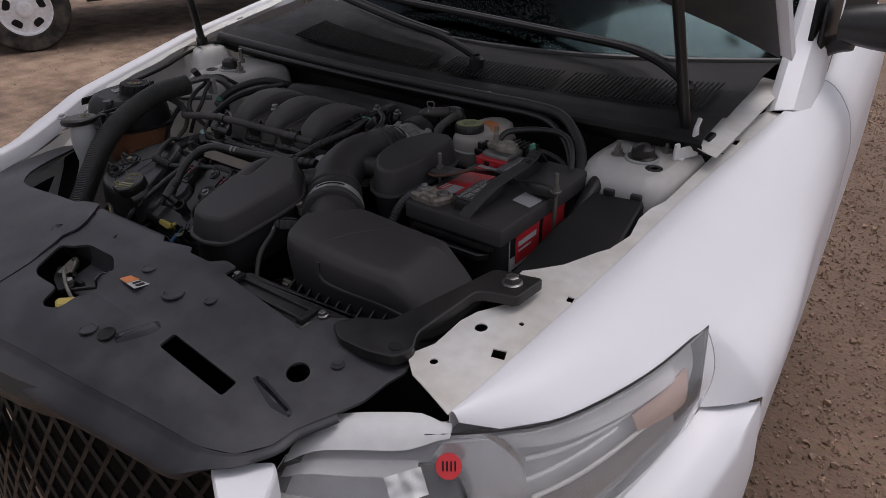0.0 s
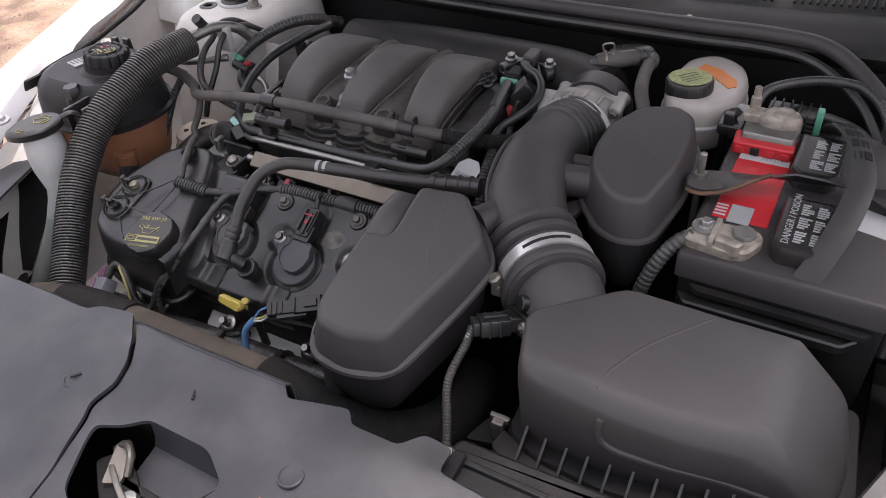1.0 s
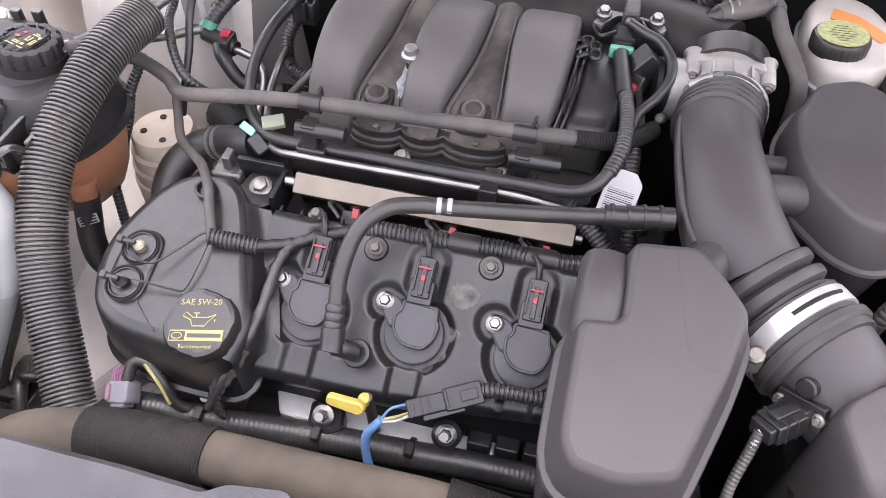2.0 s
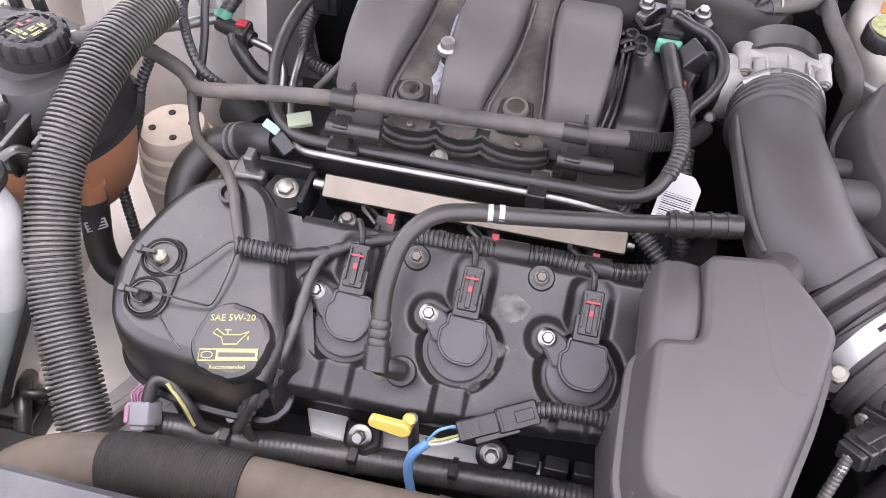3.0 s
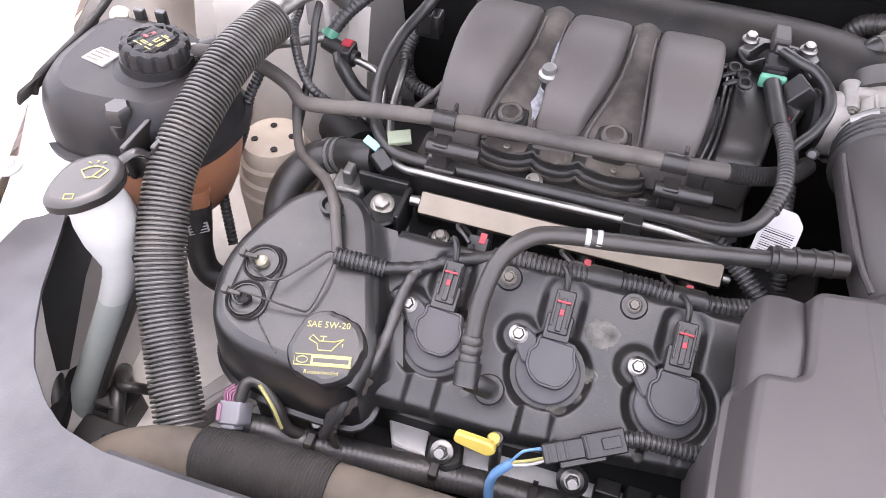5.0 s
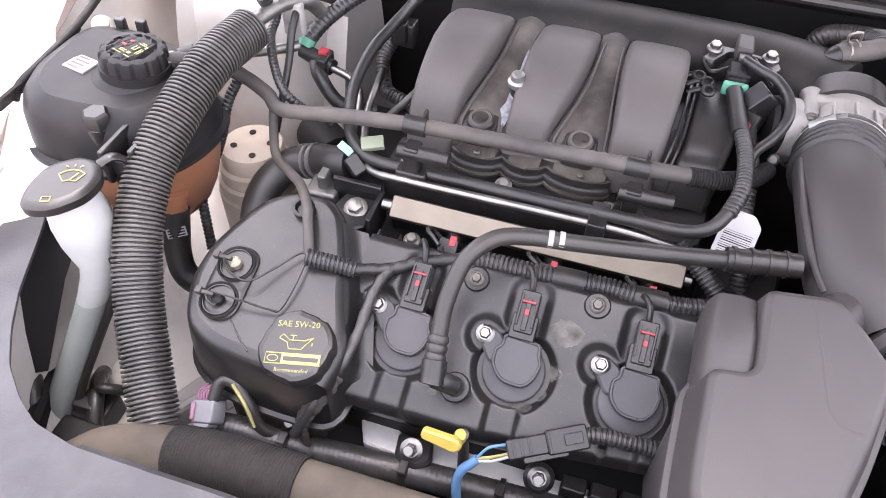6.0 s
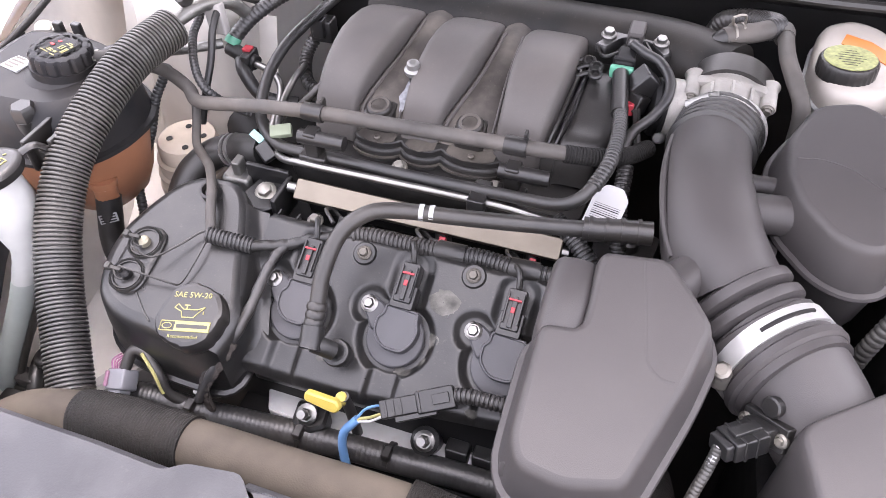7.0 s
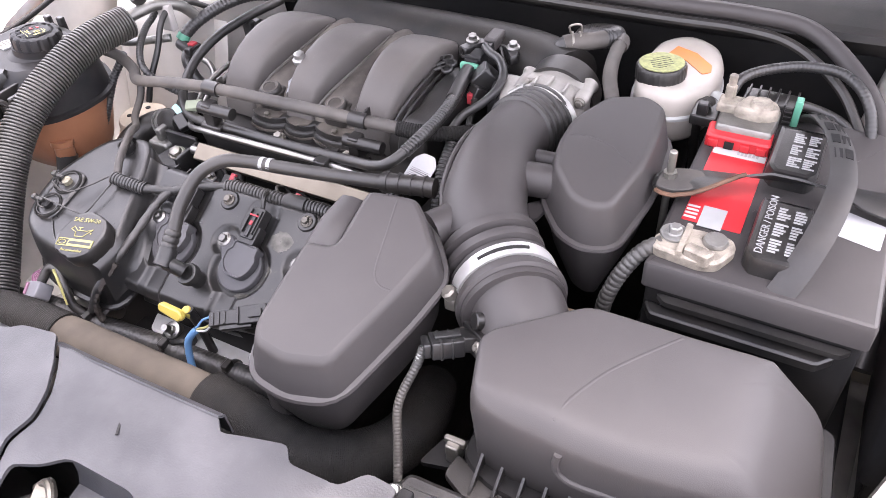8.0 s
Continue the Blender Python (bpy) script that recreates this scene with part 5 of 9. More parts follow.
part("sensor_lead", tube([pm @ Vector((0, 0, 0.02)), a + Vector((-0.001, -0.004, -0.005)), a + Vector((-0.003, -0.009, -0.014))], 0.0034, 8), PALE, intake)
def resonator(name, outline, zfun, seam, foot, label, corner=0.012):
    """A blow-moulded box: chamfered crown, drawn sides, a welded lip, and a rounded lower half."""
    ob = thing(name, (sum(p[0] for p in outline) / len(outline), sum(p[1] for p in outline) / len(outline), foot), label, "resonator box")
    part("upper_shell", slab(outline, [(0.0, 0.0065), (-0.0002, 0.0055), (-0.0016, 0.0026), (-0.0042, 0.0006), (-0.007, -0.0002), (-0.0085, -0.0006), (-seam + 0.002, -0.0078), (-seam, -0.008)], corner=corner, zfun=lambda x, y, h: zfun(x, y) + h), BOXBLACK, ob, angle=45)
    part("seam_lip", slab(outline, [(-seam + 0.001, -0.0085), (-seam, -0.0125), (-seam - 0.003, -0.0135), (-seam - 0.005, -0.0125), (-seam - 0.007, -0.008)], corner=0.018, zfun=lambda x, y, h: zfun(x, y) + h), BOXBLACK, ob)
    part("lower_shell", slab(outline, [(-seam - 0.006, -0.007), (-seam - 0.05, 0.0), (-seam - 0.085, 0.012), (-seam - 0.095, 0.03)], corner=0.018, zfun=lambda x, y, h: zfun(x, y) + h), BOXBLACK, ob)
    return ob


FRONTBOX = [(0.208, 0.020), (0.262, 0.026), (0.284, 0.004), (0.305, -0.021), (0.294, -0.069), (0.266, -0.152), (0.224, -0.163), (0.188, -0.158), (0.178, -0.140), (0.177, -0.108), (0.177, -0.050), (0.209, -0.046)]
front_res = resonator("intake_resonator", FRONTBOX, lambda x, y: 0.988 + 0.30 * (y - 0.02), 0.038, 0.80, "matt black moulded resonator box above the valve cover", 0.0095)
part("lid_ridge", tube([(x, y, 0.988 + 0.30 * (y - 0.02) - 0.0024) for x, y in ((0.244, 0.017), (0.252, -0.018), (0.260, -0.054), (0.266, -0.065), (0.274, -0.070), (0.284, -0.071))], 0.0026, 12), BOXBLACK, front_res)
part("snorkel", loft([[Vector((0.192 + 0.021 * k * math.copysign(abs(math.cos(a)) ** 0.6, math.cos(a)), y, zz + 0.034 * k * math.copysign(abs(math.sin(a)) ** 0.6, math.sin(a)))) for a in frange(0, math.pi * 2 * 15 / 16, 15)] for y, zz, k in ((0.030, 0.918, 0.6), (0.026, 0.930, 0.85), (0.014, 0.942, 1.0), (-0.02, 0.941, 1.0), (-0.048, 0.932, 1.0), (-0.058, 0.925, 0.9))]), BOXBLACK, front_res, "rounded shoulder of the box")
part("side_step", slab([(0.166, -0.06), (0.186, -0.055), (0.195, -0.155), (0.174, -0.155)], [(0.80, 0.0), (0.905, 0.0), (0.915, 0.004)], corner=0.008), BOXBLACK, front_res)
part("link_pipe", tube([(0.270, 0.03, 0.945), (0.295, 0.07, 0.945)], 0.02, 16), BOXBLACK, front_res)

REARBOX = [(0.368, 0.273), (0.408, 0.289), (0.435, 0.272), (0.441, 0.220), (0.443, 0.171), (0.433, 0.096), (0.412, 0.088), (0.389, 0.097), (0.359, 0.133), (0.347, 0.172), (0.346, 0.221)]
rear_res = resonator("intake_resonator", REARBOX, lambda x, y: 0.985 + 0.04 * (y - 0.19), 0.045, 0.80, "matt black moulded resonator box beside the battery")
part("lid_crease", tube([(x, y, 0.985 + 0.04 * (y - 0.19) - 0.0010) for x, y in ((0.353, 0.188), (0.375, 0.192), (0.40, 0.186), (0.418, 0.172), (0.430, 0.165))], 0.0016, 6), BOXBLACK, rear_res)
part("link_pipe", tube([(0.300, 0.138, 0.950), (0.375, 0.146, 0.952)], 0.0185, 20), BOXBLACK, rear_res)
part("link_pipe", tube([(0.300, 0.178, 0.950), (0.375, 0.184, 0.950)], 0.010, 16), BOXBLACK, rear_res)
part("side_lug", slab([(0.325, 0.098), (0.352, 0.104), (0.36, 0.15), (0.335, 0.128)], [(0.925, 0), (0.930, 0)], corner=0.006), BOXBLACK, rear_res, "flat lug on the box")

# throttle body
throttle = thing("throttle_body", (0.288, 0.31, 0.88), "cast aluminium throttle body", "throttle body")
part("bore", tube_into(bmesh.new(), [Vector((0.289, 0.272, 0.928)), Vector((0.290, 0.345, 0.937))], 0.0425, 36), ALUMIN, throttle, "bare cast aluminium bore")
part("flange", slab([(-0.043, -0.03), (-0.043, 0.014), (-0.046, 0.026), (-0.036, 0.036), (-0.024, 0.038), (0.0, 0.0455), (0.024, 0.038), (0.036, 0.036), (0.046, 0.026), (0.043, 0.014), (0.043, -0.03), (0.03, -0.044), (-0.03, -0.044)], [(0, 0.002), (0.003, 0), (0.016, 0), (0.018, 0.002)], Matrix.Translation((0.290, 0.303, 0.933)) @ Matrix(((1, 0, 0), (0, 0.12, 0.993), (0, 0.993, -0.12))).to_4x4(), 0.014, 5), ALUMIN, throttle, "cast aluminium flange")
part("plenum_ring", tube_into(bmesh.new(), [Vector((0.290, 0.323, 0.935)), Vector((0.291, 0.352, 0.938))], 0.0465, 40), BLACK, throttle, "black plastic mounting ring")
for dx, dz, r in ((-0.0385, 0.026, 0.0088), (0.0385, 0.026, 0.0088), (-0.038, -0.034, 0.009), (0.038, -0.034, 0.009)):
    c = Vector((0.290 + dx, 0.292, 0.931 + dz))
    boss = part("bolt_boss", lathe([(r * 0.85, 0.0), (r, 0.002), (r, 0.030), (r * 1.25, 0.036)], along(c, (0, 1, 0.1)), 20), ALUMIN, throttle, "round cast bolt boss")
    part("boss_bolt", hex_bolt(c, (0, -1, -0.1), r * 0.55, 0.004, 1.3), DIMBOLT, boss)
for dx in (-0.02, 0.0, 0.02):
    part("casting_rib", soft_box(0.2885 + dx, 0.2915 + dx, 0.283, 0.306, 0.962 - 12 * dx * dx, 0.9775 - 12 * dx * dx, 0.001), ALUMIN, throttle)
part("clamp", tube_into(bmesh.new(), [Vector((0.2885, 0.266, 0.935)), Vector((0.289, 0.276, 0.935))], 0.0462, 40), CLAMPSTEEL, throttle, "steel hose clamp")
part("clamp_screw", join(tube_into(bmesh.new(), [Vector((0.250, 0.2695, 0.962)), Vector((0.270, 0.2695, 0.977))], 0.0058, 10), tube_into(bmesh.new(), [Vector((0.268, 0.2695, 0.9755)), Vector((0.278, 0.2695, 0.981))], 0.0040, 8)), ZINC, throttle, "bright worm screw")
mot = along((0.241, 0.303, 0.930), (-0.95, -0.16, 0.10))
motor = part("motor_cover", lathe([(0.0325, -0.006), (0.0335, -0.002), (0.0335, 0.014), (0.0325, 0.016), (0.030, 0.018)], mot, 36), ALUMIN, throttle, "round bare metal motor cover")
part("motor_rim", lathe([(0.0335, 0.0155), (0.0342, 0.0175), (0.0335, 0.0195), (0.0315, 0.0205), (0.0318, 0.023), (0.0322, 0.0245), (0.029, 0.029), (0.02, 0.031), (0.004, 0.031)], mot, 36), DARK, motor, "black plastic end cap")
part("motor_plug", join(soft_box(-0.012, 0.012, -0.014, 0.014, -0.01, 0.016, 0.003, m=along((0.203, 0.300, 0.957), (-0.6, -0.3, 0.7))), soft_box(-0.009, 0.009, -0.010, 0.010, -0.008, 0.014, 0.003, m=along((0.200, 0.285, 0.943), (-0.4, -0.7, 0.5)))), BLACK, throttle)
part("red_lock", soft_box(0.190, 0.1975, 0.269, 0.281, 0.936, 0.950, 0.001), REDCLIP, throttle, "red locking clip")
part("motor_lead", tube([(0.199, 0.279, 0.945), (0.203, 0.262, 0.940), (0.208, 0.240, 0.932), (0.214, 0.22, 0.92)], 0.0042, 8), RUBBER, throttle)
for p in ((0.230, 0.262, 0.920), (0.258, 0.262, 0.900)):
    part("bleed_nut", lathe([(0.006, -0.004), (0.006, 0.006), (0.004, 0.008)], along(p, (-0.3, -0.8, 0.5)), 10), ZINC, throttle)
# ---- engine ----
engine = thing("engine", (0.0, 0.15, 0.35), "transverse V6 engine with black plastic covers", "engine")
# block and head near-black: shade under the covers is in the colour
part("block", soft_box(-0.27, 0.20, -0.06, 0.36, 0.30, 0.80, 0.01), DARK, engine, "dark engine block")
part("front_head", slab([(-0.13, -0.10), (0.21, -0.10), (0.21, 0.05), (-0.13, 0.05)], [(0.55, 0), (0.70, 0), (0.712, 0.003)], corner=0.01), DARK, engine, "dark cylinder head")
BANK = Matrix.Translation((0, 0, 0.848)) @ Matrix(((1, 0, 0), (0, 0.883, -0.470), (0, 0.470, 0.883))).to_4x4()
valve = part("valve_cover", slab([(-0.200, -0.088), (0.02, -0.088), (0.215, -0.070), (0.215, 0.068), (0.12, 0.072), (0.09, 0.062), (0.02, 0.062), (-0.01, 0.072), (-0.15, 0.072)], [(-0.075, -0.004), (-0.022, 0.0), (-0.008, 0.002), (0.0, 0.008)], BANK, 0.012), VALVE, engine, "black plastic valve cover", angle=35)
part("cover_foot", slab([(-0.118, -0.096), (0.02, -0.094), (0.215, -0.078), (0.215, -0.060), (-0.118, -0.075)], [(-0.064, 0.0), (-0.045, 0.0), (-0.040, 0.003)], BANK, 0.006), VALVE, valve)
# timing-side hump that carries the oil filler
HUMP = [(-0.286, -0.035), (-0.284, 0.0), (-0.268, 0.036), (-0.250, 0.064), (-0.224, 0.080), (-0.186, 0.082), (-0.166, 0.068), (-0.150, 0.036), (-0.134, -0.01), (-0.117, -0.05), (-0.120, -0.094), (-0.18, -0.095), (-0.238, -0.090), (-0.272, -0.074)]
hump = part("cover_hump", slab(HUMP, [(-0.074, -0.004), (-0.070, -0.0055), (-0.034, -0.0035), (-0.015, -0.0015), (-0.007, 0.0), (-0.003, 0.0025), (-0.0008, 0.006), (0.0, 0.0105)], corner=0.018, zfun=lambda x, y, h: 0.874 + 0.28 * (y + 0.02) + h), VALVE, engine, "raised black plastic cover with the oil filler")
part("hump_lip", slab(HUMP, [(-0.076, -0.003), (-0.075, -0.0095), (-0.071, -0.0095), (-0.069, -0.004)], corner=0.018, zfun=lambda x, y, h: 0.874 + 0.28 * (y + 0.02) + h), VALVE, hump)
HN = Vector((0, -0.27, 0.963))


def hump_pt(x, y, h=0.0):
    return Vector((x, y, 0.874 + 0.28 * (y + 0.02))) + HN * h


well = slab([(-0.2645, 0.004), (-0.2645, -0.066), (-0.225, -0.068), (-0.2245, 0.006)], [(-0.006, -0.001), (0.0025, 0.0), (0.004, 0.002), (0.0045, 0.005)], corner=0.0195, n=8, zfun=lambda x, y, h: 0.874 + 0.28 * (y + 0.02) + h)
part("sensor_pad", well, VALVE, hump)
part("pad_rib", tube([hump_pt(-0.230, -0.062, 0.001), hump_pt(-0.212, -0.078, 0.001), hump_pt(-0.200, -0.087, 0.0)], 0.0008, 6), VALVE, hump)
for x, y in ((-0.2445, -0.0135), (-0.2450, -0.0505)):
    m = along(hump_pt(x, y, 0.004), HN)
    s = part("solenoid_well", lathe([(0.0188, -0.002), (0.0188, 0.002), (0.0178, 0.0032), (0.0168, 0.0022), (0.0162, 0.0005), (0.0155, 0.0022), (0.0145, 0.0022), (0.0138, -0.004), (0.0130, -0.010)], m, 28), RUBBER, hump, "ribbed black rubber seal")
    part("solenoid", lathe([(0.0128, -0.010), (0.0125, -0.006), (0.0105, -0.004), (0.0095, -0.0045), (0.0062, -0.003), (0.0058, 0.006), (0.0035, 0.0075)], m, 20), SOCKET if y > -0.03 else DARK, s, "dull metal solenoid socket")
    part("sensor_clip", join(soft_box(-0.0205, -0.0145, -0.0025, 0.0045, 0.006, 0.0135, 0.001, m=m), soft_box(-0.0155, -0.002, -0.0015, 0.0025, 0.008, 0.0118, 0.001, m=m), tube([m @ Vector(q) for q in ((-0.010, -0.001, 0.010), (-0.006, -0.006, 0.008), (-0.001, -0.007, 0.005), (0.002, -0.003, 0.004))], 0.0012, 6)), TARNISH, s, "small tarnished metal clip")
# oil filler cap
capm = Matrix.Translation(hump_pt(-0.1525, -0.0745, 0.0)) @ Matrix(((1, 0, 0), (0, 0.963, -0.27), (0, 0.27, 0.963))).to_4x4() @ pose(0, 0, 0, 0, 0, 12) @ Matrix.Scale(0.955, 4)
ring = []
for k in range(48):
    a = 2 * math.pi * k / 48
    r = 0.036 + (0.0 if k % 12 < 7 else -0.0022)
    ring.append((math.cos(a) * r, math.sin(a) * r))
cap = part("oil_filler_cap", slab(ring, [(-0.004, 0.002), (0.004, 0.0), (0.016, 0.0), (0.019, 0.002), (0.020, 0.006)], capm, 0.001, 1), BLACK, hump, "black oil filler cap with yellow print")
z = 0.0204
part("oil_grade_print", letters("SAE 5W-20", 0.0085, capm @ pose(0, 0.020, z)), PRINT, cap)
part("recommended_print", letters("Recommended", 0.0052, capm @ pose(0, -0.0245, z)), PRINT, cap)

bm = bmesh.new()
for line in ([(-0.016, 0.006), (-0.013, 0.010), (-0.006, 0.0045), (0.008, 0.0045), (0.016, 0.0075)], [(-0.016, 0.006), (-0.008, 0.002), (-0.006, -0.004), (0.006, -0.004), (0.009, 0.0), (0.016, 0.0075)], [(-0.003, 0.0045), (-0.003, 0.009)], [(-0.006, 0.009), (0.0, 0.009)], [(0.0155, 0.0), (0.0155, 0.003)]):
    tube_into(bm, [capm @ Vector((x, y, z)) for x, y in line], 0.0006, 5)
part("oil_can_print", bm, PRINT, cap)
bm = bmesh.new()
tube_into(bm, [capm @ Vector(p) for p in ((-0.026, -0.0185, z), (0.026, -0.0185, z), (0.026, -0.0085, z), (-0.026, -0.0085, z), (-0.026, -0.0185, z))], 0.0006, 5)
tube_into(bm, [capm @ Vector((-0.019 + 0.005 * math.cos(a), -0.0135 + 0.003 * math.sin(a), z)) for a in frange(0, 6.28, 14)], 0.0005, 5)
part("maker_frame", bm, PRINT, cap)
part("maker_bar", soft_box(-0.011, 0.0255, -0.0182, -0.0088, z - 0.0002, z + 0.0002, 0.0001, m=capm), PRINT, cap)
part("maker_bar_print", soft_box(-0.009, 0.0235, -0.0155, -0.0115, z + 0.0002, z + 0.0005, 0.0001, m=capm), BLACK, cap)


# ignition coils
def coil_at(u):
    o = BANK @ pose(u, 0, 0)
    co = thing("ignition_coil", o @ Vector((0.033, -0.021, 0)), "black ignition coil with a red-locked plug and one bolt", "ignition coil", "coils on the valve cover")
    part("coil_seat", lathe([(0.0292, -0.002), (0.0292, 0.006), (0.0282, 0.0075), (0.0272, 0.0078), (0.004, 0.0078)], o @ pose(0.033, -0.021, 0), 32), COIL, co)
    part("coil_body", slab([(0.017, 0.009), (0.053, 0.007), (0.0535, -0.004), (0.057, -0.010), (0.055, -0.024), (0.046, -0.036), (0.024, -0.035), (0.012, -0.022), (0.012, -0.006), (0.017, -0.002)], [(0.002, 0), (0.016, 0), (0.0178, 0.0008), (0.018, 0.0022), (0.0162, 0.0028), (0.0160, 0.0034)], o, 0.010, 4), COIL, co)
    part("coil_ear", slab([(-0.010, 0.006), (-0.005, 0.014), (0.006, 0.013), (0.018, 0.006), (0.024, -0.012), (0.010, -0.022)], [(0.002, 0), (0.011, 0), (0.013, 0.002)], o, 0.006, 3), COIL, co)
    part("coil_bolt", hex_bolt(o @ Vector((0, 0.004, 0.013)), o.to_3x3() @ Vector((0, 0, 1)), 0.0055, 0.005, 1.6), STEEL, co, "zinc bolt")
    plug = part("coil_plug", join(soft_box(0.0235, 0.0415, 0.012, 0.052, 0.006, 0.022, 0.002, m=o), soft_box(0.0205, 0.0445, 0.006, 0.030, 0.004, 0.0195, 0.002, m=o), soft_box(0.0245, 0.0262, 0.018, 0.048, 0.021, 0.0255, 0.0005, m=o), soft_box(0.0388, 0.0405, 0.018, 0.048, 0.021, 0.0255, 0.0005, m=o), soft_box(0.0300, 0.0350, 0.014, 0.044, 0.021, 0.0245, 0.001, m=o)), BLACK, co)
    part("red_lock", join(soft_box(0.0262, 0.0388, 0.0395, 0.0415, 0.0215, 0.0258, 0.0006, m=o), soft_box(0.0305, 0.0345, 0.028, 0.0335, 0.0235, 0.0256, 0.0006, m=o)), REDCLIP, plug, "red locking tab")
    return co


for u in (-0.105, 0.0, 0.107):
    coil_at(u)


def seg_dist(u, v, p, q):
    p, q, w = Vector(p), Vector(q), Vector((u, v))
    t = max(0.0, min(1.0, (w - p).dot(q - p) / max(1e-9, (q - p).length_squared)))
    return (w - p - (q - p) * t).length


def cover_front(u):
    """Front edge of the cover, drawn back towards the gearbox side."""
    return -0.092 + 0.018 * max(0.0, min(1.0, u / 0.2))


def cover_h(u, v):
    """Moulded relief of the valve cover: wells for the coils, their plugs and bolts, drain channels, rolled edges."""
    k = 1.0
    for c in (-0.105, 0.0, 0.107):
        if abs(u - c - 0.02) > 0.08:
            continue
        k = min(k, ramp01(0.0318, 0.042, seg_dist(u, v, (c + 0.033, -0.021), (c + 0.033, -0.0211))),
                0.45 + 0.55 * ramp01(0.013, 0.024, seg_dist(u, v, (c + 0.032, 0.0), (c + 0.032, 0.050))),
                0.3 + 0.7 * ramp01(0.013, 0.023, seg_dist(u, v, (c, 0.004), (c + 0.02, -0.005))),
                0.2 + 0.8 * ramp01(0.010, 0.019, seg_dist(u, v, (c + 0.033, -0.05), (c + 0.033, -0.12))))
    h = 0.0080 * k + 0.0014 * noise.noise((u * 24, v * 24, 0.3))
    return h - 0.010 * max(0, (cover_front(u) + 0.012 - v) / 0.012) ** 2 - 0.010 * max(0, (v - 0.062) / 0.012) ** 2


part("moulded_top", sheet([[BANK @ Vector((u, v, cover_h(u, v))) for v in frange(cover_front(u), 0.072, 110)] for u in frange(-0.135, 0.214, 220)]), VALVE, valve, "moulded black top of the valve cover", angle=70)
# saddle between the hump and the flat of the cover
rows = []
for y in frange(-0.096, 0.058, 14):
    (xh,) = sample([(-0.112, -0.122), (-0.06, -0.118), (-0.01, -0.135), (0.04, -0.155), (0.07, -0.172)], y)
    zh = 0.874 + 0.28 * (y + 0.02)
    zp = (BANK @ Vector((0, (y + 0.004) / 0.883, 0.0085))).z
    dz = zh - zp
    w = ramp01(-0.10, -0.055, y)
    rows.append([(xh - 0.008, y, zh - 0.0012)] + [(xh + 0.001 + (a - 0.001) * w * 0.6, y, zh - b * dz - 0.002 - 0.012 * (1 - w) * b) for a, b in ((0.001, 0.06), (0.008, 0.28), (0.015, 0.62), (0.023, 0.90), (0.034, 1.0), (0.045, 1.05))])
part("cover_saddle", sheet(rows), VALVE, hump, "curved flank of the raised cover", angle=80)
for k in range(6):
    p = Vector((-0.130 + 0.022 * k, 0.066 - 0.0005 * k, 0.884))
    part("edge_notch", soft_box(p.x - 0.001, p.x + 0.001, p.y - 0.004, p.y + 0.003, p.z - 0.006, p.z + 0.001, 0.0004), VALVE, valve)
STAIN = material("chalky_residue", (0.085, 0.082, 0.074), 0.8, vary=0.6, scale=90, bump=0.2)
for (u, v), r, n in (((0.070, 0.024), 0.022, 11), ((0.0685, -0.014), 0.011, 8), ((0.060, -0.036), 0.009, 5), ((0.049, -0.050), 0.010, 7), ((0.124, -0.070), 0.007, 3), ((-0.033, -0.060), 0.006, 9)):
    rg = random.Random(n)
    ring = [(u + math.cos(2 * math.pi * k / 18) * r * rg.uniform(0.86, 1.06), v + math.sin(2 * math.pi * k / 18) * r * 0.7 * rg.uniform(0.84, 1.08)) for k in range(18)]
    part("residue_stain", sheet([[BANK @ Vector((u + (p[0] - u) * k, v + (p[1] - v) * k, cover_h(u + (p[0] - u) * k, v + (p[1] - v) * k) + 0.0005 - 0.0006 * k)) for p in ring + ring[:1]] for k in (0.02, 0.35, 0.7, 1.0)]), STAIN, valve, "chalky residue stain")
for u, v, in ((0.092, 0.056), (-0.022, 0.052)):
    p = BANK @ Vector((u, v, 0.009))
    part("cover_bolt_boss", lathe([(0.0125, -0.02), (0.0125, 0.0), (0.011, 0.002)], along(p, BANK.to_3x3() @ Vector((0, 0, 1))), 16), VALVE, valve)
    part("cover_bolt", hex_bolt(p + Vector((0, -0.001, 0.002)), BANK.to_3x3() @ Vector((0, 0, 1)), 0.005, 0.005, 1.5), DARKBOLT, valve)
# lower flange bolts
for x, y, z in ((-0.166, -0.090, 0.752), (-0.043, -0.088, 0.766), (0.079, -0.074, 0.758)):
    big = x > 0
    part("flange_boss", lathe([(0.015 if big else 0.009, -0.03), (0.015 if big else 0.009, -0.002), (0.011, 0.0)], along((x, y, z), (0, -0.55, 0.83)), 18), VALVE if big else DULL, engine)
    part("flange_bolt", join(hex_bolt((x, y, z), (0, -0.55, 0.83), 0.0065, 0.006, 1.7), lathe([(0.0045, 0.006), (0.0045, 0.016)], along((x, y, z), (0, -0.55, 0.83)), 12)), STEEL, engine, "zinc stud bolt")
HEADEDGE = material("bright_cast_head", (0.62, 0.62, 0.61), 0.42, 0.4, vary=0.15, scale=60, bump=0.15, fine=900, dust=(0.20, 0.17, 0.14), dust_amount=0.4, dust_scale=60)
part("head_rail", soft_box(-0.036, 0.128, -0.094, -0.055, 0.722, 0.7375, 0.003), HEADEDGE, engine, "bright cast head edge")
part("head_rail", slab([(-0.108, -0.058), (-0.064, -0.058), (-0.060, -0.086), (-0.096, -0.083)], [(0.722, 0.0), (0.738, 0.0), (0.740, 0.002)], corner=0.004), HEADEDGE, engine, "bright cast head edge")
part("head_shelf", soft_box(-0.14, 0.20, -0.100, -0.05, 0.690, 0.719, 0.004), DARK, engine)
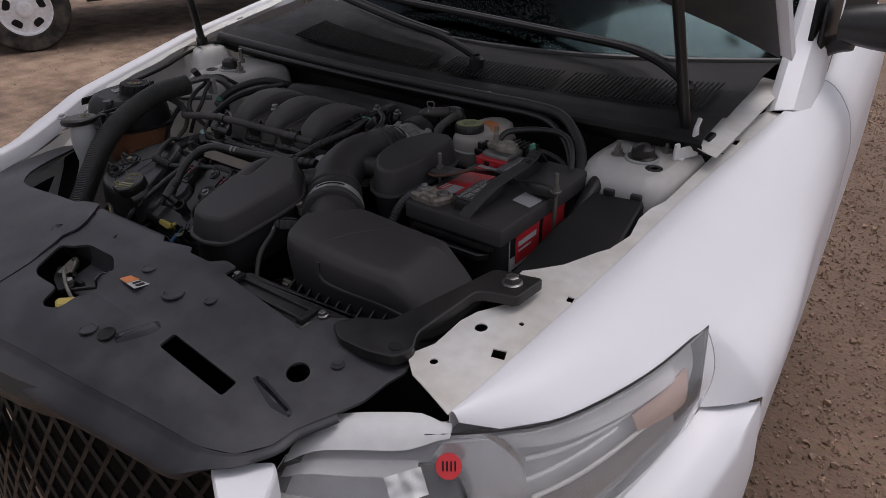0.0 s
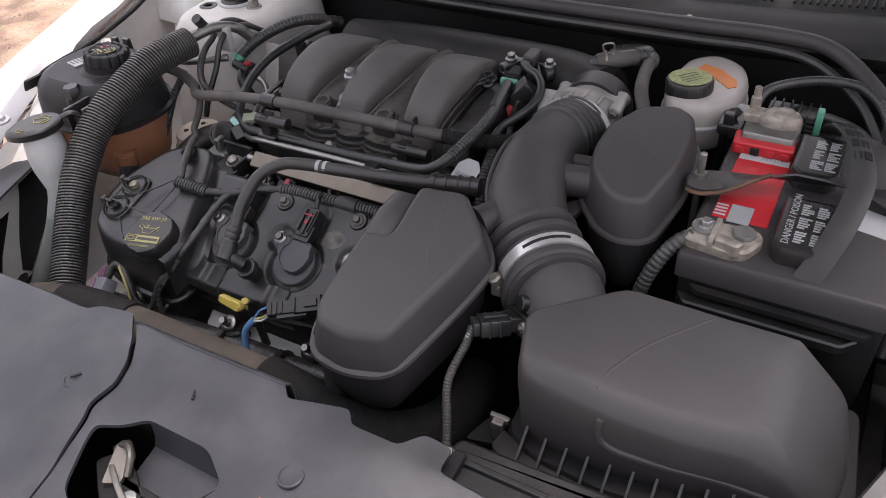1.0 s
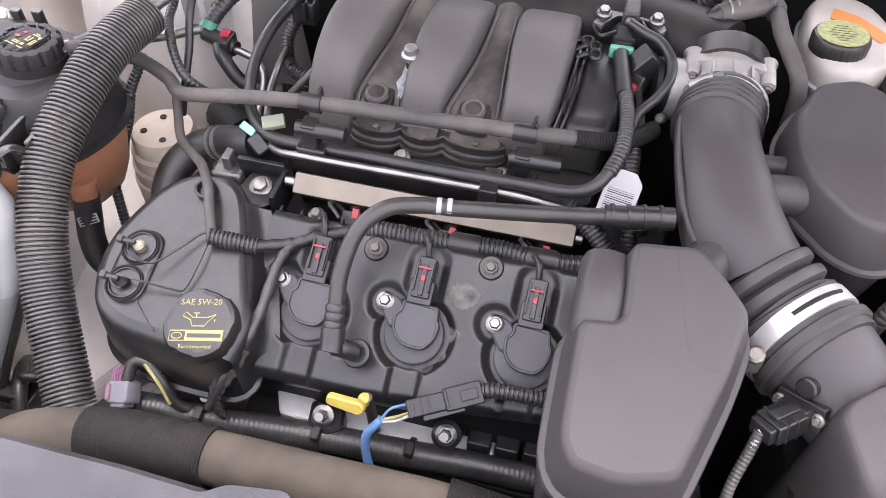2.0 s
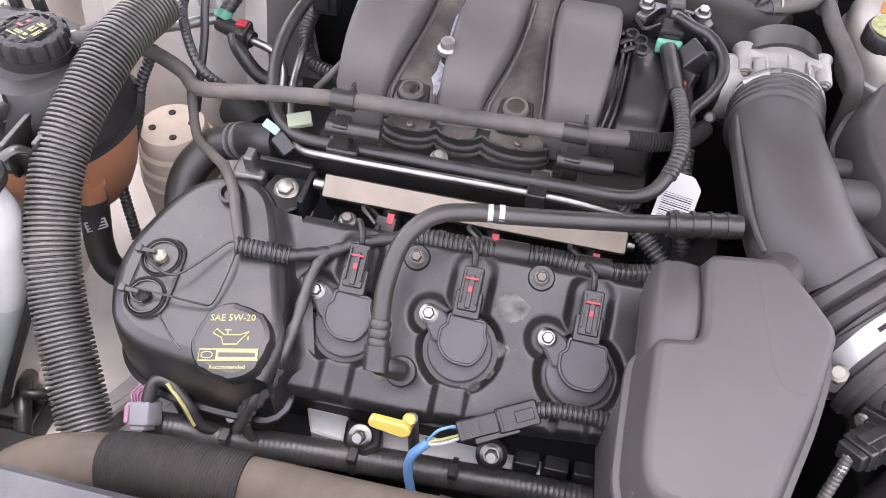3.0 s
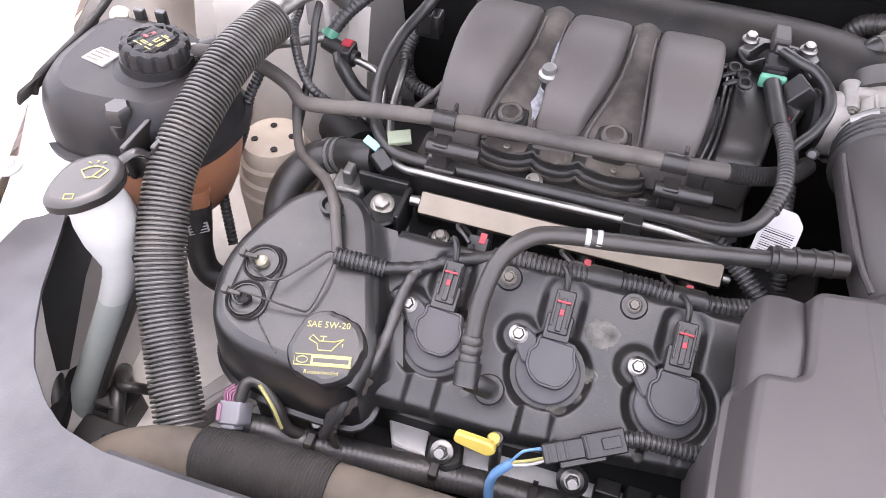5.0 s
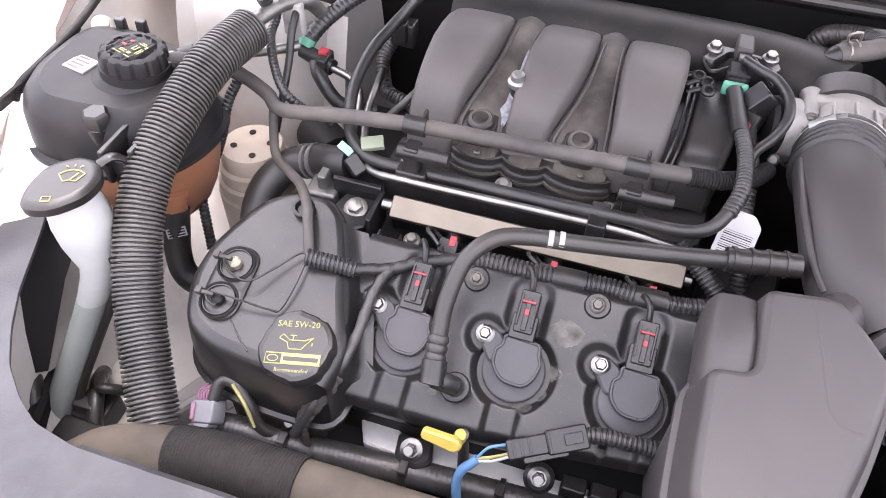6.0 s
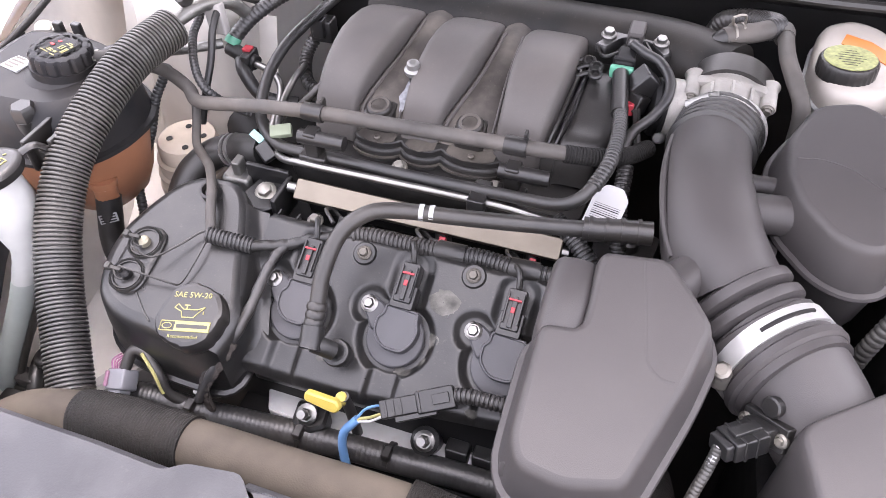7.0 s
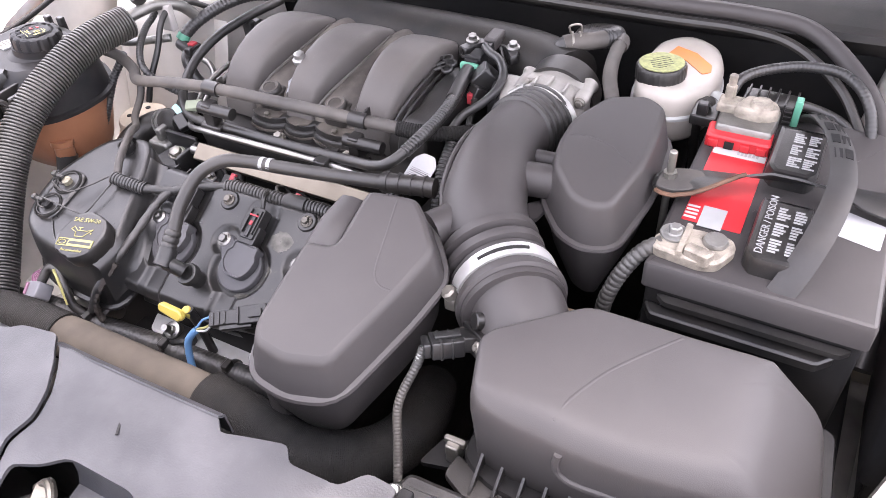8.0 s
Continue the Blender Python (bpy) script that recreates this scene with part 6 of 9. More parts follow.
for x, w in ((0.112, 0.012), (0.140, 0.012), (0.168, 0.012), (0.196, 0.012)):
    part("skirt_tab", soft_box(x - w, x + w, -0.076 + 0.03 * (x - 0.1), -0.060 + 0.03 * (x - 0.1), 0.735, 0.756, 0.003), BLACK, engine, "black skirt tab")
part("bolt_pad", slab([(-0.062, -0.070), (-0.026, -0.070), (-0.022, -0.092), (-0.036, -0.102), (-0.058, -0.096)], [(0.735, 0.0), (0.757, 0.0), (0.760, 0.003)], corner=0.005), VALVE, engine, "black bolt pad")


dip = thing("dipstick", (-0.012, -0.098, 0.75), "yellow dipstick loop handle", "dipstick")
part("dipstick_handle", slab([(-0.022, -0.006), (0.016, -0.008), (0.022, 0.0), (0.016, 0.008), (-0.022, 0.006)], [(-0.005, 0.002), (-0.003, 0.0), (0.003, 0.0), (0.005, 0.002)], Matrix.Translation((-0.010, -0.098, 0.824)) @ Matrix.Scale(0.88, 4) @ pose(0, 0, 0, 0, 4, -3) @ pose(0, 0, 0, 62, 0, 0), 0.006), YELLOW, dip, "yellow plastic handle")
part("dipstick_knob", lathe([(0.006, -0.008), (0.0065, 0.0), (0.005, 0.004), (0.002, 0.005)], along((0.004, -0.0885, 0.822), (0, -0.3, 1)), 14), YELLOW, dip)
part("dipstick_tube", tube([(0.006, -0.088, 0.825), (0.006, -0.082, 0.79), (0.006, -0.078, 0.74)], 0.0055, 10), RUBBER, dip)

# ---- intake manifold ----
manifold = thing("intake_manifold", (0.0, 0.30, 0.88), "black plastic intake manifold with three curved runners", "intake manifold")
part("manifold_base", slab([(-0.150, 0.195), (0.145, 0.195), (0.18, 0.235), (0.195, 0.30), (0.20, 0.40), (-0.16, 0.40)], [(0.86, 0.0), (0.905, 0.0), (0.915, 0.006), (0.917, 0.012)], corner=0.015), MANI, manifold)


RUNNERS = [
    ([(0.185, -0.147), (0.205, -0.147), (0.28, -0.148), (0.33, -0.147), (0.41, -0.146)], [(0.185, -0.096), (0.205, -0.094), (0.22, -0.091), (0.24, -0.086), (0.26, -0.0815), (0.283, -0.077), (0.31, -0.0745), (0.34, -0.0735), (0.41, -0.072)]),
    ([(0.185, -0.042), (0.205, -0.042), (0.24, -0.042), (0.28, -0.0415), (0.33, -0.040), (0.41, -0.040)], [(0.185, 0.002), (0.205, 0.0045), (0.22, 0.0095), (0.24, 0.0155), (0.265, 0.0215), (0.285, 0.024), (0.32, 0.0265), (0.36, 0.0275), (0.41, 0.028)]),
    ([(0.185, 0.065), (0.205, 0.065), (0.23, 0.064), (0.255, 0.0615), (0.29, 0.059), (0.33, 0.0575), (0.41, 0.057)], [(0.185, 0.116), (0.205, 0.1175), (0.22, 0.12), (0.253, 0.1225), (0.297, 0.126), (0.36, 0.128), (0.41, 0.129)]),
    ([(0.185, 0.130), (0.22, 0.134), (0.253, 0.137), (0.297, 0.139), (0.41, 0.14)], [(0.185, 0.170), (0.205, 0.178), (0.25, 0.186), (0.30, 0.186), (0.35, 0.178), (0.41, 0.165)]),
]
CREST = [(0.188, 0.893), (0.1905, 0.912), (0.1945, 0.927), (0.201, 0.940), (0.210, 0.951), (0.222, 0.961), (0.238, 0.970), (0.258, 0.977), (0.280, 0.981), (0.305, 0.981), (0.33, 0.977), (0.355, 0.968), (0.38, 0.955), (0.405, 0.936)]
PROFILE = [(0.0, -0.062), (0.004, -0.030), (0.012, -0.016), (0.028, -0.0082), (0.055, -0.0040), (0.10, -0.0016), (0.18, -0.0005), (0.34, 0.0), (0.5, 0.0002), (0.66, 0.0), (0.82, -0.0005), (0.90, -0.0016), (0.945, -0.0040), (0.972, -0.0082), (0.988, -0.016), (0.996, -0.030), (1.0, -0.062)]


def runner(k, drop=0.0):
    left, right = RUNNERS[k]
    rows = []
    for y, z in CREST:
        (x0,), (x1,) = sample(left, y), sample(right, y)
        x0, x1 = x0 - 0.0005, x1 + 0.0005
        rows.append([Vector((x0 + (x1 - x0) * t, y - h * 0.16, z + h - drop * ramp01(0.19, 0.24, y))) for t, h in PROFILE])
    return sheet([*zip(*rows)])


for k in range(3):
    part("runner", runner(k), RUNNER, manifold, "curved runner", angle=60)
for k, x in ((0, -0.068), (1, 0.037)):
    m = along((x, 0.203, 0.930), (0, -0.2, 1))
    gr = part("grommet", join(slab([(-0.018, -0.015), (0.018, -0.015), (0.018, 0.018), (-0.018, 0.018)], [(-0.016, 0.0), (0.0, 0.0), (0.0035, 0.0015), (0.005, 0.005)], m, 0.008), lathe([(0.0145, 0.003), (0.0145, 0.0075), (0.0135, 0.0105), (0.0115, 0.0118), (0.0085, 0.0118), (0.0068, 0.0095), (0.0065, 0.005), (0.002, 0.004)], m, 28)), RUBBER, manifold, "black rubber grommet")
    part("grommet_ring", lathe([(0.0118, 0.0114), (0.0118, 0.0122), (0.0088, 0.0122), (0.0088, 0.0114)], m, 24), HOSE, gr)
# valley panels between runners, each with a raised rim along the runner
for a, b in ((0, 1), (1, 2)):
    rows, rim_l, rim_r = [], [], []
    for y, z in ((0.193, 0.905), (0.198, 0.918), (0.206, 0.929), (0.225, 0.938), (0.25, 0.945), (0.28, 0.951), (0.31, 0.955), (0.35, 0.957), (0.40, 0.952)):
        (x0,), (x1,) = sample(RUNNERS[a][1], y), sample(RUNNERS[b][0], y)
        rows.append([Vector((x0 + (x1 - x0) * t, y, z + 0.005 * math.sin(t * math.pi))) for t in frange(0, 1, 8)])
        rim_l.append(Vector((x0 + 0.0055, y, z + 0.003)))
        rim_r.append(Vector((x1 - 0.0035, y, z + 0.002)))
    vp = part("valley_panel", sheet(rows, 0.003), VALLEY, manifold, "dusty brown-grey panel between two runners", angle=60)
    part("panel_rim", tube_into(bmesh.new(), rim_l[1:-1], 0.0022, 6), RUNNER, vp)
    part("panel_rim", tube_into(bmesh.new(), rim_r[1:-1], 0.0014, 6), RUNNER, vp)
part("manifold_stud", join(lathe([(0.007, -0.03), (0.007, 0.0)], along((-0.041, 0.243, 0.962), (0, -0.1, 1)), 12)), BLACK, manifold)
part("stud_cap", lathe([(0.0095, -0.004), (0.0105, 0.0), (0.0105, 0.002), (0.0075, 0.004), (0.007, 0.010), (0.004, 0.011)], along((-0.041, 0.241, 0.965), (0, -0.1, 1)), 12), ZINC, manifold, "pale zinc nut")
part("leak_residue", sheet([[Vector((-0.045 + dx + 0.003 * noise.noise((y * 90, dx * 50, 1.0)), y, z)) for dx in (-w, 0.0, w)] for y, z, w in ((0.207, 0.9325, 0.0015), (0.214, 0.937, 0.003), (0.222, 0.941, 0.0065), (0.230, 0.945, 0.0055), (0.240, 0.9478, 0.002), (0.262, 0.9528, 0.0012), (0.285, 0.957, 0.0015), (0.31, 0.9598, 0.0012))], 0.0008), RESIDUE, manifold, "pale dried leak streak")
part("plenum", tube([(-0.155, 0.405, 0.925), (-0.05, 0.412, 0.93), (0.10, 0.412, 0.932), (0.22, 0.40, 0.935), (0.288, 0.365, 0.938)], 0.047, 24, 6, 0.85), PLENUM, manifold, "black plenum tube")
part("end_panel", runner(3, 0.030), MANI, manifold, "dark blank end of the manifold", angle=60)
for d in (0.0, 0.006):
    part("end_rib", tube([(0.121 + d, 0.200, 0.925 - d), (0.126 + d, 0.22, 0.942 - d), (0.129 + d, 0.25, 0.952 - d), (0.132 + d, 0.30, 0.957 - d), (0.134 + d, 0.34, 0.953 - d)], 0.002, 6), BLACK, manifold)
for x, y in ((0.1375, 0.321), (0.147, 0.312), (0.149, 0.297)):
    part("hook_eye", join(lathe([(0.0075, 0), (0.0078, 0.003), (0.0065, 0.0045), (0.0045, 0.0045), (0.0038, 0.001)], along((x, y, 0.960), (0, -0.2, 1)), 18), tube([(x - 0.004, y + 0.002, 0.961), (x - 0.012, y + 0.001, 0.960), (x - 0.020, y - 0.002, 0.956)], 0.0028, 8)), BLACK, manifold, "moulded black eyelet")
# scalloped lower intake flange
LOBES = [(-0.094, -0.038), (-0.038, 0.009), (0.009, 0.077)]


def scallop(d):
    """Plan of the three joined ports: straight at the back, three bows to the front, widened by d."""
    front = []
    for x0, x1 in LOBES:
        c, w = (x0 + x1) / 2, (x1 - x0) / 2
        front += [(c + w * t, 0.1800 - d - 0.0105 * (1 - t * t) ** 0.7) for t in frange(-1, 1, 11)[:-1]]
    return [(LOBES[0][0] - d, 0.190)] + front + [(LOBES[-1][1], 0.1800 - d), (LOBES[-1][1] + d, 0.190), (LOBES[-1][1] + d, 0.215), (LOBES[0][0] - d, 0.215)]


flange = part("port_flange", slab(scallop(0.0), [(0.872, 0.0), (0.8985, 0.0), (0.9015, 0.0012), (0.9025, 0.003)], corner=0.0015, n=2), MANI, manifold, "scalloped black port flange")
part("port_gasket_lip", slab(scallop(0.0022), [(0.8925, 0.0), (0.8935, -0.0006), (0.8955, 0.0)], corner=0.0015, n=2), VALLEY, flange, "dusty gasket edge")
part("port_foot", slab(scallop(0.0036), [(0.866, 0.0), (0.884, 0.0), (0.8855, 0.0012)], corner=0.0015, n=2), BLACK, flange)
part("port_step", slab(scallop(-0.0055), [(0.900, 0.0), (0.9085, 0.0), (0.9100, 0.0015)], corner=0.0015, n=2), MANI, flange, "raised step of the flange")
for n, (x0, x1) in enumerate(LOBES):
    c, w = (x0 + x1) / 2, (x1 - x0) / 2
    bed = [[Vector((c + (w - 0.007) * u, 0.1805 + 0.022 * v - 0.007 * (1 - u * u) * (1 - v), 0.9112 + 0.0016 * noise.noise((u * 3.1 + n, v * 2.7, 0.4)))) for v in frange(0, 1, 6)] for u in frange(-1, 1, 12)]
    part("flange_pocket", sheet(bed, 0.001), VALLEY, flange, "dirt-caked pocket")
    if n != 1:
        part("pocket_bolt", lathe([(0.004, 0), (0.004, 0.003), (0.0025, 0.004)], Matrix.Translation((c + 0.002, 0.180, 0.911)), 10), DARKBOLT, flange)
part("lower_intake", slab([(-0.16, 0.142), (0.175, 0.142), (0.18, 0.21), (-0.16, 0.21)], [(0.80, 0.01), (0.876, 0.0), (0.888, 0.003)], corner=0.01), MANI, manifold)
for x in (-0.1306, -0.028, 0.0795):
    part("intake_bolt", hex_bolt((x, 0.154, 0.900), (0, -0.3, 1), 0.006, 0.006, 1.5), DULL, manifold, "flanged bolt")

# map sensor and its lead on the plenum
sensor = thing("manifold_sensor", (0.178, 0.372, 0.965), "black manifold pressure sensor with two bolts", "sensor")
part("sensor_base", slab([(0.136, 0.352), (0.150, 0.346), (0.166, 0.372), (0.196, 0.370), (0.214, 0.346), (0.222, 0.356), (0.214, 0.380), (0.190, 0.392), (0.155, 0.388)], [(0.955, 0), (0.963, 0), (0.9655, 0.002)], corner=0.005), BLACK, sensor)
part("bracket_web", tube([(0.140, 0.350, 0.963), (0.150, 0.340, 0.958), (0.166, 0.346, 0.962)], 0.0022, 6), BLACK, sensor)
part("bracket_web", tube([(0.192, 0.366, 0.966), (0.205, 0.346, 0.962), (0.214, 0.338, 0.955)], 0.0022, 6), BLACK, sensor)
part("sensor_head", soft_box(0.170, 0.188, 0.360, 0.392, 0.962, 0.979, 0.004), BOXBLACK, sensor, "dusty grey sensor body")
part("sensor_socket", soft_box(0.173, 0.1855, 0.346, 0.362, 0.960, 0.975, 0.003), BLACK, sensor)
part("sensor_pin", soft_box(0.1765, 0.182, 0.3445, 0.350, 0.966, 0.973, 0.001), BLACK, sensor)
part("sensor_lock", soft_box(0.174, 0.1795, 0.337, 0.344, 0.966, 0.971, 0.001), REDCLIP, sensor, "faded red lock")
for x in (0.149, 0.208):
    part("sensor_bolt", hex_bolt((x, 0.371, 0.967), (0, -0.1, 1), 0.006, 0.007, 1.5), STEEL, sensor)

# ---- fuel rail ----
rail_t = thing("fuel_rail", (0.02, 0.11, 0.87), "satin metal fuel rail with injectors", "fuel rail")
part("rail_bar", soft_box(-0.132, 0.165, -0.012, 0.012, -0.008, 0.008, 0.003, m=Matrix.Translation((0, 0.108, 0.879)) @ pose(0, 0, 0, 38, 0, 0)), RAIL, rail_t, "satin metal rail")
part("rail_end", tube_into(bmesh.new(), [Vector((-0.142, 0.108, 0.880)), Vector((-0.128, 0.108, 0.880))], 0.006, 12), STEEL, rail_t)
part("rail_end", tube_into(bmesh.new(), [Vector((0.160, 0.108, 0.877)), Vector((0.172, 0.108, 0.877))], 0.006, 12), STEEL, rail_t)
part("steel_line", tube([(-0.215, 0.300, 0.90), (-0.205, 0.250, 0.91), (-0.198, 0.205, 0.905), (-0.185, 0.165, 0.893), (-0.165, 0.136, 0.894), (-0.12, 0.125, 0.903), (-0.02, 0.119, 0.910), (0.073, 0.117, 0.913), (0.13, 0.115, 0.912), (0.175, 0.118, 0.90)], 0.0042, 12), STEEL, rail_t, "bright steel fuel line")
part("line_clip", join(soft_box(0.064, 0.082, 0.105, 0.140, 0.906, 0.922, 0.002), soft_box(0.066, 0.080, 0.106, 0.112, 0.898, 0.91, 0.002)), BLACK, rail_t)
for x in (-0.064, 0.039, 0.135):
    inj = part("injector", tube_into(bmesh.new(), [Vector((x, 0.108, 0.872)), Vector((x + 0.004, 0.088, 0.842))], 0.009, 12), BLACK, rail_t, "fuel injector with a red clip")
    part("injector_plug", soft_box(-0.010, 0.010, -0.010, 0.010, -0.010, 0.008, 0.002, m=along((x, 0.086, 0.861), (0, -0.6, 0.8))), BLACK, inj)
    part("red_clip", soft_box(-0.0035, 0.0035, -0.0055, 0.0055, -0.003, 0.003, 0.001, m=along((x + 0.004, 0.089, 0.870), (0, -0.5, 0.8))), REDCLIP, inj, "red locking clip")
    part("injector_wire", tube([(x - 0.008, 0.092, 0.866), (x - 0.020, 0.096, 0.874), (x - 0.022, 0.086, 0.882), (x - 0.012, 0.074, 0.886), (x - 0.004, 0.066, 0.886)], 0.0022, 6), BLACK, inj)
for x in (-0.104, -0.01, 0.085, 0.165):
    part("rail_bolt", hex_bolt((x, 0.088, 0.858), (0, -0.2, 1), 0.006, 0.006, 1.5), DIMBOLT, rail_t)

# ---- hoses ----
big_hose = thing("corrugated_hose", (-0.27, -0.15, 0.76), "thick black corrugated plastic hose arching over the bay", "hose")
part("ribbed_tube", corrugated([(-0.336, 0.224, 0.976), (-0.347, 0.155, 0.972), (-0.354, 0.085, 0.950), (-0.356, 0.03, 0.922), (-0.346, -0.022, 0.885), (-0.327, -0.068, 0.846), (-0.300, -0.113, 0.811), (-0.276, -0.150, 0.785)], 0.0238, 0.0045, 0.19, 26), BIGCORR, big_hose)
part("steel_pipe", tube([(-0.340, 0.205, 0.978), (-0.328, 0.238, 0.984), (-0.315, 0.268, 0.986), (-0.30, 0.295, 0.975), (-0.295, 0.32, 0.945)], 0.0085, 12), CAST, big_hose, "bare aluminium pipe")
part("valve_cap", tube_into(bmesh.new(), [Vector((-0.330, 0.256, 0.988)), Vector((-0.328, 0.242, 1.008))], 0.008, 12), RUBBER, big_hose, "black service valve cap")

heater = thing("heater_hose", (0.0, 0.16, 0.93), "grey-brown rubber heater hose along the manifold", "hose")
part("rubber_hose", tube([(-0.405, 0.150, 0.966), (-0.382, 0.160, 0.966), (-0.345, 0.190, 0.940), (-0.305, 0.182, 0.928), (-0.283, 0.165, 0.925), (-0.25, 0.157, 0.933), (-0.20, 0.155, 0.943), (-0.113, 0.154, 0.953), (0.0, 0.157, 0.955), (0.10, 0.167, 0.951), (0.15, 0.175, 0.947)], 0.0078, 14), HOSE, heater)
part("braided_sleeve", corrugated([(0.145, 0.174, 0.947), (0.175, 0.183, 0.943), (0.205, 0.205, 0.935), (0.222, 0.235, 0.925)], 0.0095, 0.003, 0.06, 12), BRAID, heater, "braided black sleeve")
part("hose_clamp", tube_into(bmesh.new(), [Vector((-0.398, 0.153, 0.966)), Vector((-0.391, 0.157, 0.966))], 0.0095, 16), DULL, heater)
for x, y, z, sg in ((-0.122, 0.1535, 0.9525, 1), (0.097, 0.1665, 0.951, 1)):
    rows = []
    for a in frange(-40, 250, 14):
        ca, sa2 = math.cos(radians(a)), math.sin(radians(a))
        rows.append([Vector((x + dx, y + 0.0098 * ca, z + 0.0098 * sa2)) for dx in (-0.0115, -0.010, 0.010, 0.0115)])
    cl = part("hose_clip", sheet(rows, 0.0022), BLACK, heater, "black hose clip")
    part("clip_ear", soft_box(x + 0.006, x + 0.0095, y + 0.004, y + 0.013, z + 0.002, z + 0.013, 0.001), BLACK, cl)
    part("clip_bar", tube_into(bmesh.new(), [Vector((x - 0.012, y - 0.018, z - 0.020)), Vector((x + 0.040, y - 0.016, z - 0.021))], 0.0082, 16), BLACK, cl, "smooth black clip barrel")
    part("clip_foot", join(soft_box(x - 0.006, x + 0.010, y - 0.024, y - 0.006, z - 0.046, z - 0.012, 0.003), soft_box(x - 0.014, x + 0.018, y - 0.026, y - 0.010, z - 0.050, z - 0.042, 0.003)), BLACK, cl)
drop_hose = thing("bypass_hose", (-0.25, 0.10, 0.87), "thin grey rubber hose over the timing cover", "hose")
part("rubber_hose", tube([(-0.300, 0.186, 0.915), (-0.296, 0.17, 0.89), (-0.278, 0.138, 0.882), (-0.248, 0.112, 0.887), (-0.222, 0.085, 0.903), (-0.200, 0.055, 0.908), (-0.188, 0.03, 0.902), (-0.180, 0.012, 0.890)], 0.0052, 12), HOSE, drop_hose)

pcv = thing("breather_hose", (0.0, 0.0, 0.87), "black breather hose with an elbow and a paint mark", "hose")
part("rubber_hose", tube([(-0.031, -0.058, 0.880), (-0.033, -0.041, 0.892), (-0.034, -0.018, 0.915), (-0.027, 0.012, 0.938), (-0.008, 0.036, 0.947), (0.02, 0.049, 0.946), (0.06, 0.056, 0.945), (0.13, 0.067, 0.946), (0.20, 0.078, 0.949), (0.215, 0.081, 0.95)], 0.0078, 16), RUBBER, pcv)
fitting = part("end_fitting", tube([(0.185, 0.076, 0.949), (0.20, 0.078, 0.949), (0.215, 0.081, 0.950), (0.245, 0.086, 0.951)], 0.0108, 16), BLACK, pcv)
for k in range(4):
    part("fitting_ring", tube_into(bmesh.new(), [Vector((0.190 + 0.014 * k, 0.0768 + 0.0024 * k, 0.9492 + 0.0005 * k)), Vector((0.193 + 0.014 * k, 0.0773 + 0.0024 * k, 0.9493 + 0.0005 * k))], 0.0120, 18), BLACK, fitting)
part("elbow_cuff", ribs((-0.031, -0.0585, 0.8795), (-0.0332, -0.040, 0.8935), 0.0084, 3, 0.0012), RUBBER, pcv)
part("elbow", tube([(-0.0312, -0.057, 0.8800), (-0.0300, -0.064, 0.8750), (-0.0290, -0.0695, 0.8712), (-0.0285, -0.0735, 0.8690), (-0.0284, -0.0752, 0.8680)], lambda i, n: (0.0112, 0.0114, 0.0114, 0.0112, 0.0104, 0.0085, 0.005)[max(0, i - (n - 7))], 18), BLACK, pcv, "black plastic elbow")
part("elbow_stub", tube_into(bmesh.new(), [BANK @ Vector((-0.011, -0.0515, 0.004)), BANK @ Vector((-0.011, -0.0515, 0.034))], 0.0105, 18), RUBBER, pcv)
part("elbow_link", tube([(-0.0285, -0.0685, 0.8700), (-0.020, -0.067, 0.8660), (-0.011, -0.0635, 0.858)], 0.0088, 14), RUBBER, pcv)
part("elbow_seat", lathe([(0.0135, -0.006), (0.0138, 0.0), (0.0125, 0.003), (0.009, 0.004)], BANK @ pose(-0.011, -0.0515, 0.030), 20), RUBBER, pcv)
part("paint_mark", join(*[tube_into(bmesh.new(), [Vector((x, 0.0525 + (x - 0.035) * 0.16, 0.9456)), Vector((x + 0.0045, 0.0532 + (x - 0.035) * 0.16, 0.9455))], 0.0081, 16) for x in (0.036, 0.0455)]), PALE, pcv, "worn white paint mark")

upper = thing("radiator_hose", (-0.05, -0.17, 0.75), "dusty brown radiator hose with a black braided sleeve", "hose")
RH = [(-0.36, -0.213, 0.730), (-0.325, -0.197, 0.770), (-0.28, -0.182, 0.791), (-0.20, -0.172, 0.802), (-0.10, -0.171, 0.809), (0.0, -0.170, 0.810), (0.09, -0.168, 0.809), (0.16, -0.170, 0.803)]
part("rubber_hose", tube(RH, 0.0245, 20), BROWNHOSE, upper)
line = [p for p in resample(spline(RH, 10), 0.0015) if -0.237 < p.x < -0.112]
part("braided_sleeve", tube_into(bmesh.new(), line, lambda i, n: 0.0265 + (0.0006 if i % 2 else 0), 24), BRAID, upper, "black braided sleeve")
part("ribbed_end", corrugated([(0.098, -0.168, 0.809), (0.15, -0.170, 0.803), (0.22, -0.170, 0.790), (0.268, -0.145, 0.778), (0.292, -0.10, 0.765), (0.290, -0.05, 0.75), (0.27, 0.0, 0.72)], 0.0300, 0.0036, 0.006, 28), BRAID, upper, "black ribbed hose end")
part("print_marks", join(*[soft_box(-0.004, 0.004, -0.0012, 0.0012, 0.0, 0.0006, 0.0002, m=along((-0.325 + 0.009 * k, -0.206 + 0.0035 * k, 0.7845 + 0.005 * k), (-0.3, -0.2, 1), 30)) for k in range(4)]), PALE, upper)

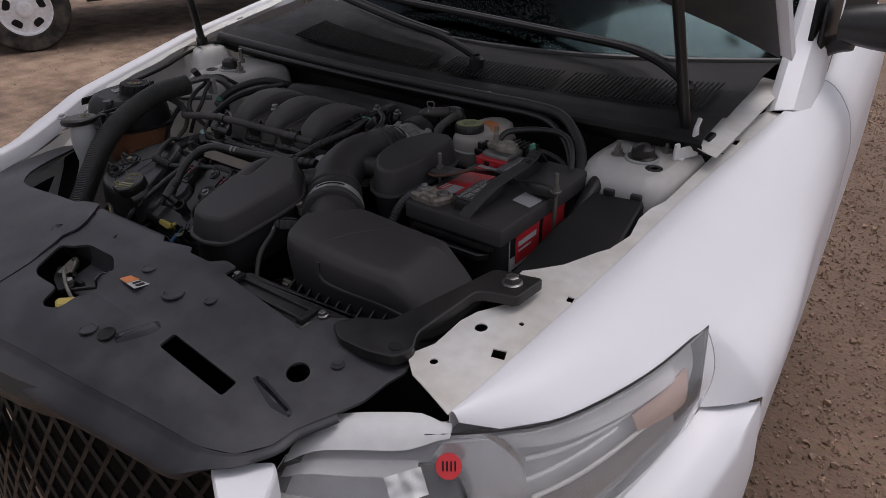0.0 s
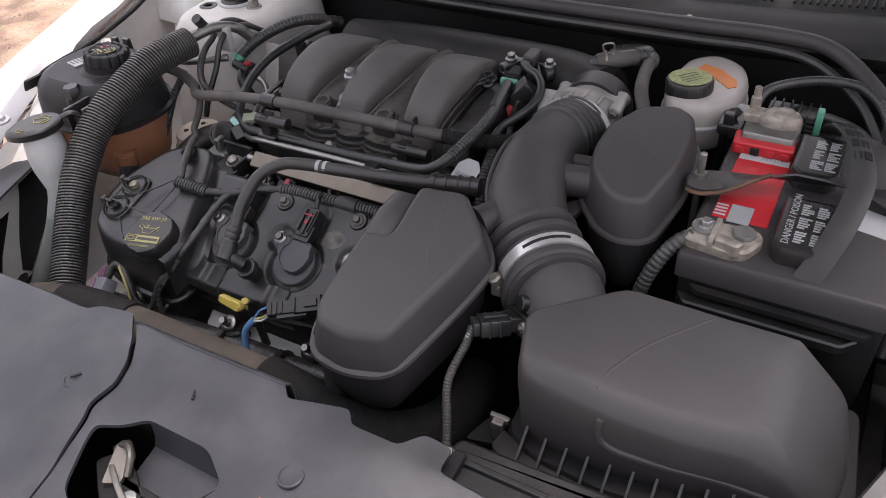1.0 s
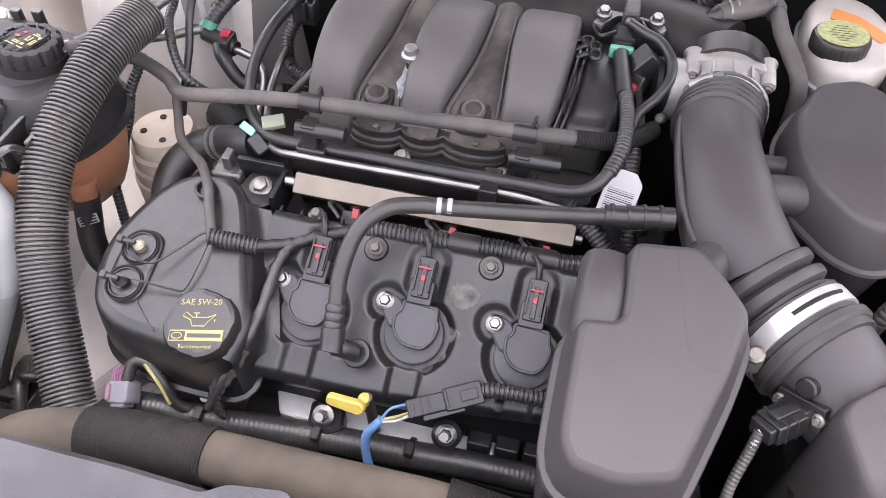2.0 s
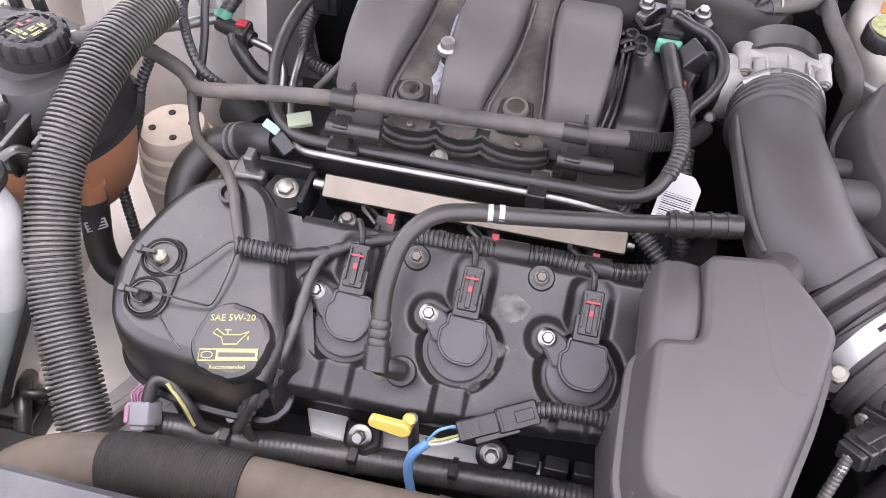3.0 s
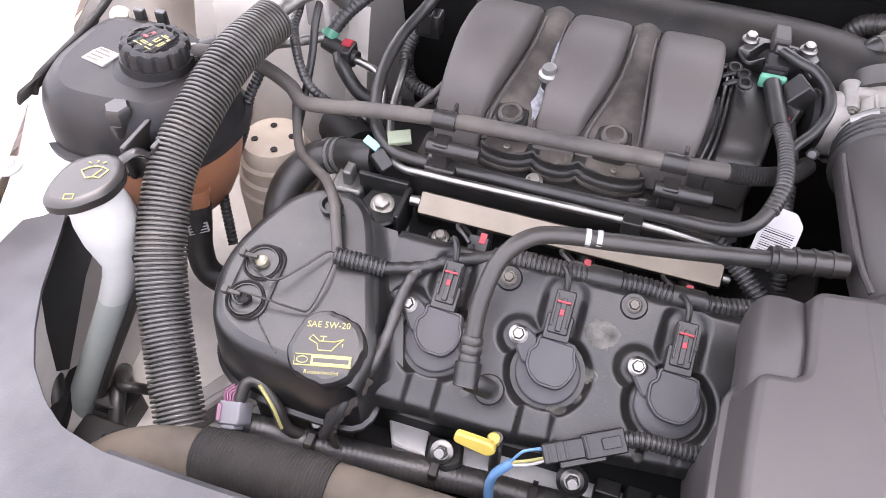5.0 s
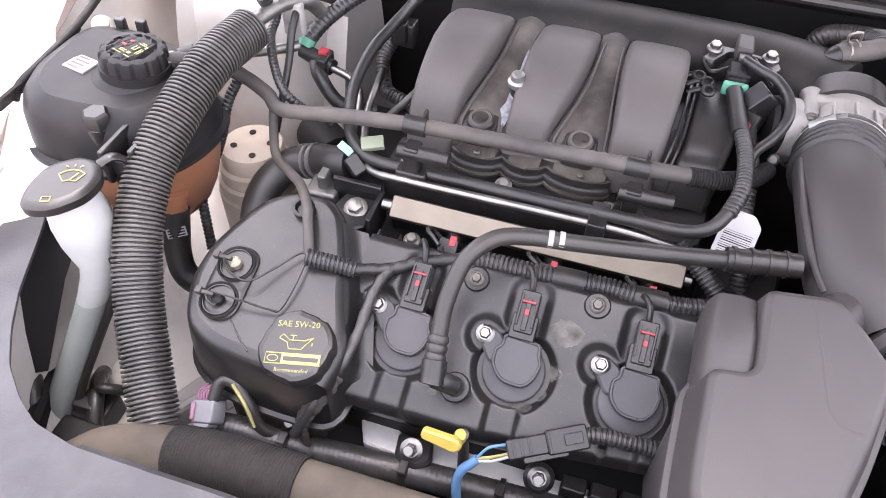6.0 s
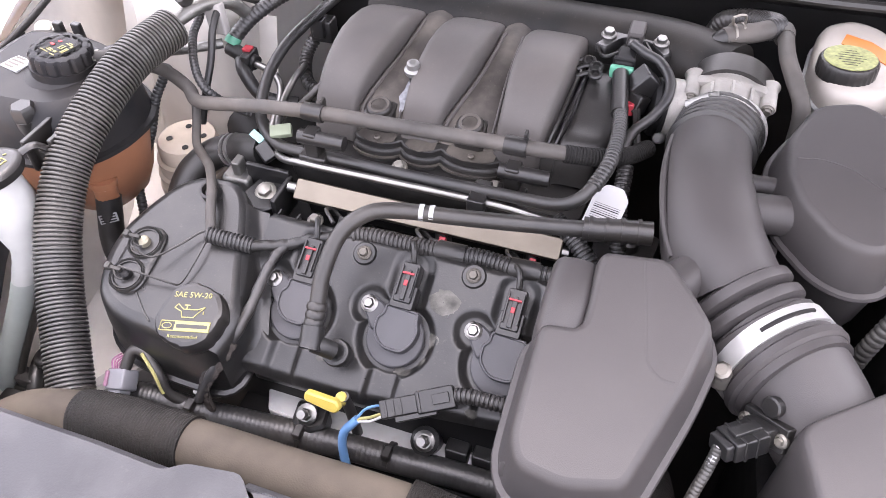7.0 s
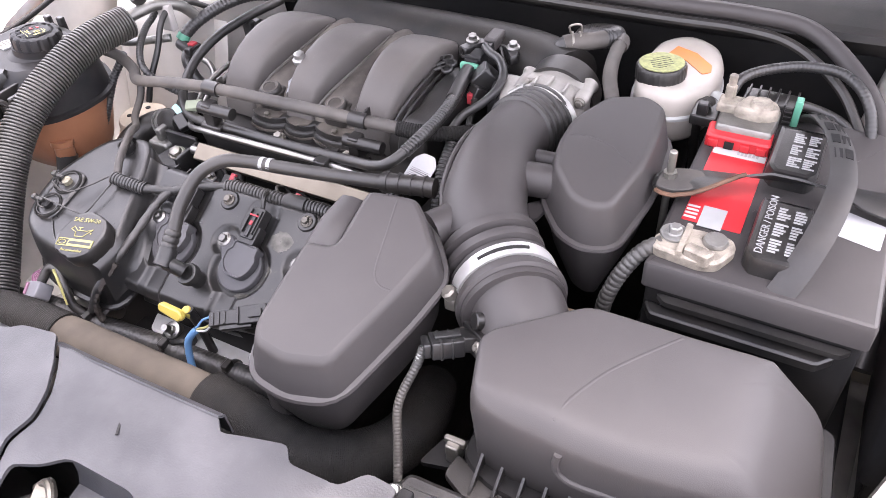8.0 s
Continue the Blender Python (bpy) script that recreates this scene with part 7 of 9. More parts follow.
# ---- wiring looms ----
loom = thing("engine_wiring_loom", (0.0, 0.05, 0.86), "black ribbed engine wiring loom with taped joints", "wiring loom")
part("ribbed_conduit", corrugated([(-0.180, 0.006, 0.8925), (-0.155, 0.009, 0.889), (-0.133, 0.012, 0.885)], 0.0085, 0.0042, 0.14, 12), CORR, loom)
part("taped_run", tube([(-0.135, 0.0115, 0.885), (-0.103, 0.026, 0.882), (-0.076, 0.042, 0.884), (-0.04, 0.060, 0.884)], lambda i, n: 0.0058 + 0.0006 * math.sin(i * 1.9), 10), RUBBER, loom)
part("ribbed_conduit", corrugated([(-0.042, 0.059, 0.883), (-0.022, 0.063, 0.884), (0.015, 0.064, 0.884), (0.056, 0.066, 0.884), (0.097, 0.069, 0.884), (0.133, 0.066, 0.884), (0.168, 0.068, 0.884), (0.198, 0.078, 0.882), (0.225, 0.088, 0.875)], 0.0092, 0.0046, 0.14, 12), CORR, loom)
for x in (0.062, 0.137):
    part("tape", tube([(x - 0.014, 0.0665, 0.884), (x, 0.0665, 0.8845), (x + 0.014, 0.0672, 0.884)], 0.0104, 10), RUBBER, loom)
part("side_branch", tube([(-0.098, 0.030, 0.882), (-0.106, 0.020, 0.880), (-0.111, -0.002, 0.872), (-0.112, -0.039, 0.858), (-0.118, -0.070, 0.842), (-0.135, -0.10, 0.810), (-0.152, -0.112, 0.775)], lambda i, n: 0.0055 + 0.0005 * math.sin(i * 1.3), 10), CORR, loom)
part("branch_tape", tube([(-0.119, -0.074, 0.840), (-0.127, -0.090, 0.824), (-0.140, -0.102, 0.804), (-0.146, -0.107, 0.785), (-0.143, -0.110, 0.760)], lambda i, n: 0.0085 + 0.001 * math.sin(i * 1.7), 10, 8, 0.5), TAPE, loom, "frayed brown-black tape")
for k, u in enumerate((-0.105, 0.0, 0.107)):
    a = BANK @ Vector((u + 0.032, 0.050, 0.014))
    part("coil_lead", tube([a, a + Vector((-0.002, 0.010, 0.012)), a + Vector((-0.008, 0.022, 0.010)), Vector((a.x - 0.012, 0.066, 0.884))], 0.003, 8), RUBBER, loom)
for pts in ([(-0.252, -0.02, 0.890), (-0.240, -0.035, 0.896), (-0.222, -0.034, 0.886), (-0.205, -0.012, 0.886), (-0.190, 0.008, 0.890), (-0.180, 0.014, 0.890)], [(-0.250, -0.052, 0.882), (-0.225, -0.052, 0.880), (-0.195, -0.050, 0.874), (-0.185, -0.045, 0.872), (-0.180, -0.02, 0.882), (-0.180, 0.012, 0.890)]):
    part("thin_wire", tube(pts, 0.0012, 6), RUBBER, loom)

main = thing("manifold_wiring_conduit", (0.0, 0.13, 0.90), "ribbed black conduit looping round the manifold", "wiring conduit")
part("smooth_run", tube([(-0.196, 0.40, 0.955), (-0.200, 0.322, 0.961), (-0.210, 0.262, 0.955), (-0.213, 0.215, 0.940), (-0.205, 0.175, 0.920), (-0.188, 0.155, 0.905), (-0.160, 0.146, 0.900), (-0.09, 0.139, 0.906), (0.012, 0.131, 0.913), (0.10, 0.122, 0.924), (0.150, 0.112, 0.935), (0.172, 0.115, 0.945), (0.186, 0.135, 0.955)], 0.0066, 12), RUBBER, main)
part("ribbed_run", corrugated([(0.183, 0.128, 0.953), (0.191, 0.155, 0.960), (0.192, 0.20, 0.960), (0.186, 0.25, 0.958)], 0.0078, 0.0045, 0.13, 12), CORR, main)
part("sensor_end", tube([(0.186, 0.24, 0.958), (0.180, 0.275, 0.960), (0.175, 0.305, 0.962)], 0.0088, 12), BLACK, main)
part("green_seal", soft_box(0.162, 0.188, 0.306, 0.313, 0.954, 0.969, 0.003), GREEN, main, "green connector seal")
part("plug", join(soft_box(0.166, 0.185, 0.312, 0.346, 0.956, 0.972, 0.003), soft_box(0.1635, 0.1875, 0.316, 0.322, 0.954, 0.974, 0.002)), DARK, main)
part("loop_lead", tube([(0.180, 0.345, 0.976), (0.196, 0.329, 0.977), (0.213, 0.318, 0.976), (0.227, 0.298, 0.970), (0.229, 0.275, 0.962), (0.219, 0.252, 0.953), (0.203, 0.232, 0.944), (0.198, 0.21, 0.935)], 0.0055, 10), CORR, main)

lower = thing("lower_wiring_loom", (0.0, -0.105, 0.73), "black loom along the front of the cylinder head with clips", "wiring loom")
part("conduit", corrugated([(-0.245, -0.118, 0.752), (-0.212, -0.113, 0.747), (-0.155, -0.110, 0.744), (-0.038, -0.099, 0.741), (0.058, -0.092, 0.737), (0.12, -0.087, 0.734), (0.20, -0.085, 0.732)], 0.0140, 0.0052, 0.018, 16), CORR, lower)
for x in (-0.168, -0.048, 0.045):
    yy, zz = -0.110 + 0.094 * max(0, x + 0.155), 0.744 - 0.03 * max(0, x + 0.155)
    part("tie", join(tube_into(bmesh.new(), [Vector((x, yy, zz)), Vector((x + 0.005, yy, zz))], 0.0152, 16), soft_box(x - 0.002, x + 0.007, yy - 0.012, yy + 0.002, zz + 0.011, zz + 0.021, 0.002)), BLACK, lower, "black cable tie")
part("stub_hose", tube([(0.04, -0.125, 0.745), (0.12, -0.125, 0.742), (0.22, -0.115, 0.74)], 0.0085, 10), RUBBER, lower)

alt = thing("side_wiring_conduit", (0.21, 0.08, 0.85), "ribbed black conduit beside the fuel rail", "wiring conduit")
part("ribbed_conduit", corrugated([(0.150, 0.125, 0.905), (0.175, 0.112, 0.893), (0.200, 0.092, 0.880), (0.225, 0.070, 0.868), (0.25, 0.05, 0.85)], 0.0095, 0.0046, 0.14, 14), CORR, alt)
part("ribbed_conduit", corrugated([(0.205, 0.20, 0.925), (0.208, 0.165, 0.905), (0.215, 0.14, 0.885), (0.22, 0.11, 0.85)], 0.0085, 0.0046, 0.14, 12), CORR, alt)
part("black_bracket", slab([(0.185, 0.10), (0.25, 0.09), (0.26, 0.17), (0.19, 0.18)], [(0.80, 0.0), (0.862, 0.0), (0.868, 0.004)], corner=0.012), BLACK, alt)
part("bracket_boss", lathe([(0.012, 0.0), (0.012, 0.012), (0.008, 0.014)], Matrix.Translation((0.225, 0.145, 0.866)), 14), BLACK, alt)

plugc = thing("wiring_connector", (0.06, -0.08, 0.80), "black plug connector with blue and yellow wires", "connector")
cm = Matrix.Translation((0.079, -0.0785, 0.8365)) @ pose(0, 0, 0, 28, -10, 25) @ Matrix.Scale(0.78, 4)
plug_body = part("plug_body", soft_box(-0.046, 0.000, -0.011, 0.011, -0.008, 0.008, 0.003, m=cm), BLACK, plugc)
part("plug_shell", soft_box(-0.002, 0.044, -0.0135, 0.0135, -0.010, 0.010, 0.003, m=cm), BLACK, plugc)
part("plug_latch", soft_box(0.018, 0.038, -0.006, 0.006, 0.010, 0.014, 0.001, m=cm), BLACK, plug_body)
part("plug_rail", soft_box(-0.03, 0.02, -0.0175, -0.0105, -0.006, 0.006, 0.002, m=cm), BLACK, plug_body)
for k in range(3):
    part("plug_ridge", soft_box(-0.040 + 0.009 * k, -0.037 + 0.009 * k, -0.009, 0.009, 0.008, 0.0098, 0.0005, m=cm), BLACK, plug_body)
part("plug_ridge", soft_box(0.0, 0.003, -0.012, 0.012, 0.0095, 0.0125, 0.0008, m=cm), BLACK, plug_body)
part("blue_wire", tube([(0.0235, -0.0985, 0.810), (0.018, -0.1025, 0.804), (0.011, -0.1065, 0.793), (0.0085, -0.1105, 0.776), (0.011, -0.116, 0.755), (0.016, -0.122, 0.735)], 0.0044, 12), BLUE, plugc, "blue taped wires")
part("blue_strand", tube([(0.0225, -0.0985, 0.811), (0.030, -0.0925, 0.822), (0.040, -0.090, 0.829), cm @ Vector((-0.046, 0.006, 0.004))], 0.0014, 6), BLUE, plugc)
part("yellow_wire", tube([cm @ Vector((-0.044, -0.004, 0)), (0.036, -0.0965, 0.817), (0.028, -0.098, 0.813), (0.022, -0.0995, 0.809)], 0.0015, 8), PRINT, plugc, "yellow wire")
part("white_wire", tube([cm @ Vector((-0.044, -0.007, 0)), (0.037, -0.0985, 0.814), (0.028, -0.100, 0.811), (0.022, -0.101, 0.808)], 0.0014, 8), PAPER, plugc, "white wire")
part("conduit", corrugated([cm @ Vector((0.044, 0, 0)), (0.125, -0.0625, 0.846), (0.155, -0.0615, 0.846), (0.185, -0.058, 0.843), (0.205, -0.055, 0.838)], 0.0075, 0.0042, 0.16, 12), CORR, plugc)

small = thing("sensor_connector", (-0.242, -0.118, 0.765), "grey and pink plug on a taped lead", "connector")
part("plug_body", join(soft_box(-0.012, 0.012, -0.011, 0.011, -0.010, 0.012, 0.003, m=along((-0.242, -0.122, 0.776), (-0.2, -0.5, 0.8), 30)), soft_box(-0.008, 0.008, -0.015, -0.010, -0.006, 0.010, 0.002, m=along((-0.242, -0.122, 0.776), (-0.2, -0.5, 0.8), 30))), LILAC, small)
part("pink_lock", soft_box(-0.011, -0.007, -0.008, 0.008, 0.012, 0.015, 0.001, m=along((-0.242, -0.122, 0.776), (-0.2, -0.5, 0.8), 30)), material("pink_lock", (0.22, 0.12, 0.17), 0.4, vary=0.1, bump=0), small)
part("taped_lead", tube([(-0.240, -0.115, 0.788), (-0.236, -0.10, 0.800), (-0.222, -0.098, 0.800), (-0.205, -0.108, 0.785), (-0.195, -0.115, 0.765), (-0.18, -0.112, 0.748)], 0.0062, 10), RUBBER, small)
part("yellow_wire", tube([(-0.222, -0.102, 0.806), (-0.206, -0.112, 0.791), (-0.196, -0.12, 0.77)], 0.0018, 8), PRINT, small)
PINK = material("pink_wire", (0.20, 0.08, 0.14), 0.45, vary=0.1, bump=0)
for k in range(4):
    part("pink_wire", tube([(-0.250 + 0.003 * k, -0.122, 0.786), (-0.254 + 0.003 * k, -0.113, 0.794), (-0.248 + 0.004 * k, -0.104, 0.797)], 0.0009, 6), PINK, small)
for o in list(small.children_recursive):
    o.data.transform(Matrix.Translation((-0.238, -0.119, 0.779)) @ Matrix.Scale(1.0, 4) @ Matrix.Translation((0.242, 0.122, -0.776)))

# ---- coolant tank ----
tank = thing("coolant_tank", (-0.44, 0.12, 0.80), "black-topped coolant expansion tank with amber lower half", "coolant tank")
TANK = [(-0.536, 0.060), (-0.550, 0.100), (-0.546, 0.165), (-0.531, 0.197), (-0.479, 0.205), (-0.417, 0.196), (-0.366, 0.165), (-0.350, 0.133), (-0.352, 0.093), (-0.364, 0.062), (-0.392, 0.036), (-0.457, 0.030), (-0.502, 0.032)]
part("top_shell", slab(TANK, [(0.888, -0.004), (0.900, -0.003), (0.925, 0.0), (0.940, 0.005), (0.950, 0.014), (0.9545, 0.026)], corner=0.03, zfun=lambda x, y, h: h + 0.02 * (y - 0.12)), TANKBLACK, tank, "satin black upper shell", angle=60)
part("seam", slab(TANK, [(0.884, -0.003), (0.886, -0.010), (0.891, -0.010), (0.893, -0.003)], corner=0.03), TANKBLACK, tank)
part("amber_tank", slab(TANK, [(0.775, 0.045), (0.785, 0.030), (0.81, 0.018), (0.85, 0.006), (0.886, 0.0)], corner=0.03), AMBER, tank, "translucent amber lower half", angle=60)
cm2 = Matrix.Translation((-0.426, 0.122, 0.953)) @ pose(0, 0, 0, -3, 4, 0)
part("neck_flange", lathe([(0.0425, -0.014), (0.0455, -0.008), (0.0455, -0.003), (0.0405, 0.0), (0.037, 0.003), (0.0365, 0.012)], cm2, 40), TANKBLACK, tank)
ring = [(math.cos(2 * math.pi * k / 112) * (0.0328 + (0.0014 if k % 8 < 6 else -0.0012)), math.sin(2 * math.pi * k / 112) * (0.0328 + (0.0014 if k % 8 < 6 else -0.0012))) for k in range(112)]
tcap = part("cap", slab(ring, [(0.004, 0), (0.024, 0.0), (0.0275, 0.002), (0.0285, 0.0055), (0.0288, 0.012)], cm2, 0.001, 1), TANKBLACK, tank, "black ribbed pressure cap with yellow symbols")
z = 0.0290
part("cap_print", join(*[soft_box(x - a, x + a, y - b, y + b, z - 0.0002, z + 0.0003, 0.0001, m=cm2 @ pose(0, 0, 0, 0, 0, -16)) for x, y, a, b in ((0.002, 0.001, 0.0008, 0.004), (0.006, 0.001, 0.0008, 0.004), (0.004, -0.002, 0.0028, 0.0007), (-0.003, -0.008, 0.0042, 0.0007), (-0.003, -0.0105, 0.0042, 0.0007), (0.0055, -0.009, 0.0022, 0.0016), (0.011, -0.002, 0.0007, 0.005), (0.0135, -0.002, 0.0007, 0.005), (0.006, 0.009, 0.005, 0.0007), (0.006, 0.0115, 0.003, 0.0007), (0.0125, 0.0075, 0.0012, 0.002), (-0.006, -0.0145, 0.006, 0.0006), (0.008, -0.0145, 0.004, 0.0006))]), PRINT, tcap)
part("cap_print_red", join(*[soft_box(x - a, x + a, y - b, y + b, z - 0.0002, z + 0.0003, 0.0001, m=cm2 @ pose(0, 0, 0, 0, 0, -16)) for x, y, a, b in ((-0.010, -0.001, 0.0032, 0.0014), (-0.008, 0.0075, 0.0018, 0.0018))]), RED, tcap)
label_m = Matrix.Translation((-0.487, 0.112, 0.9545)) @ pose(0, 0, 0, 0, -3, -14)
tlab = part("tank_label", soft_box(-0.016, 0.016, -0.012, 0.012, -0.002, 0.0008, 0.0004, m=label_m), PALE, tank, "small worn pale label")
part("label_marks", join(*[soft_box(-0.012, 0.004 + 0.003 * (k % 3), -0.009 + 0.0055 * k, -0.0065 + 0.0055 * k, 0.0008, 0.0012, 0.0002, m=label_m) for k in range(4)]), HOSE, tlab)
part("mounting_bolt", join(lathe([(0.013, -0.03), (0.013, 0.0), (0.011, 0.001)], along((-0.424, 0.046, 0.940), (0, 0, 1)), 12), lathe([(0.0135, 0.0), (0.0135, 0.014), (0.011, 0.017)], along((-0.424, 0.046, 0.940), (0, 0, 1), 10), 6)), BLACK, tank, "black hexagon mounting bolt")
part("bracket", join(soft_box(-0.398, -0.392, 0.005, 0.055, 0.905, 0.945, 0.002), soft_box(-0.372, -0.366, 0.015, 0.06, 0.905, 0.945, 0.002), soft_box(-0.398, -0.366, 0.012, 0.018, 0.90, 0.93, 0.002)), BLACK, tank)
part("outlet", tube([(-0.398, 0.16, 0.955), (-0.385, 0.170, 0.958)], 0.0075, 12), BLACK, tank)
part("lower_hose", tube([(-0.380, 0.062, 0.822), (-0.379, 0.052, 0.800), (-0.377, 0.040, 0.775), (-0.368, 0.030, 0.752), (-0.348, 0.030, 0.738), (-0.31, 0.040, 0.73)], 0.0150, 16), RUBBER, tank, "black outlet hose")
part("outlet_neck", lathe([(0.0135, 0.0), (0.0135, 0.02), (0.0165, 0.022), (0.0165, 0.03)], along((-0.380, 0.060, 0.818), (0, 0.15, 1)), 20), AMBER, tank, "amber outlet neck")
part("hose_label", soft_box(-0.011, 0.011, -0.0055, 0.0055, 0.0, 0.0012, 0.0003, m=along((-0.372, 0.0425, 0.805), (0.42, -0.75, 0.5), 6)), PALE, tank)
part("hose_label_marks", join(*[soft_box(-0.009, 0.009, -0.0042 + 0.0032 * k, -0.0025 + 0.0032 * k, 0.0012, 0.0016, 0.0002, m=along((-0.372, 0.0425, 0.805), (0.42, -0.75, 0.5), 6)) for k in range(3)]), DARK, tank)
for x, y in ((-0.468, 0.196), (-0.492, 0.192)):
    part("clip_post", soft_box(x - 0.006, x + 0.006, y - 0.004, y + 0.004, 0.93, 0.962, 0.002), BLACK, tank)

for o in list(tank.children_recursive):
    o.data.transform(Matrix.Translation((0.002, 0.012, 0.006)))

# ---- washer bottle ----
washer = thing("washer_bottle", (-0.41, -0.10, 0.66), "milky washer bottle with pale blue fluid and a black cap", "washer bottle")


def blob(rows, seg=20):
    return loft([[Vector((x + math.cos(2 * math.pi * k / seg) * r * fx, y + math.sin(2 * math.pi * k / seg) * r, z)) for k in range(seg)] for x, y, z, r, fx in rows])


part("neck", blob([(-0.400, -0.026, 0.942, 0.021, 1.0), (-0.399, -0.027, 0.925, 0.026, 1.0), (-0.397, -0.028, 0.905, 0.029, 1.0), (-0.3955, -0.030, 0.884, 0.0275, 1.0), (-0.394, -0.033, 0.866, 0.0225, 1.0), (-0.392, -0.036, 0.852, 0.0185, 1.0), (-0.396, -0.041, 0.834, 0.0178, 1.0), (-0.405, -0.049, 0.808, 0.0175, 1.0)], 28), MILK, washer, "milky white filler neck")
part("bottle", blob([(-0.405, -0.049, 0.808, 0.0175, 1.0), (-0.416, -0.059, 0.78, 0.0172, 1.0), (-0.430, -0.080, 0.74, 0.0170, 1.0), (-0.444, -0.103, 0.70, 0.0168, 1.0), (-0.456, -0.124, 0.66, 0.016, 1.0)], 28), FLUID, washer, "bottle with pale blue fluid")
part("drain_tube", tube([(-0.372, -0.036, 0.868), (-0.371, -0.040, 0.84), (-0.386, -0.052, 0.80), (-0.404, -0.072, 0.755), (-0.420, -0.098, 0.71), (-0.432, -0.118, 0.67)], 0.0045, 10), RUBBER, washer, "thin black tube beside the bottle")
WCAP = [(-0.420, -0.068), (-0.431, -0.038), (-0.430, -0.010), (-0.408, 0.010), (-0.388, 0.010), (-0.371, -0.010), (-0.372, -0.036), (-0.392, -0.062)]
wcap = part("cap", slab(WCAP, [(0.936, 0.004), (0.939, 0.0), (0.947, 0.0), (0.950, 0.003), (0.951, 0.008)], corner=0.014), BLACK, washer, "black flip cap with a yellow wiper symbol")
part("cap_strap", tube([(-0.390, 0.005, 0.945), (-0.380, 0.02, 0.948), (-0.372, 0.03, 0.935)], 0.006, 8, 8, 0.5), BLACK, wcap)
bm = bmesh.new()
wc = Matrix.Translation((-0.397, -0.018, 0.9514)) @ pose(0, 0, 0, 0, 0, 20)
for ln in ([(-0.012, 0.002), (-0.006, 0.006), (0.0, 0.0075), (0.006, 0.006), (0.012, 0.002), (0.006, -0.008), (0.0, -0.0065), (-0.006, -0.008), (-0.012, 0.002)], [(0.0, -0.006), (0.006, 0.003)], [(-0.005, 0.011), (-0.008, 0.013)], [(0.0, 0.012), (0.0, 0.015)], [(0.005, 0.011), (0.008, 0.013)]):
    tube_into(bm, [wc @ Vector((x, y, 0)) for x, y in ln], 0.0008, 5)
part("wiper_print", bm, PRINT, wcap)
part("book_print", join(*[tube_into(bmesh.new(), [wc @ Vector((x0, y0, 0)), wc @ Vector((x1, y1, 0))], 0.0006, 5) for x0, y0, x1, y1 in ((-0.018, -0.028, -0.010, -0.028), (-0.018, -0.034, -0.010, -0.034), (-0.018, -0.034, -0.018, -0.028), (-0.010, -0.034, -0.010, -0.028))]), PRINT, wcap)

# ---- battery ----
battery = thing("car_battery", (0.575, 0.22, 0.74), "black car battery with red and white labels and corroded terminals", "battery")
part("case", slab([(0.478, 0.078), (0.672, 0.078), (0.672, 0.376), (0.478, 0.376)], [(0.745, 0.002), (0.75, 0.0), (0.905, 0.0), (0.912, 0.003), (0.914, 0.003)], corner=0.006), DARK, battery)
lid = part("lid", slab([(0.474, 0.074), (0.676, 0.074), (0.676, 0.380), (0.474, 0.380)], [(0.914, 0.0), (0.938, 0.0), (0.942, 0.002), (0.943, 0.005)], corner=0.006), BOXBLACK, battery, "dusty black lid")
part("front_ledge", slab([(0.490, 0.060), (0.640, 0.060), (0.655, 0.076), (0.480, 0.076)], [(0.884, 0.0), (0.893, 0.0), (0.895, 0.002)], corner=0.004), BLACK, battery)
part("front_ledge", slab([(0.50, 0.066), (0.655, 0.066), (0.665, 0.076), (0.49, 0.076)], [(0.902, 0.0), (0.908, 0.0)], corner=0.004), BLACK, battery)
for x0, x1, y0, y1 in ((0.548, 0.598, 0.236, 0.330), (0.555, 0.604, 0.098, 0.197)):
    vc = part("vent_cap", slab([(x0 + 0.008, y0), (x1 - 0.008, y0), (x1, y0 + 0.012), (x1, y1 - 0.004), (x0, y1 - 0.004), (x0, y0 + 0.012)], [(0.940, 0), (0.956, 0.0), (0.962, 0.002), (0.963, 0.006)], corner=0.004), BLACK, lid, "black vent cap with pale print")
    rg = random.Random(int(x0 * 1000))
    marks = []
    for k in range(18):
        yy = y0 + 0.014 + k * (y1 - y0 - 0.026) / 18
        for j in range(2):
            if k % 6 != 5:
                xx = x0 + 0.018 + j * 0.015
                marks.append(soft_box(xx, xx + rg.uniform(0.006, 0.013), yy, yy + 0.0024, 0.9628, 0.9634, 0.0001))
    part("vent_print", join(*marks), PALE, vc)
    if y0 < 0.2:
        part("danger_print", letters("DANGER / POISON", 0.0105, pose((x0 + 0.0115), (y0 + y1) / 2 + 0.004, 0.9631, 0, 0, 90)), PALE, vc)
part("red_label", soft_box(0.489, 0.546, 0.150, 0.300, 0.9425, 0.9438, 0.0004), RED, lid, "red top label")
part("white_strip", soft_box(0.490, 0.545, 0.272, 0.292, 0.9439, 0.9444, 0.0002), PAPER, lid)
part("strip_marks", join(*[soft_box(0.515 + 0.004 * k, 0.5175 + 0.004 * k, 0.277, 0.287, 0.9445, 0.9448, 0.0001) for k in range(6)]), PALE, lid)
part("silver_patch", soft_box(0.505, 0.528, 0.145, 0.178, 0.9439, 0.9445, 0.0002), PALE, lid)
part("patch_marks", join(*[soft_box(0.490, 0.502, 0.154 + 0.006 * k, 0.157 + 0.006 * k, 0.9439, 0.9443, 0.0001) for k in range(4)]), PAPER, lid)
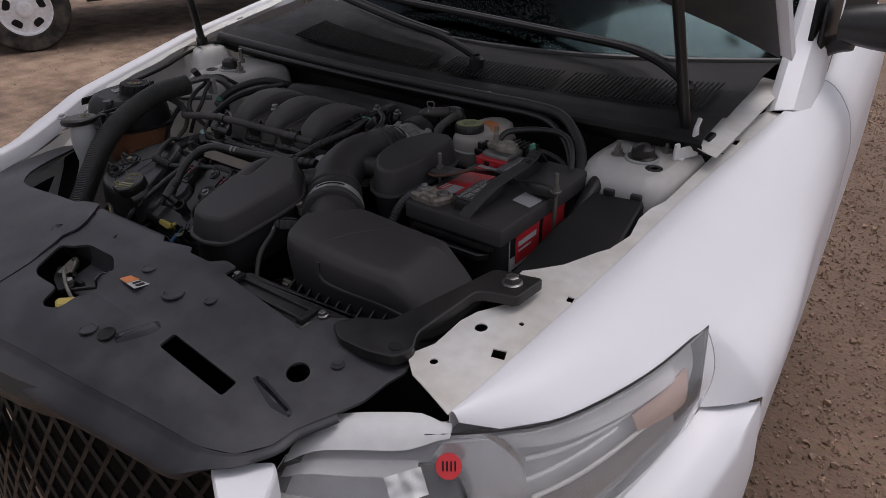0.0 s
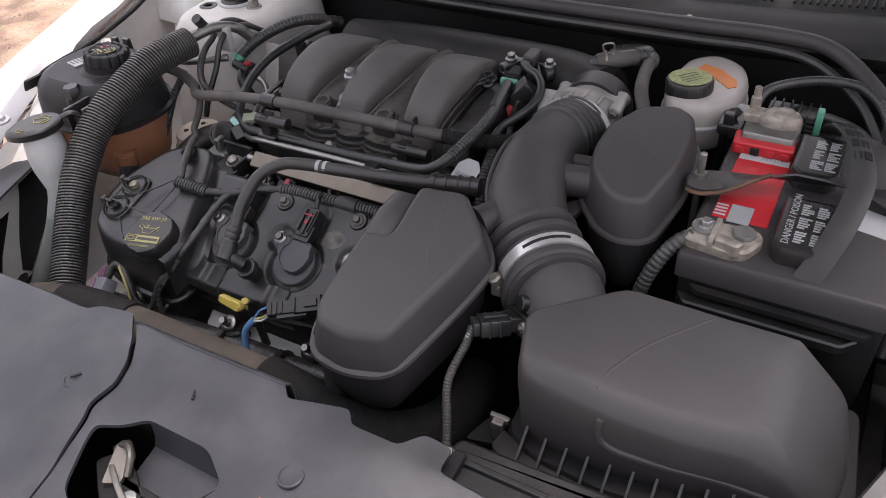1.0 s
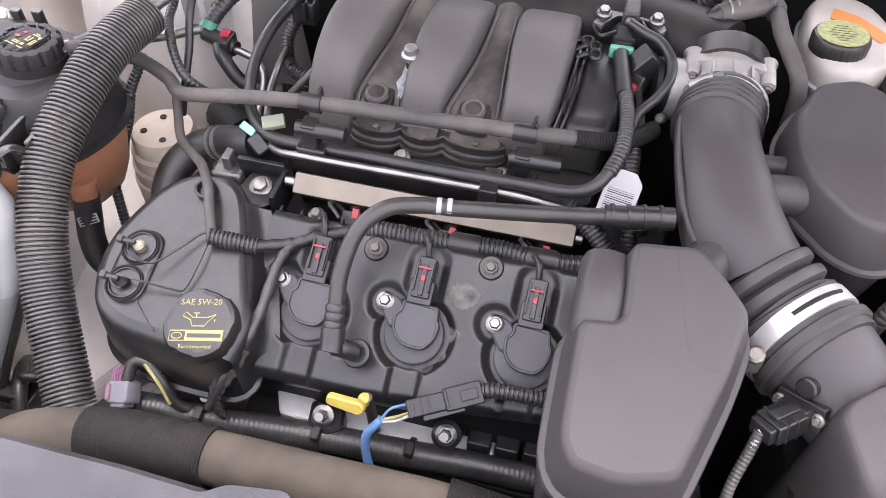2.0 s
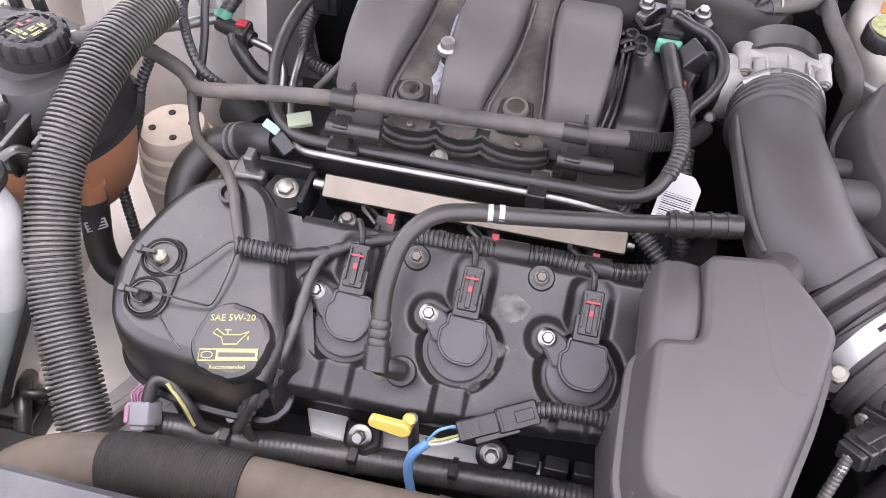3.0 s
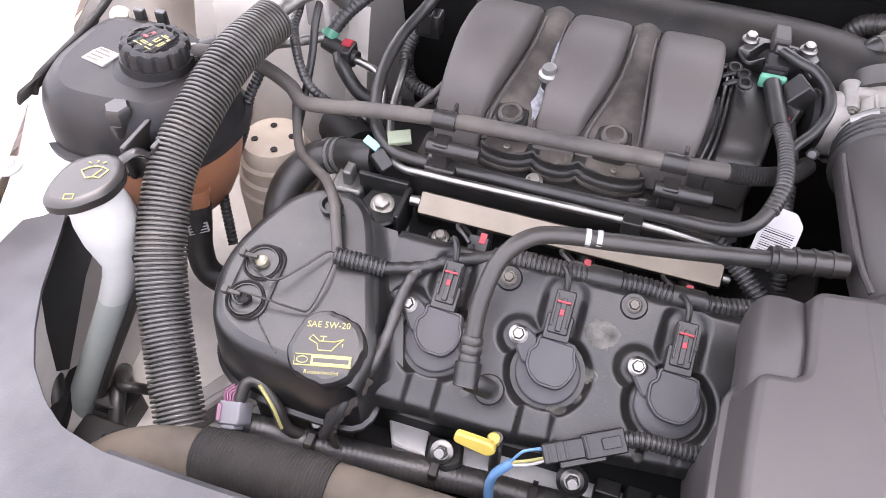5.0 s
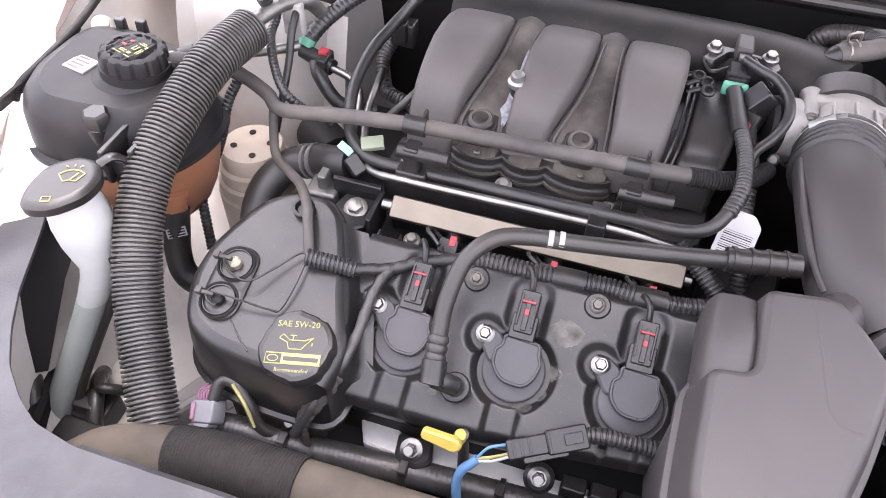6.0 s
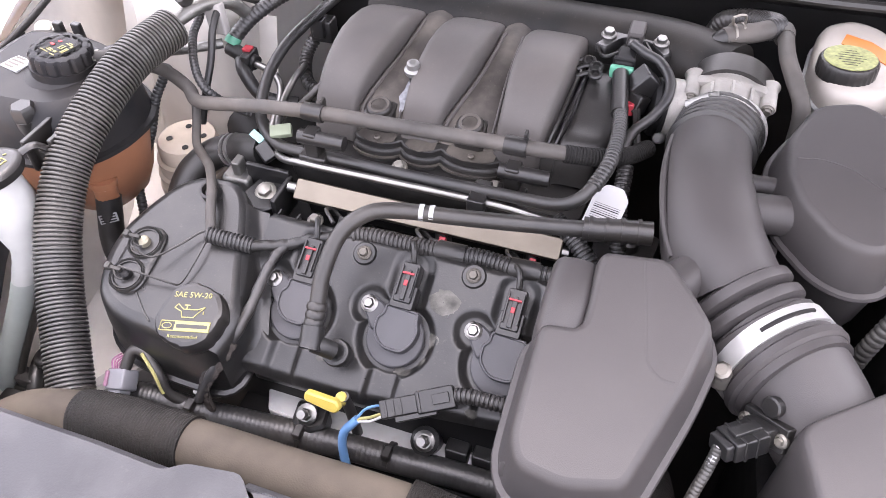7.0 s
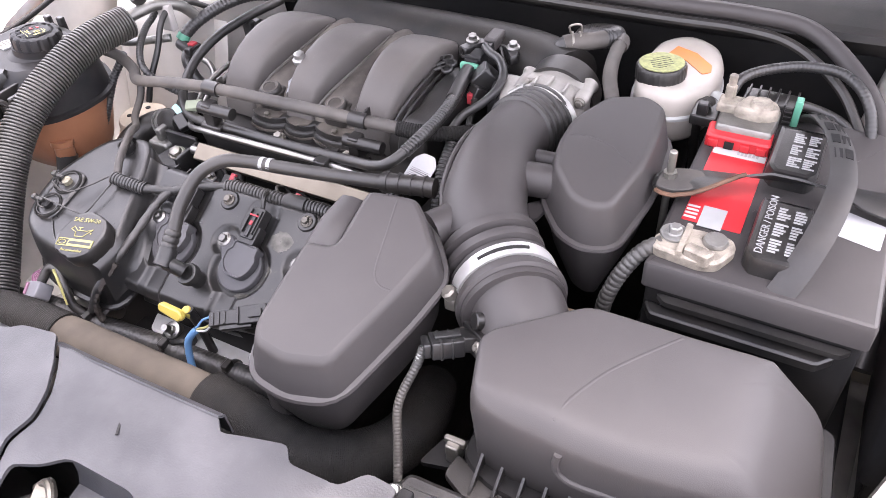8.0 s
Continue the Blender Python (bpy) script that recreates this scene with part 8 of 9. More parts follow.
part("white_sticker", slab([(0.625, 0.185), (0.666, 0.176), (0.669, 0.214), (0.627, 0.226)], [(0.9431, 0), (0.9437, 0.0003)], corner=0.003), PAPER, lid, "white paper sticker")
# side label
part("side_label", soft_box(-0.048, 0.048, -0.038, 0.036, 0.0, 0.0012, 0.0004, m=Matrix.Translation((0.6722, 0.152, 0.878)) @ pose(0, 0, 0, 90, 0, 90)), PAPER, battery, "red, black and white side label")
lm = Matrix.Translation((0.6738, 0.152, 0.878)) @ pose(0, 0, 0, 90, 0, 90)
part("side_label_red", soft_box(-0.030, 0.046, -0.018, 0.034, 0.0, 0.0006, 0.0002, m=lm), RED, battery)
part("side_label_black", soft_box(-0.046, -0.031, 0.0, 0.034, 0.0, 0.0006, 0.0002, m=lm), DARK, battery)
part("side_label_print", join(soft_box(-0.022, 0.036, 0.012, 0.022, 0.0007, 0.001, 0.0001, m=lm), soft_box(-0.022, 0.02, 0.002, 0.006, 0.0007, 0.001, 0.0001, m=lm)), PAPER, battery)
part("side_label_marks", join(*[soft_box(-0.04, 0.03 - 0.01 * (k % 2), -0.034 + 0.006 * k, -0.031 + 0.006 * k, 0.0, 0.0005, 0.0001, m=lm) for k in range(2)]), DARK, battery)
part("side_label_two", soft_box(0.06, 0.135, -0.030, 0.034, -0.0012, 0.0004, 0.0002, m=lm), RED, battery)
# terminals
tc = part("terminal_cover", slab([(0.478, 0.284), (0.546, 0.284), (0.545, 0.314), (0.476, 0.314)], [(0.943, 0), (0.956, 0.0), (0.958, 0.002)], corner=0.004), RED, lid, "red terminal cover")
part("terminal_cover_top", slab([(0.484, 0.296), (0.543, 0.296), (0.545, 0.350), (0.482, 0.35)], [(0.943, 0.0), (0.962, 0.0), (0.965, 0.002)], corner=0.004), CAST, lid, "grey terminal guard")
for k in range(4):
    part("cover_tab", soft_box(0.482 + 0.017 * k, 0.492 + 0.017 * k, 0.2815, 0.285, 0.945, 0.9535, 0.001), DARK if k == 1 else RED, tc)
part("terminal_clamp", join(slab([(0.495, 0.318), (0.528, 0.314), (0.546, 0.326), (0.540, 0.345), (0.505, 0.350)], [(0.964, 0), (0.974, 0), (0.978, 0.003)], corner=0.010), lathe([(0.013, 0.0), (0.0125, 0.006), (0.010, 0.009), (0.004, 0.009)], along((0.524, 0.330, 0.974), (0, 0, 1)), 20), hex_bolt((0.488, 0.340, 0.972), (0, 0, 1), 0.006, 0.018, 1.5), lathe([(0.0045, 0), (0.0045, 0.030), (0.0035, 0.031)], along((0.488, 0.340, 0.972), (0, 0, 1)), 10), soft_box(0.478, 0.505, 0.322, 0.346, 0.964, 0.975, 0.003)), OXIDE, lid, "corroded lead terminal clamp")
neg = part("terminal_clamp", join(slab([(0.4745, 0.104), (0.487, 0.124), (0.512, 0.128), (0.543, 0.127), (0.549, 0.112), (0.538, 0.087), (0.522, 0.082), (0.477, 0.087)], [(0.943, 0.001), (0.946, 0), (0.953, 0), (0.956, 0.003)], corner=0.006), slab([(0.505, 0.086), (0.528, 0.081), (0.534, 0.092), (0.508, 0.098)], [(0.950, 0), (0.962, 0), (0.964, 0.002)], corner=0.003), soft_box(0.499, 0.505, 0.084, 0.127, 0.952, 0.960, 0.0015)), OXIDE, lid, "corroded lead terminal clamp")
part("terminal_post", lathe([(0.0115, 0.0), (0.0118, 0.002), (0.0105, 0.005), (0.009, 0.0052), (0.003, 0.0045)], along((0.529, 0.113, 0.9555), (0, 0, 1)), 24), CAST, neg, "grey lead post")
part("clamp_bolt", join(lathe([(0.0135, 0), (0.0135, 0.0025), (0.0115, 0.003)], along((0.4915, 0.1105, 0.9555), (0, 0, 1)), 20), hex_bolt((0.4915, 0.1105, 0.958), (0, 0, 1), 0.0062, 0.007, 1.3)), ZINC, neg, "bright clamp bolt")
part("negative_cable", corrugated([(0.484, 0.100, 0.950), (0.472, 0.093, 0.945), (0.460, 0.084, 0.930), (0.449, 0.074, 0.905), (0.442, 0.068, 0.87), (0.440, 0.070, 0.80)], 0.0082, 0.006, 0.10, 12), BIGCORR, battery, "black ribbed cable sleeve")
# carrying strap
SW = [((0.590, 0.078, 0.936), 0.011), ((0.602, 0.100, 0.962), 0.011), ((0.613, 0.140, 0.985), 0.011), ((0.618, 0.190, 0.993), 0.011), ((0.616, 0.230, 0.992), 0.011), ((0.606, 0.280, 0.990), 0.011), ((0.588, 0.325, 0.982), 0.011), ((0.578, 0.36, 0.960), 0.011), ((0.576, 0.375, 0.943), 0.011)]
pts = spline([p for p, w in SW], 4)
strap = part("carry_strap", sheet([[p + Vector((-0.0125, 0.002, -0.003)), p + Vector((-0.006, 0, 0)), p + Vector((0.006, 0, 0)), p + Vector((0.0125, -0.002, -0.003))] for p in pts], 0.003), STRAP, battery, "ribbed grey carry strap")
for k in range(17, 27, 2):
    p, q = pts[k], pts[k + 1]
    part("strap_slot", sheet([[p + Vector((-0.0085, 0, -0.0006)), p + Vector((-0.001, 0, 0.0003))], [q + Vector((-0.0085, 0.003, -0.0006)), q + Vector((-0.001, 0.003, 0.0003))]], 0.0006), DARK, strap, "dark slot through the strap")
    part("strap_slot", sheet([[p + Vector((0.0015, 0, 0.0003)), p + Vector((0.0085, 0, -0.0006))], [q + Vector((0.0015, 0.003, 0.0003)), q + Vector((0.0085, 0.003, -0.0006))]], 0.0006), DARK, strap, "dark slot through the strap")
# hold-down bar
hold = thing("battery_hold_down", (0.57, 0.21, 0.94), "black stamped hold-down bar with rusty end over the battery", "hold-down bar")
BAR = [(0.450, 0.176, 0.196, 0), (0.458, 0.165, 0.208, 0), (0.472, 0.1625, 0.212, 0), (0.49, 0.170, 0.2165, 0.1), (0.505, 0.182, 0.220, 0.35), (0.531, 0.2075, 0.227, 0.8), (0.556, 0.219, 0.2325, 1.0), (0.585, 0.2225, 0.2375, 0.9), (0.605, 0.224, 0.241, 0.7), (0.625, 0.221, 0.246, 0.4), (0.645, 0.213, 0.250, 0.15), (0.668, 0.211, 0.252, 0), (0.690, 0.214, 0.248, 0)]
rows, edge = [], []
for x in frange(0.450, 0.690, 40):
    y0, y1, tw = sample(BAR, x)
    z = 0.9565 + 0.004 * math.sin((x - 0.45) * 16)
    rows.append([Vector((x, y0 + (y1 - y0) * t, z + 0.012 * tw * (1 - t) - 0.004 * tw * t + 0.0025 * math.sin(t * math.pi) * (1 - tw))) for t in frange(0, 1, 5)])
    if 0.455 < x < 0.535:
        edge.append(Vector((x, y0 - 0.0005, z + 0.012 * tw + 0.0005)))
part("bar", sheet(rows, 0.0025), BLACK, hold, "black stamped bar", angle=60)
part("bar_pad", slab([(0.454, 0.170), (0.474, 0.168), (0.492, 0.178), (0.503, 0.196), (0.492, 0.212), (0.470, 0.208), (0.454, 0.199)], [(0.9575, 0), (0.9605, 0.0), (0.9612, 0.001)], corner=0.006), HOSE, hold, "dusty grey end of the bar")
part("rusty_edge", tube_into(bmesh.new(), edge, 0.0024, 6), RUST, hold, "rusty edge")
for x, y, zz in ((0.464, 0.190, 0.955), (0.684, 0.232, 0.955)):
    part("stud", join(lathe([(0.004, -0.14), (0.004, 0.036), (0.003, 0.037)], along((x, y, zz), (0, 0, 1)), 10), lathe([(0.010, 0.0), (0.010, 0.003), (0.007, 0.004), (0.007, 0.012)], along((x, y, zz), (0, 0, 1)), 8)), DULL, hold, "threaded zinc stud and nut")

# terminal wiring behind the battery
bwire = thing("battery_wiring", (0.56, 0.37, 0.93), "ribbed cables and fuse block at the battery", "wiring")
fblock = part("fuse_block", soft_box(0.500, 0.556, 0.356, 0.386, 0.940, 0.966, 0.002), BLACK, bwire, "ribbed black fuse block")
for k in range(6):
    part("block_rib", soft_box(0.503 + 0.0105 * k, 0.505 + 0.0105 * k, 0.3535, 0.388, 0.945, 0.9695, 0.0006), BLACK, fblock)
for k in range(3):
    part("block_slat", soft_box(0.500, 0.556, 0.3545, 0.357, 0.947 + 0.006 * k, 0.949 + 0.006 * k, 0.0005), BLACK, fblock)
part("green_tab", soft_box(0.556, 0.564, 0.352, 0.364, 0.945, 0.978, 0.002), GREEN, bwire, "green tab")
part("cable", corrugated([(0.487, 0.352, 0.972), (0.494, 0.370, 0.984), (0.517, 0.396, 0.986), (0.556, 0.418, 0.986), (0.598, 0.415, 0.984), (0.630, 0.387, 0.965), (0.648, 0.35, 0.91)], 0.0062, 0.005, 0.04, 12), CORR, bwire)
part("cable", tube([(0.470, 0.335, 0.968), (0.458, 0.345, 0.95), (0.455, 0.36, 0.90), (0.46, 0.38, 0.82)], 0.006, 10), RUBBER, bwire)
part("black_bracket", join(soft_box(0.452, 0.482, 0.315, 0.362, 0.945, 0.958, 0.003), soft_box(0.458, 0.470, 0.318, 0.328, 0.957, 0.972, 0.002)), BLACK, bwire)
part("cable", tube([(0.690, 0.40, 0.94), (0.698, 0.34, 0.92), (0.696, 0.26, 0.87), (0.69, 0.16, 0.80)], 0.014, 12), RUBBER, bwire, "thick taped cable")
part("cable", tube([(0.535, 0.372, 0.955), (0.57, 0.392, 0.95), (0.62, 0.388, 0.93), (0.65, 0.35, 0.88)], 0.006, 10), RUBBER, bwire)
part("battery_tray", soft_box(0.455, 0.695, 0.05, 0.40, 0.725, 0.745, 0.006), DARK, bwire, "black battery tray")

# ---- brake fluid reservoir ----
brake = thing("brake_fluid_reservoir", (0.42, 0.41, 0.88), "milky brake fluid reservoir with black and yellow cap", "brake reservoir")
RES = [(0.377, 0.346), (0.367, 0.388), (0.376, 0.466), (0.410, 0.491), (0.449, 0.473), (0.467, 0.430), (0.467, 0.370), (0.450, 0.343), (0.422, 0.326), (0.390, 0.330)]
part("bottle", slab(RES, [(0.895, 0.012), (0.905, 0.004), (0.930, 0.0), (0.955, 0.0), (0.964, 0.003), (0.9675, 0.008), (0.9685, 0.014)], corner=0.02), material("milky_brake_plastic", (0.355, 0.325, 0.29), 0.4, vary=0.06, bump=0.04), brake, "milky plastic bottle", angle=60)
part("bottle_seam", slab(RES, [(0.932, -0.0005), (0.934, -0.003), (0.937, -0.003), (0.939, -0.0005)], corner=0.02), MILK, brake)
part("foot", slab(RES, [(0.80, 0.025), (0.895, 0.018)], corner=0.02), DARK, brake)
bc = Matrix.Translation((0.401, 0.372, 0.9645)) @ pose(0, 0, 0, -3, -2, 0)
ring = [(math.cos(2 * math.pi * k / 60) * (0.0295 + (0.0007 if k % 2 else 0)), math.sin(2 * math.pi * k / 60) * (0.0295 + (0.0007 if k % 2 else 0))) for k in range(60)]
bcap = part("cap", slab(ring, [(0.0, 0), (0.0145, 0.0), (0.018, 0.0015), (0.019, 0.004)], bc, 0.0005, 1), BLACK, brake, "black knurled cap with yellow top")
part("cap_top", lathe([(0.0265, 0.0185), (0.0265, 0.0196)], bc, 36), material("cap_yellow", (0.235, 0.25, 0.10), 0.5, vary=0.35, scale=220, bump=0), bcap, "printed yellow top")
part("cap_marks", join(*[soft_box(-0.015 + 0.003 * (abs(k - 3)), 0.015 - 0.003 * abs(k - 3), -0.0165 + 0.005 * k, -0.0157 + 0.005 * k, 0.0197, 0.020, 0.0001, m=bc) for k in range(7)]), STRAP, bcap)
part("orange_label", slab([(0.396, 0.424), (0.420, 0.414), (0.446, 0.388), (0.455, 0.396), (0.452, 0.412), (0.428, 0.436), (0.402, 0.446)], [(0.9684, 0), (0.9694, 0)], corner=0.002), ORANGE, brake, "orange label")
part("outlet", tube([(0.468, 0.372, 0.952), (0.480, 0.360, 0.955), (0.486, 0.35, 0.95)], 0.008, 10), MILK, brake)

# vent hoses beside the throttle body
vent = thing("vacuum_hose", (0.31, 0.40, 0.94), "black vacuum hose with a bright spring clip", "hose")
part("rubber_hose", tube([(0.272, 0.386, 0.976), (0.278, 0.390, 0.977), (0.285, 0.393, 0.978), (0.305, 0.401, 0.980), (0.320, 0.411, 0.981)], 0.0112, 18), HOSE, vent)
part("ribbed_run", corrugated([(0.316, 0.408, 0.981), (0.325, 0.421, 0.979), (0.322, 0.442, 0.971), (0.308, 0.460, 0.962), (0.288, 0.468, 0.956), (0.268, 0.470, 0.945), (0.258, 0.472, 0.90)], 0.0125, 0.0042, 0.06, 18), CORR, vent)
part("hose_stub", tube([(0.262, 0.382, 0.930), (0.264, 0.383, 0.955), (0.269, 0.386, 0.970), (0.277, 0.389, 0.977)], 0.0116, 16), BLACK, vent)
cz = along((0.2845, 0.3945, 0.979), (0.85, 0.45, 0.0))
part("spring_clip", join(tube_into(bmesh.new(), [cz @ Vector((0, 0, -0.006)), cz @ Vector((0, 0, -0.0035))], 0.0120, 20), tube_into(bmesh.new(), [cz @ Vector((0, 0, 0.0035)), cz @ Vector((0, 0, 0.006))], 0.0120, 20), tube([(0.2785, 0.391, 0.990), (0.277, 0.390, 1.000), (0.289, 0.396, 1.001), (0.2905, 0.397, 0.990)], 0.0015, 6, 3)), DIMBOLT, vent, "bright spring clip")
brk_h = thing("brake_vacuum_hose", (0.345, 0.36, 0.93), "grey rubber vacuum hose beside the resonator", "hose")
part("rubber_hose", tube([(0.330, 0.445, 0.960), (0.336, 0.412, 0.975), (0.341, 0.372, 0.973), (0.350, 0.335, 0.970), (0.362, 0.312, 0.955), (0.366, 0.300, 0.92), (0.365, 0.29, 0.85)], 0.0088, 12), HOSE, brk_h)
part("fitting", lathe([(0.011, -0.008), (0.012, 0.0), (0.011, 0.010)], along((0.335, 0.418, 0.974), (0.1, -1, 0)), 14), HOSE, brk_h)

# ---- fuse box ----
fuse = thing("fuse_box", (0.76, 0.18, 0.72), "black engine bay fuse box with a flat lid", "fuse box")
FUSE = [(0.708, 0.330), (0.804, 0.342), (0.824, 0.20), (0.815, 0.10), (0.79, 0.04), (0.705, 0.03), (0.700, 0.2)]
part("lid", slab(FUSE, [(0.84, 0.0), (0.920, 0.0), (0.928, 0.002), (0.930, 0.006)], corner=0.012, zfun=lambda x, y, h: h - 0.16 * (0.34 - y)), DARK, fuse, "matt black lid")
part("case", slab(FUSE, [(0.70, 0.02), (0.80, 0.004)], corner=0.012), DARK, fuse)
for x, y in ((0.735, 0.337), (0.785, 0.342)):
    part("lid_catch", soft_box(x - 0.010, x + 0.010, y - 0.004, y + 0.006, 0.90, 0.936, 0.002), BLACK, fuse)

# white prop clip by the right tower
clip = thing("hood_prop_clip", (0.795, 0.54, 0.955), "white plastic clip standing on the fender rail", "clip")
part("clip_body", join(slab([(0.0, 0.0), (0.058, 0.0), (0.058, 0.016), (0.052, 0.060), (0.058, 0.074), (0.050, 0.078), (0.042, 0.056), (0.040, 0.024), (0.014, 0.022), (0.012, 0.034), (0.002, 0.032)], [(-0.003, 0.001), (0.0, 0.0), (0.003, 0.001)], Matrix.Translation((0.790, 0.486, 0.955)) @ pose(0, 0, 0, 0, 0, 62) @ pose(0, 0, 0, 90, 0, 0), 0.003), soft_box(-0.006, 0.010, -0.008, 0.008, 0.0, 0.004, 0.001, m=Matrix.Translation((0.796, 0.50, 0.954)))), LAMPWHITE, clip)
# ---- items behind and beside the engine ----
drum = thing("engine_mount", (-0.352, 0.203, 0.69), "cream painted round engine mount with holes", "engine mount")
dm = Matrix.Translation((-0.352, 0.203, -0.004))
part("mount_can", lathe([(0.052, 0.687), (0.052, 0.765), (0.049, 0.768), (0.049, 0.785), (0.045, 0.788), (0.045, 0.806), (0.040, 0.809), (0.039, 0.826), (0.0365, 0.830), (0.030, 0.8292), (0.003, 0.8295)], dm, 32), CREAM, drum)
for a in range(4):
    part("mount_hole", lathe([(0.0042, 0.8295), (0.0042, 0.8306)], dm @ pose(0.022 * math.cos(a * 1.6 + 0.4), 0.022 * math.sin(a * 1.6 + 0.4), 0), 10), DARK, drum)
apron = sheet([[Vector((x, y, z)) for x in (-0.53, -0.45, -0.36, -0.30, -0.285)] for y, z in ((0.365, 0.92), (0.345, 0.86), (0.325, 0.78), (0.30, 0.70), (0.20, 0.66), (0.0, 0.62), (-0.20, 0.60))], 0.002)
part("apron_panel", apron, TOWER, car, "dusty white apron panel")
part("subframe", slab([(-0.42, -0.22), (-0.395, -0.22), (-0.25, 0.04), (-0.28, 0.05)], [(0.63, 0), (0.672, 0), (0.675, 0.003)], corner=0.004), GREYLINER, car, "grey painted flange")
part("subframe", slab([(-0.395, -0.22), (-0.30, -0.22), (-0.22, 0.04), (-0.25, 0.04)], [(0.62, 0), (0.645, 0), (0.648, 0.003)], corner=0.004), GREYLINER, car, "grey painted flange")

thermo = thing("thermostat_hose", (-0.24, 0.14, 0.83), "black coolant hose with a steel spring clamp", "hose")
part("rubber_hose", tube([(-0.195, 0.150, 0.884), (-0.217, 0.152, 0.878), (-0.245, 0.160, 0.866), (-0.272, 0.150, 0.858), (-0.290, 0.122, 0.842), (-0.290, 0.092, 0.815), (-0.275, 0.078, 0.785), (-0.25, 0.075, 0.75)], 0.0185, 16), RUBBER, thermo)
for k in range(3):
    a = Vector((-0.238, 0.158, 0.869)).lerp(Vector((-0.254, 0.160, 0.862)), k / 2)
    part("spring_clamp", tube_into(bmesh.new(), [a, a + Vector((-0.0035, 0.0005, -0.0015))], 0.0200, 20), ZINC, thermo, "bright spring clamp")
part("outlet_cone", tube([(-0.285, 0.245, 0.83), (-0.262, 0.225, 0.835), (-0.235, 0.20, 0.84)], 0.026, 16), DARK, thermo)

fuel = thing("fuel_quick_connector", (-0.268, 0.258, 0.93), "black fuel line connector with a red clip", "connector")
part("connector_body", join(tube_into(bmesh.new(), [Vector((-0.290, 0.266, 0.945)), Vector((-0.248, 0.256, 0.936))], 0.0095, 14), soft_box(-0.264, -0.252, 0.245, 0.272, 0.926, 0.950, 0.003)), RUBBER, fuel)
part("red_clip", soft_box(-0.266, -0.255, 0.257, 0.268, 0.949, 0.953, 0.001), REDCLIP, fuel, "red release clip")
part("green_collar", tube_into(bmesh.new(), [Vector((-0.287, 0.268, 0.95)), Vector((-0.284, 0.274, 0.957))], 0.010, 14), GREEN, fuel, "green collar")
part("ribbed_hose", corrugated([(-0.285, 0.272, 0.955), (-0.270, 0.30, 0.972), (-0.245, 0.34, 0.985), (-0.22, 0.38, 0.985), (-0.20, 0.44, 0.96)], 0.0095, 0.006, 0.08, 14), CORR, fuel)
part("steel_line", tube([(-0.250, 0.256, 0.936), (-0.222, 0.250, 0.930), (-0.208, 0.238, 0.918), (-0.203, 0.215, 0.905), (-0.20, 0.19, 0.895)], 0.0048, 12), STEEL, fuel, "bright steel line")
part("rear_pipe", tube([(-0.40, 0.235, 0.93), (-0.36, 0.232, 0.935), (-0.325, 0.242, 0.94), (-0.30, 0.26, 0.94)], 0.006, 10), CAST, fuel, "bare aluminium pipe")
for o in list(fuel.children_recursive):
    if o.name.split(".")[0] != "rear_pipe":
        o.data.transform(Matrix.Translation((-0.019, 0.016, -0.026)))
part("grey_bracket", soft_box(-0.322, -0.298, 0.268, 0.280, 0.945, 0.985, 0.003), GREYLINER, fuel)

rear = thing("rear_wiring_loom", (-0.22, 0.33, 0.90), "black ribbed looms and taped wires behind the engine", "wiring loom")
for pts, r in (([(-0.318, 0.345, 0.955), (-0.328, 0.318, 0.975), (-0.331, 0.288, 0.980), (-0.326, 0.262, 0.968), (-0.322, 0.238, 0.960), (-0.301, 0.2015, 0.95), (-0.282, 0.182, 0.935), (-0.262, 0.184, 0.915), (-0.24, 0.20, 0.89)], 0.0052), ([(-0.215, 0.345, 0.92), (-0.222, 0.318, 0.90), (-0.205, 0.285, 0.885), (-0.17, 0.27, 0.882), (-0.15, 0.255, 0.88)], 0.0085), ([(-0.345, 0.205, 0.935), (-0.350, 0.196, 0.920), (-0.357, 0.180, 0.90), (-0.358, 0.157, 0.87), (-0.372, 0.140, 0.83), (-0.385, 0.130, 0.80), (-0.36, 0.09, 0.75)], 0.0062)):
    part("ribbed_loom", corrugated(pts, r, 0.0048, 0.14, 12), CORR, rear)
for pts, r in (([(-0.290, 0.345, 0.950), (-0.300, 0.315, 0.972), (-0.304, 0.280, 0.978), (-0.302, 0.252, 0.965), (-0.30, 0.23, 0.935), (-0.30, 0.20, 0.90), (-0.305, 0.188, 0.87)], 0.0045), ([(-0.290, 0.276, 0.912), (-0.276, 0.256, 0.905), (-0.250, 0.248, 0.88), (-0.21, 0.26, 0.87)], 0.0085), ([(-0.17, 0.205, 0.915), (-0.155, 0.215, 0.93), (-0.142, 0.235, 0.94)], 0.0045)):
    part("taped_wire", tube(pts, r, 10), RUBBER, rear)
part("black_connector", join(soft_box(-0.215, -0.185, 0.325, 0.345, 0.92, 0.95, 0.003), soft_box(-0.208, -0.192, 0.318, 0.33, 0.93, 0.955, 0.002)), BLACK, rear)
part("pale_connector", soft_box(-0.012, 0.012, -0.007, 0.007, -0.004, 0.004, 0.001, m=along((-0.172, 0.158, 0.912), (0.1, -0.4, 0.9), 10)), material("pale_green_tag", (0.22, 0.25, 0.18), 0.5, vary=0.1, bump=0), rear, "pale green tag")
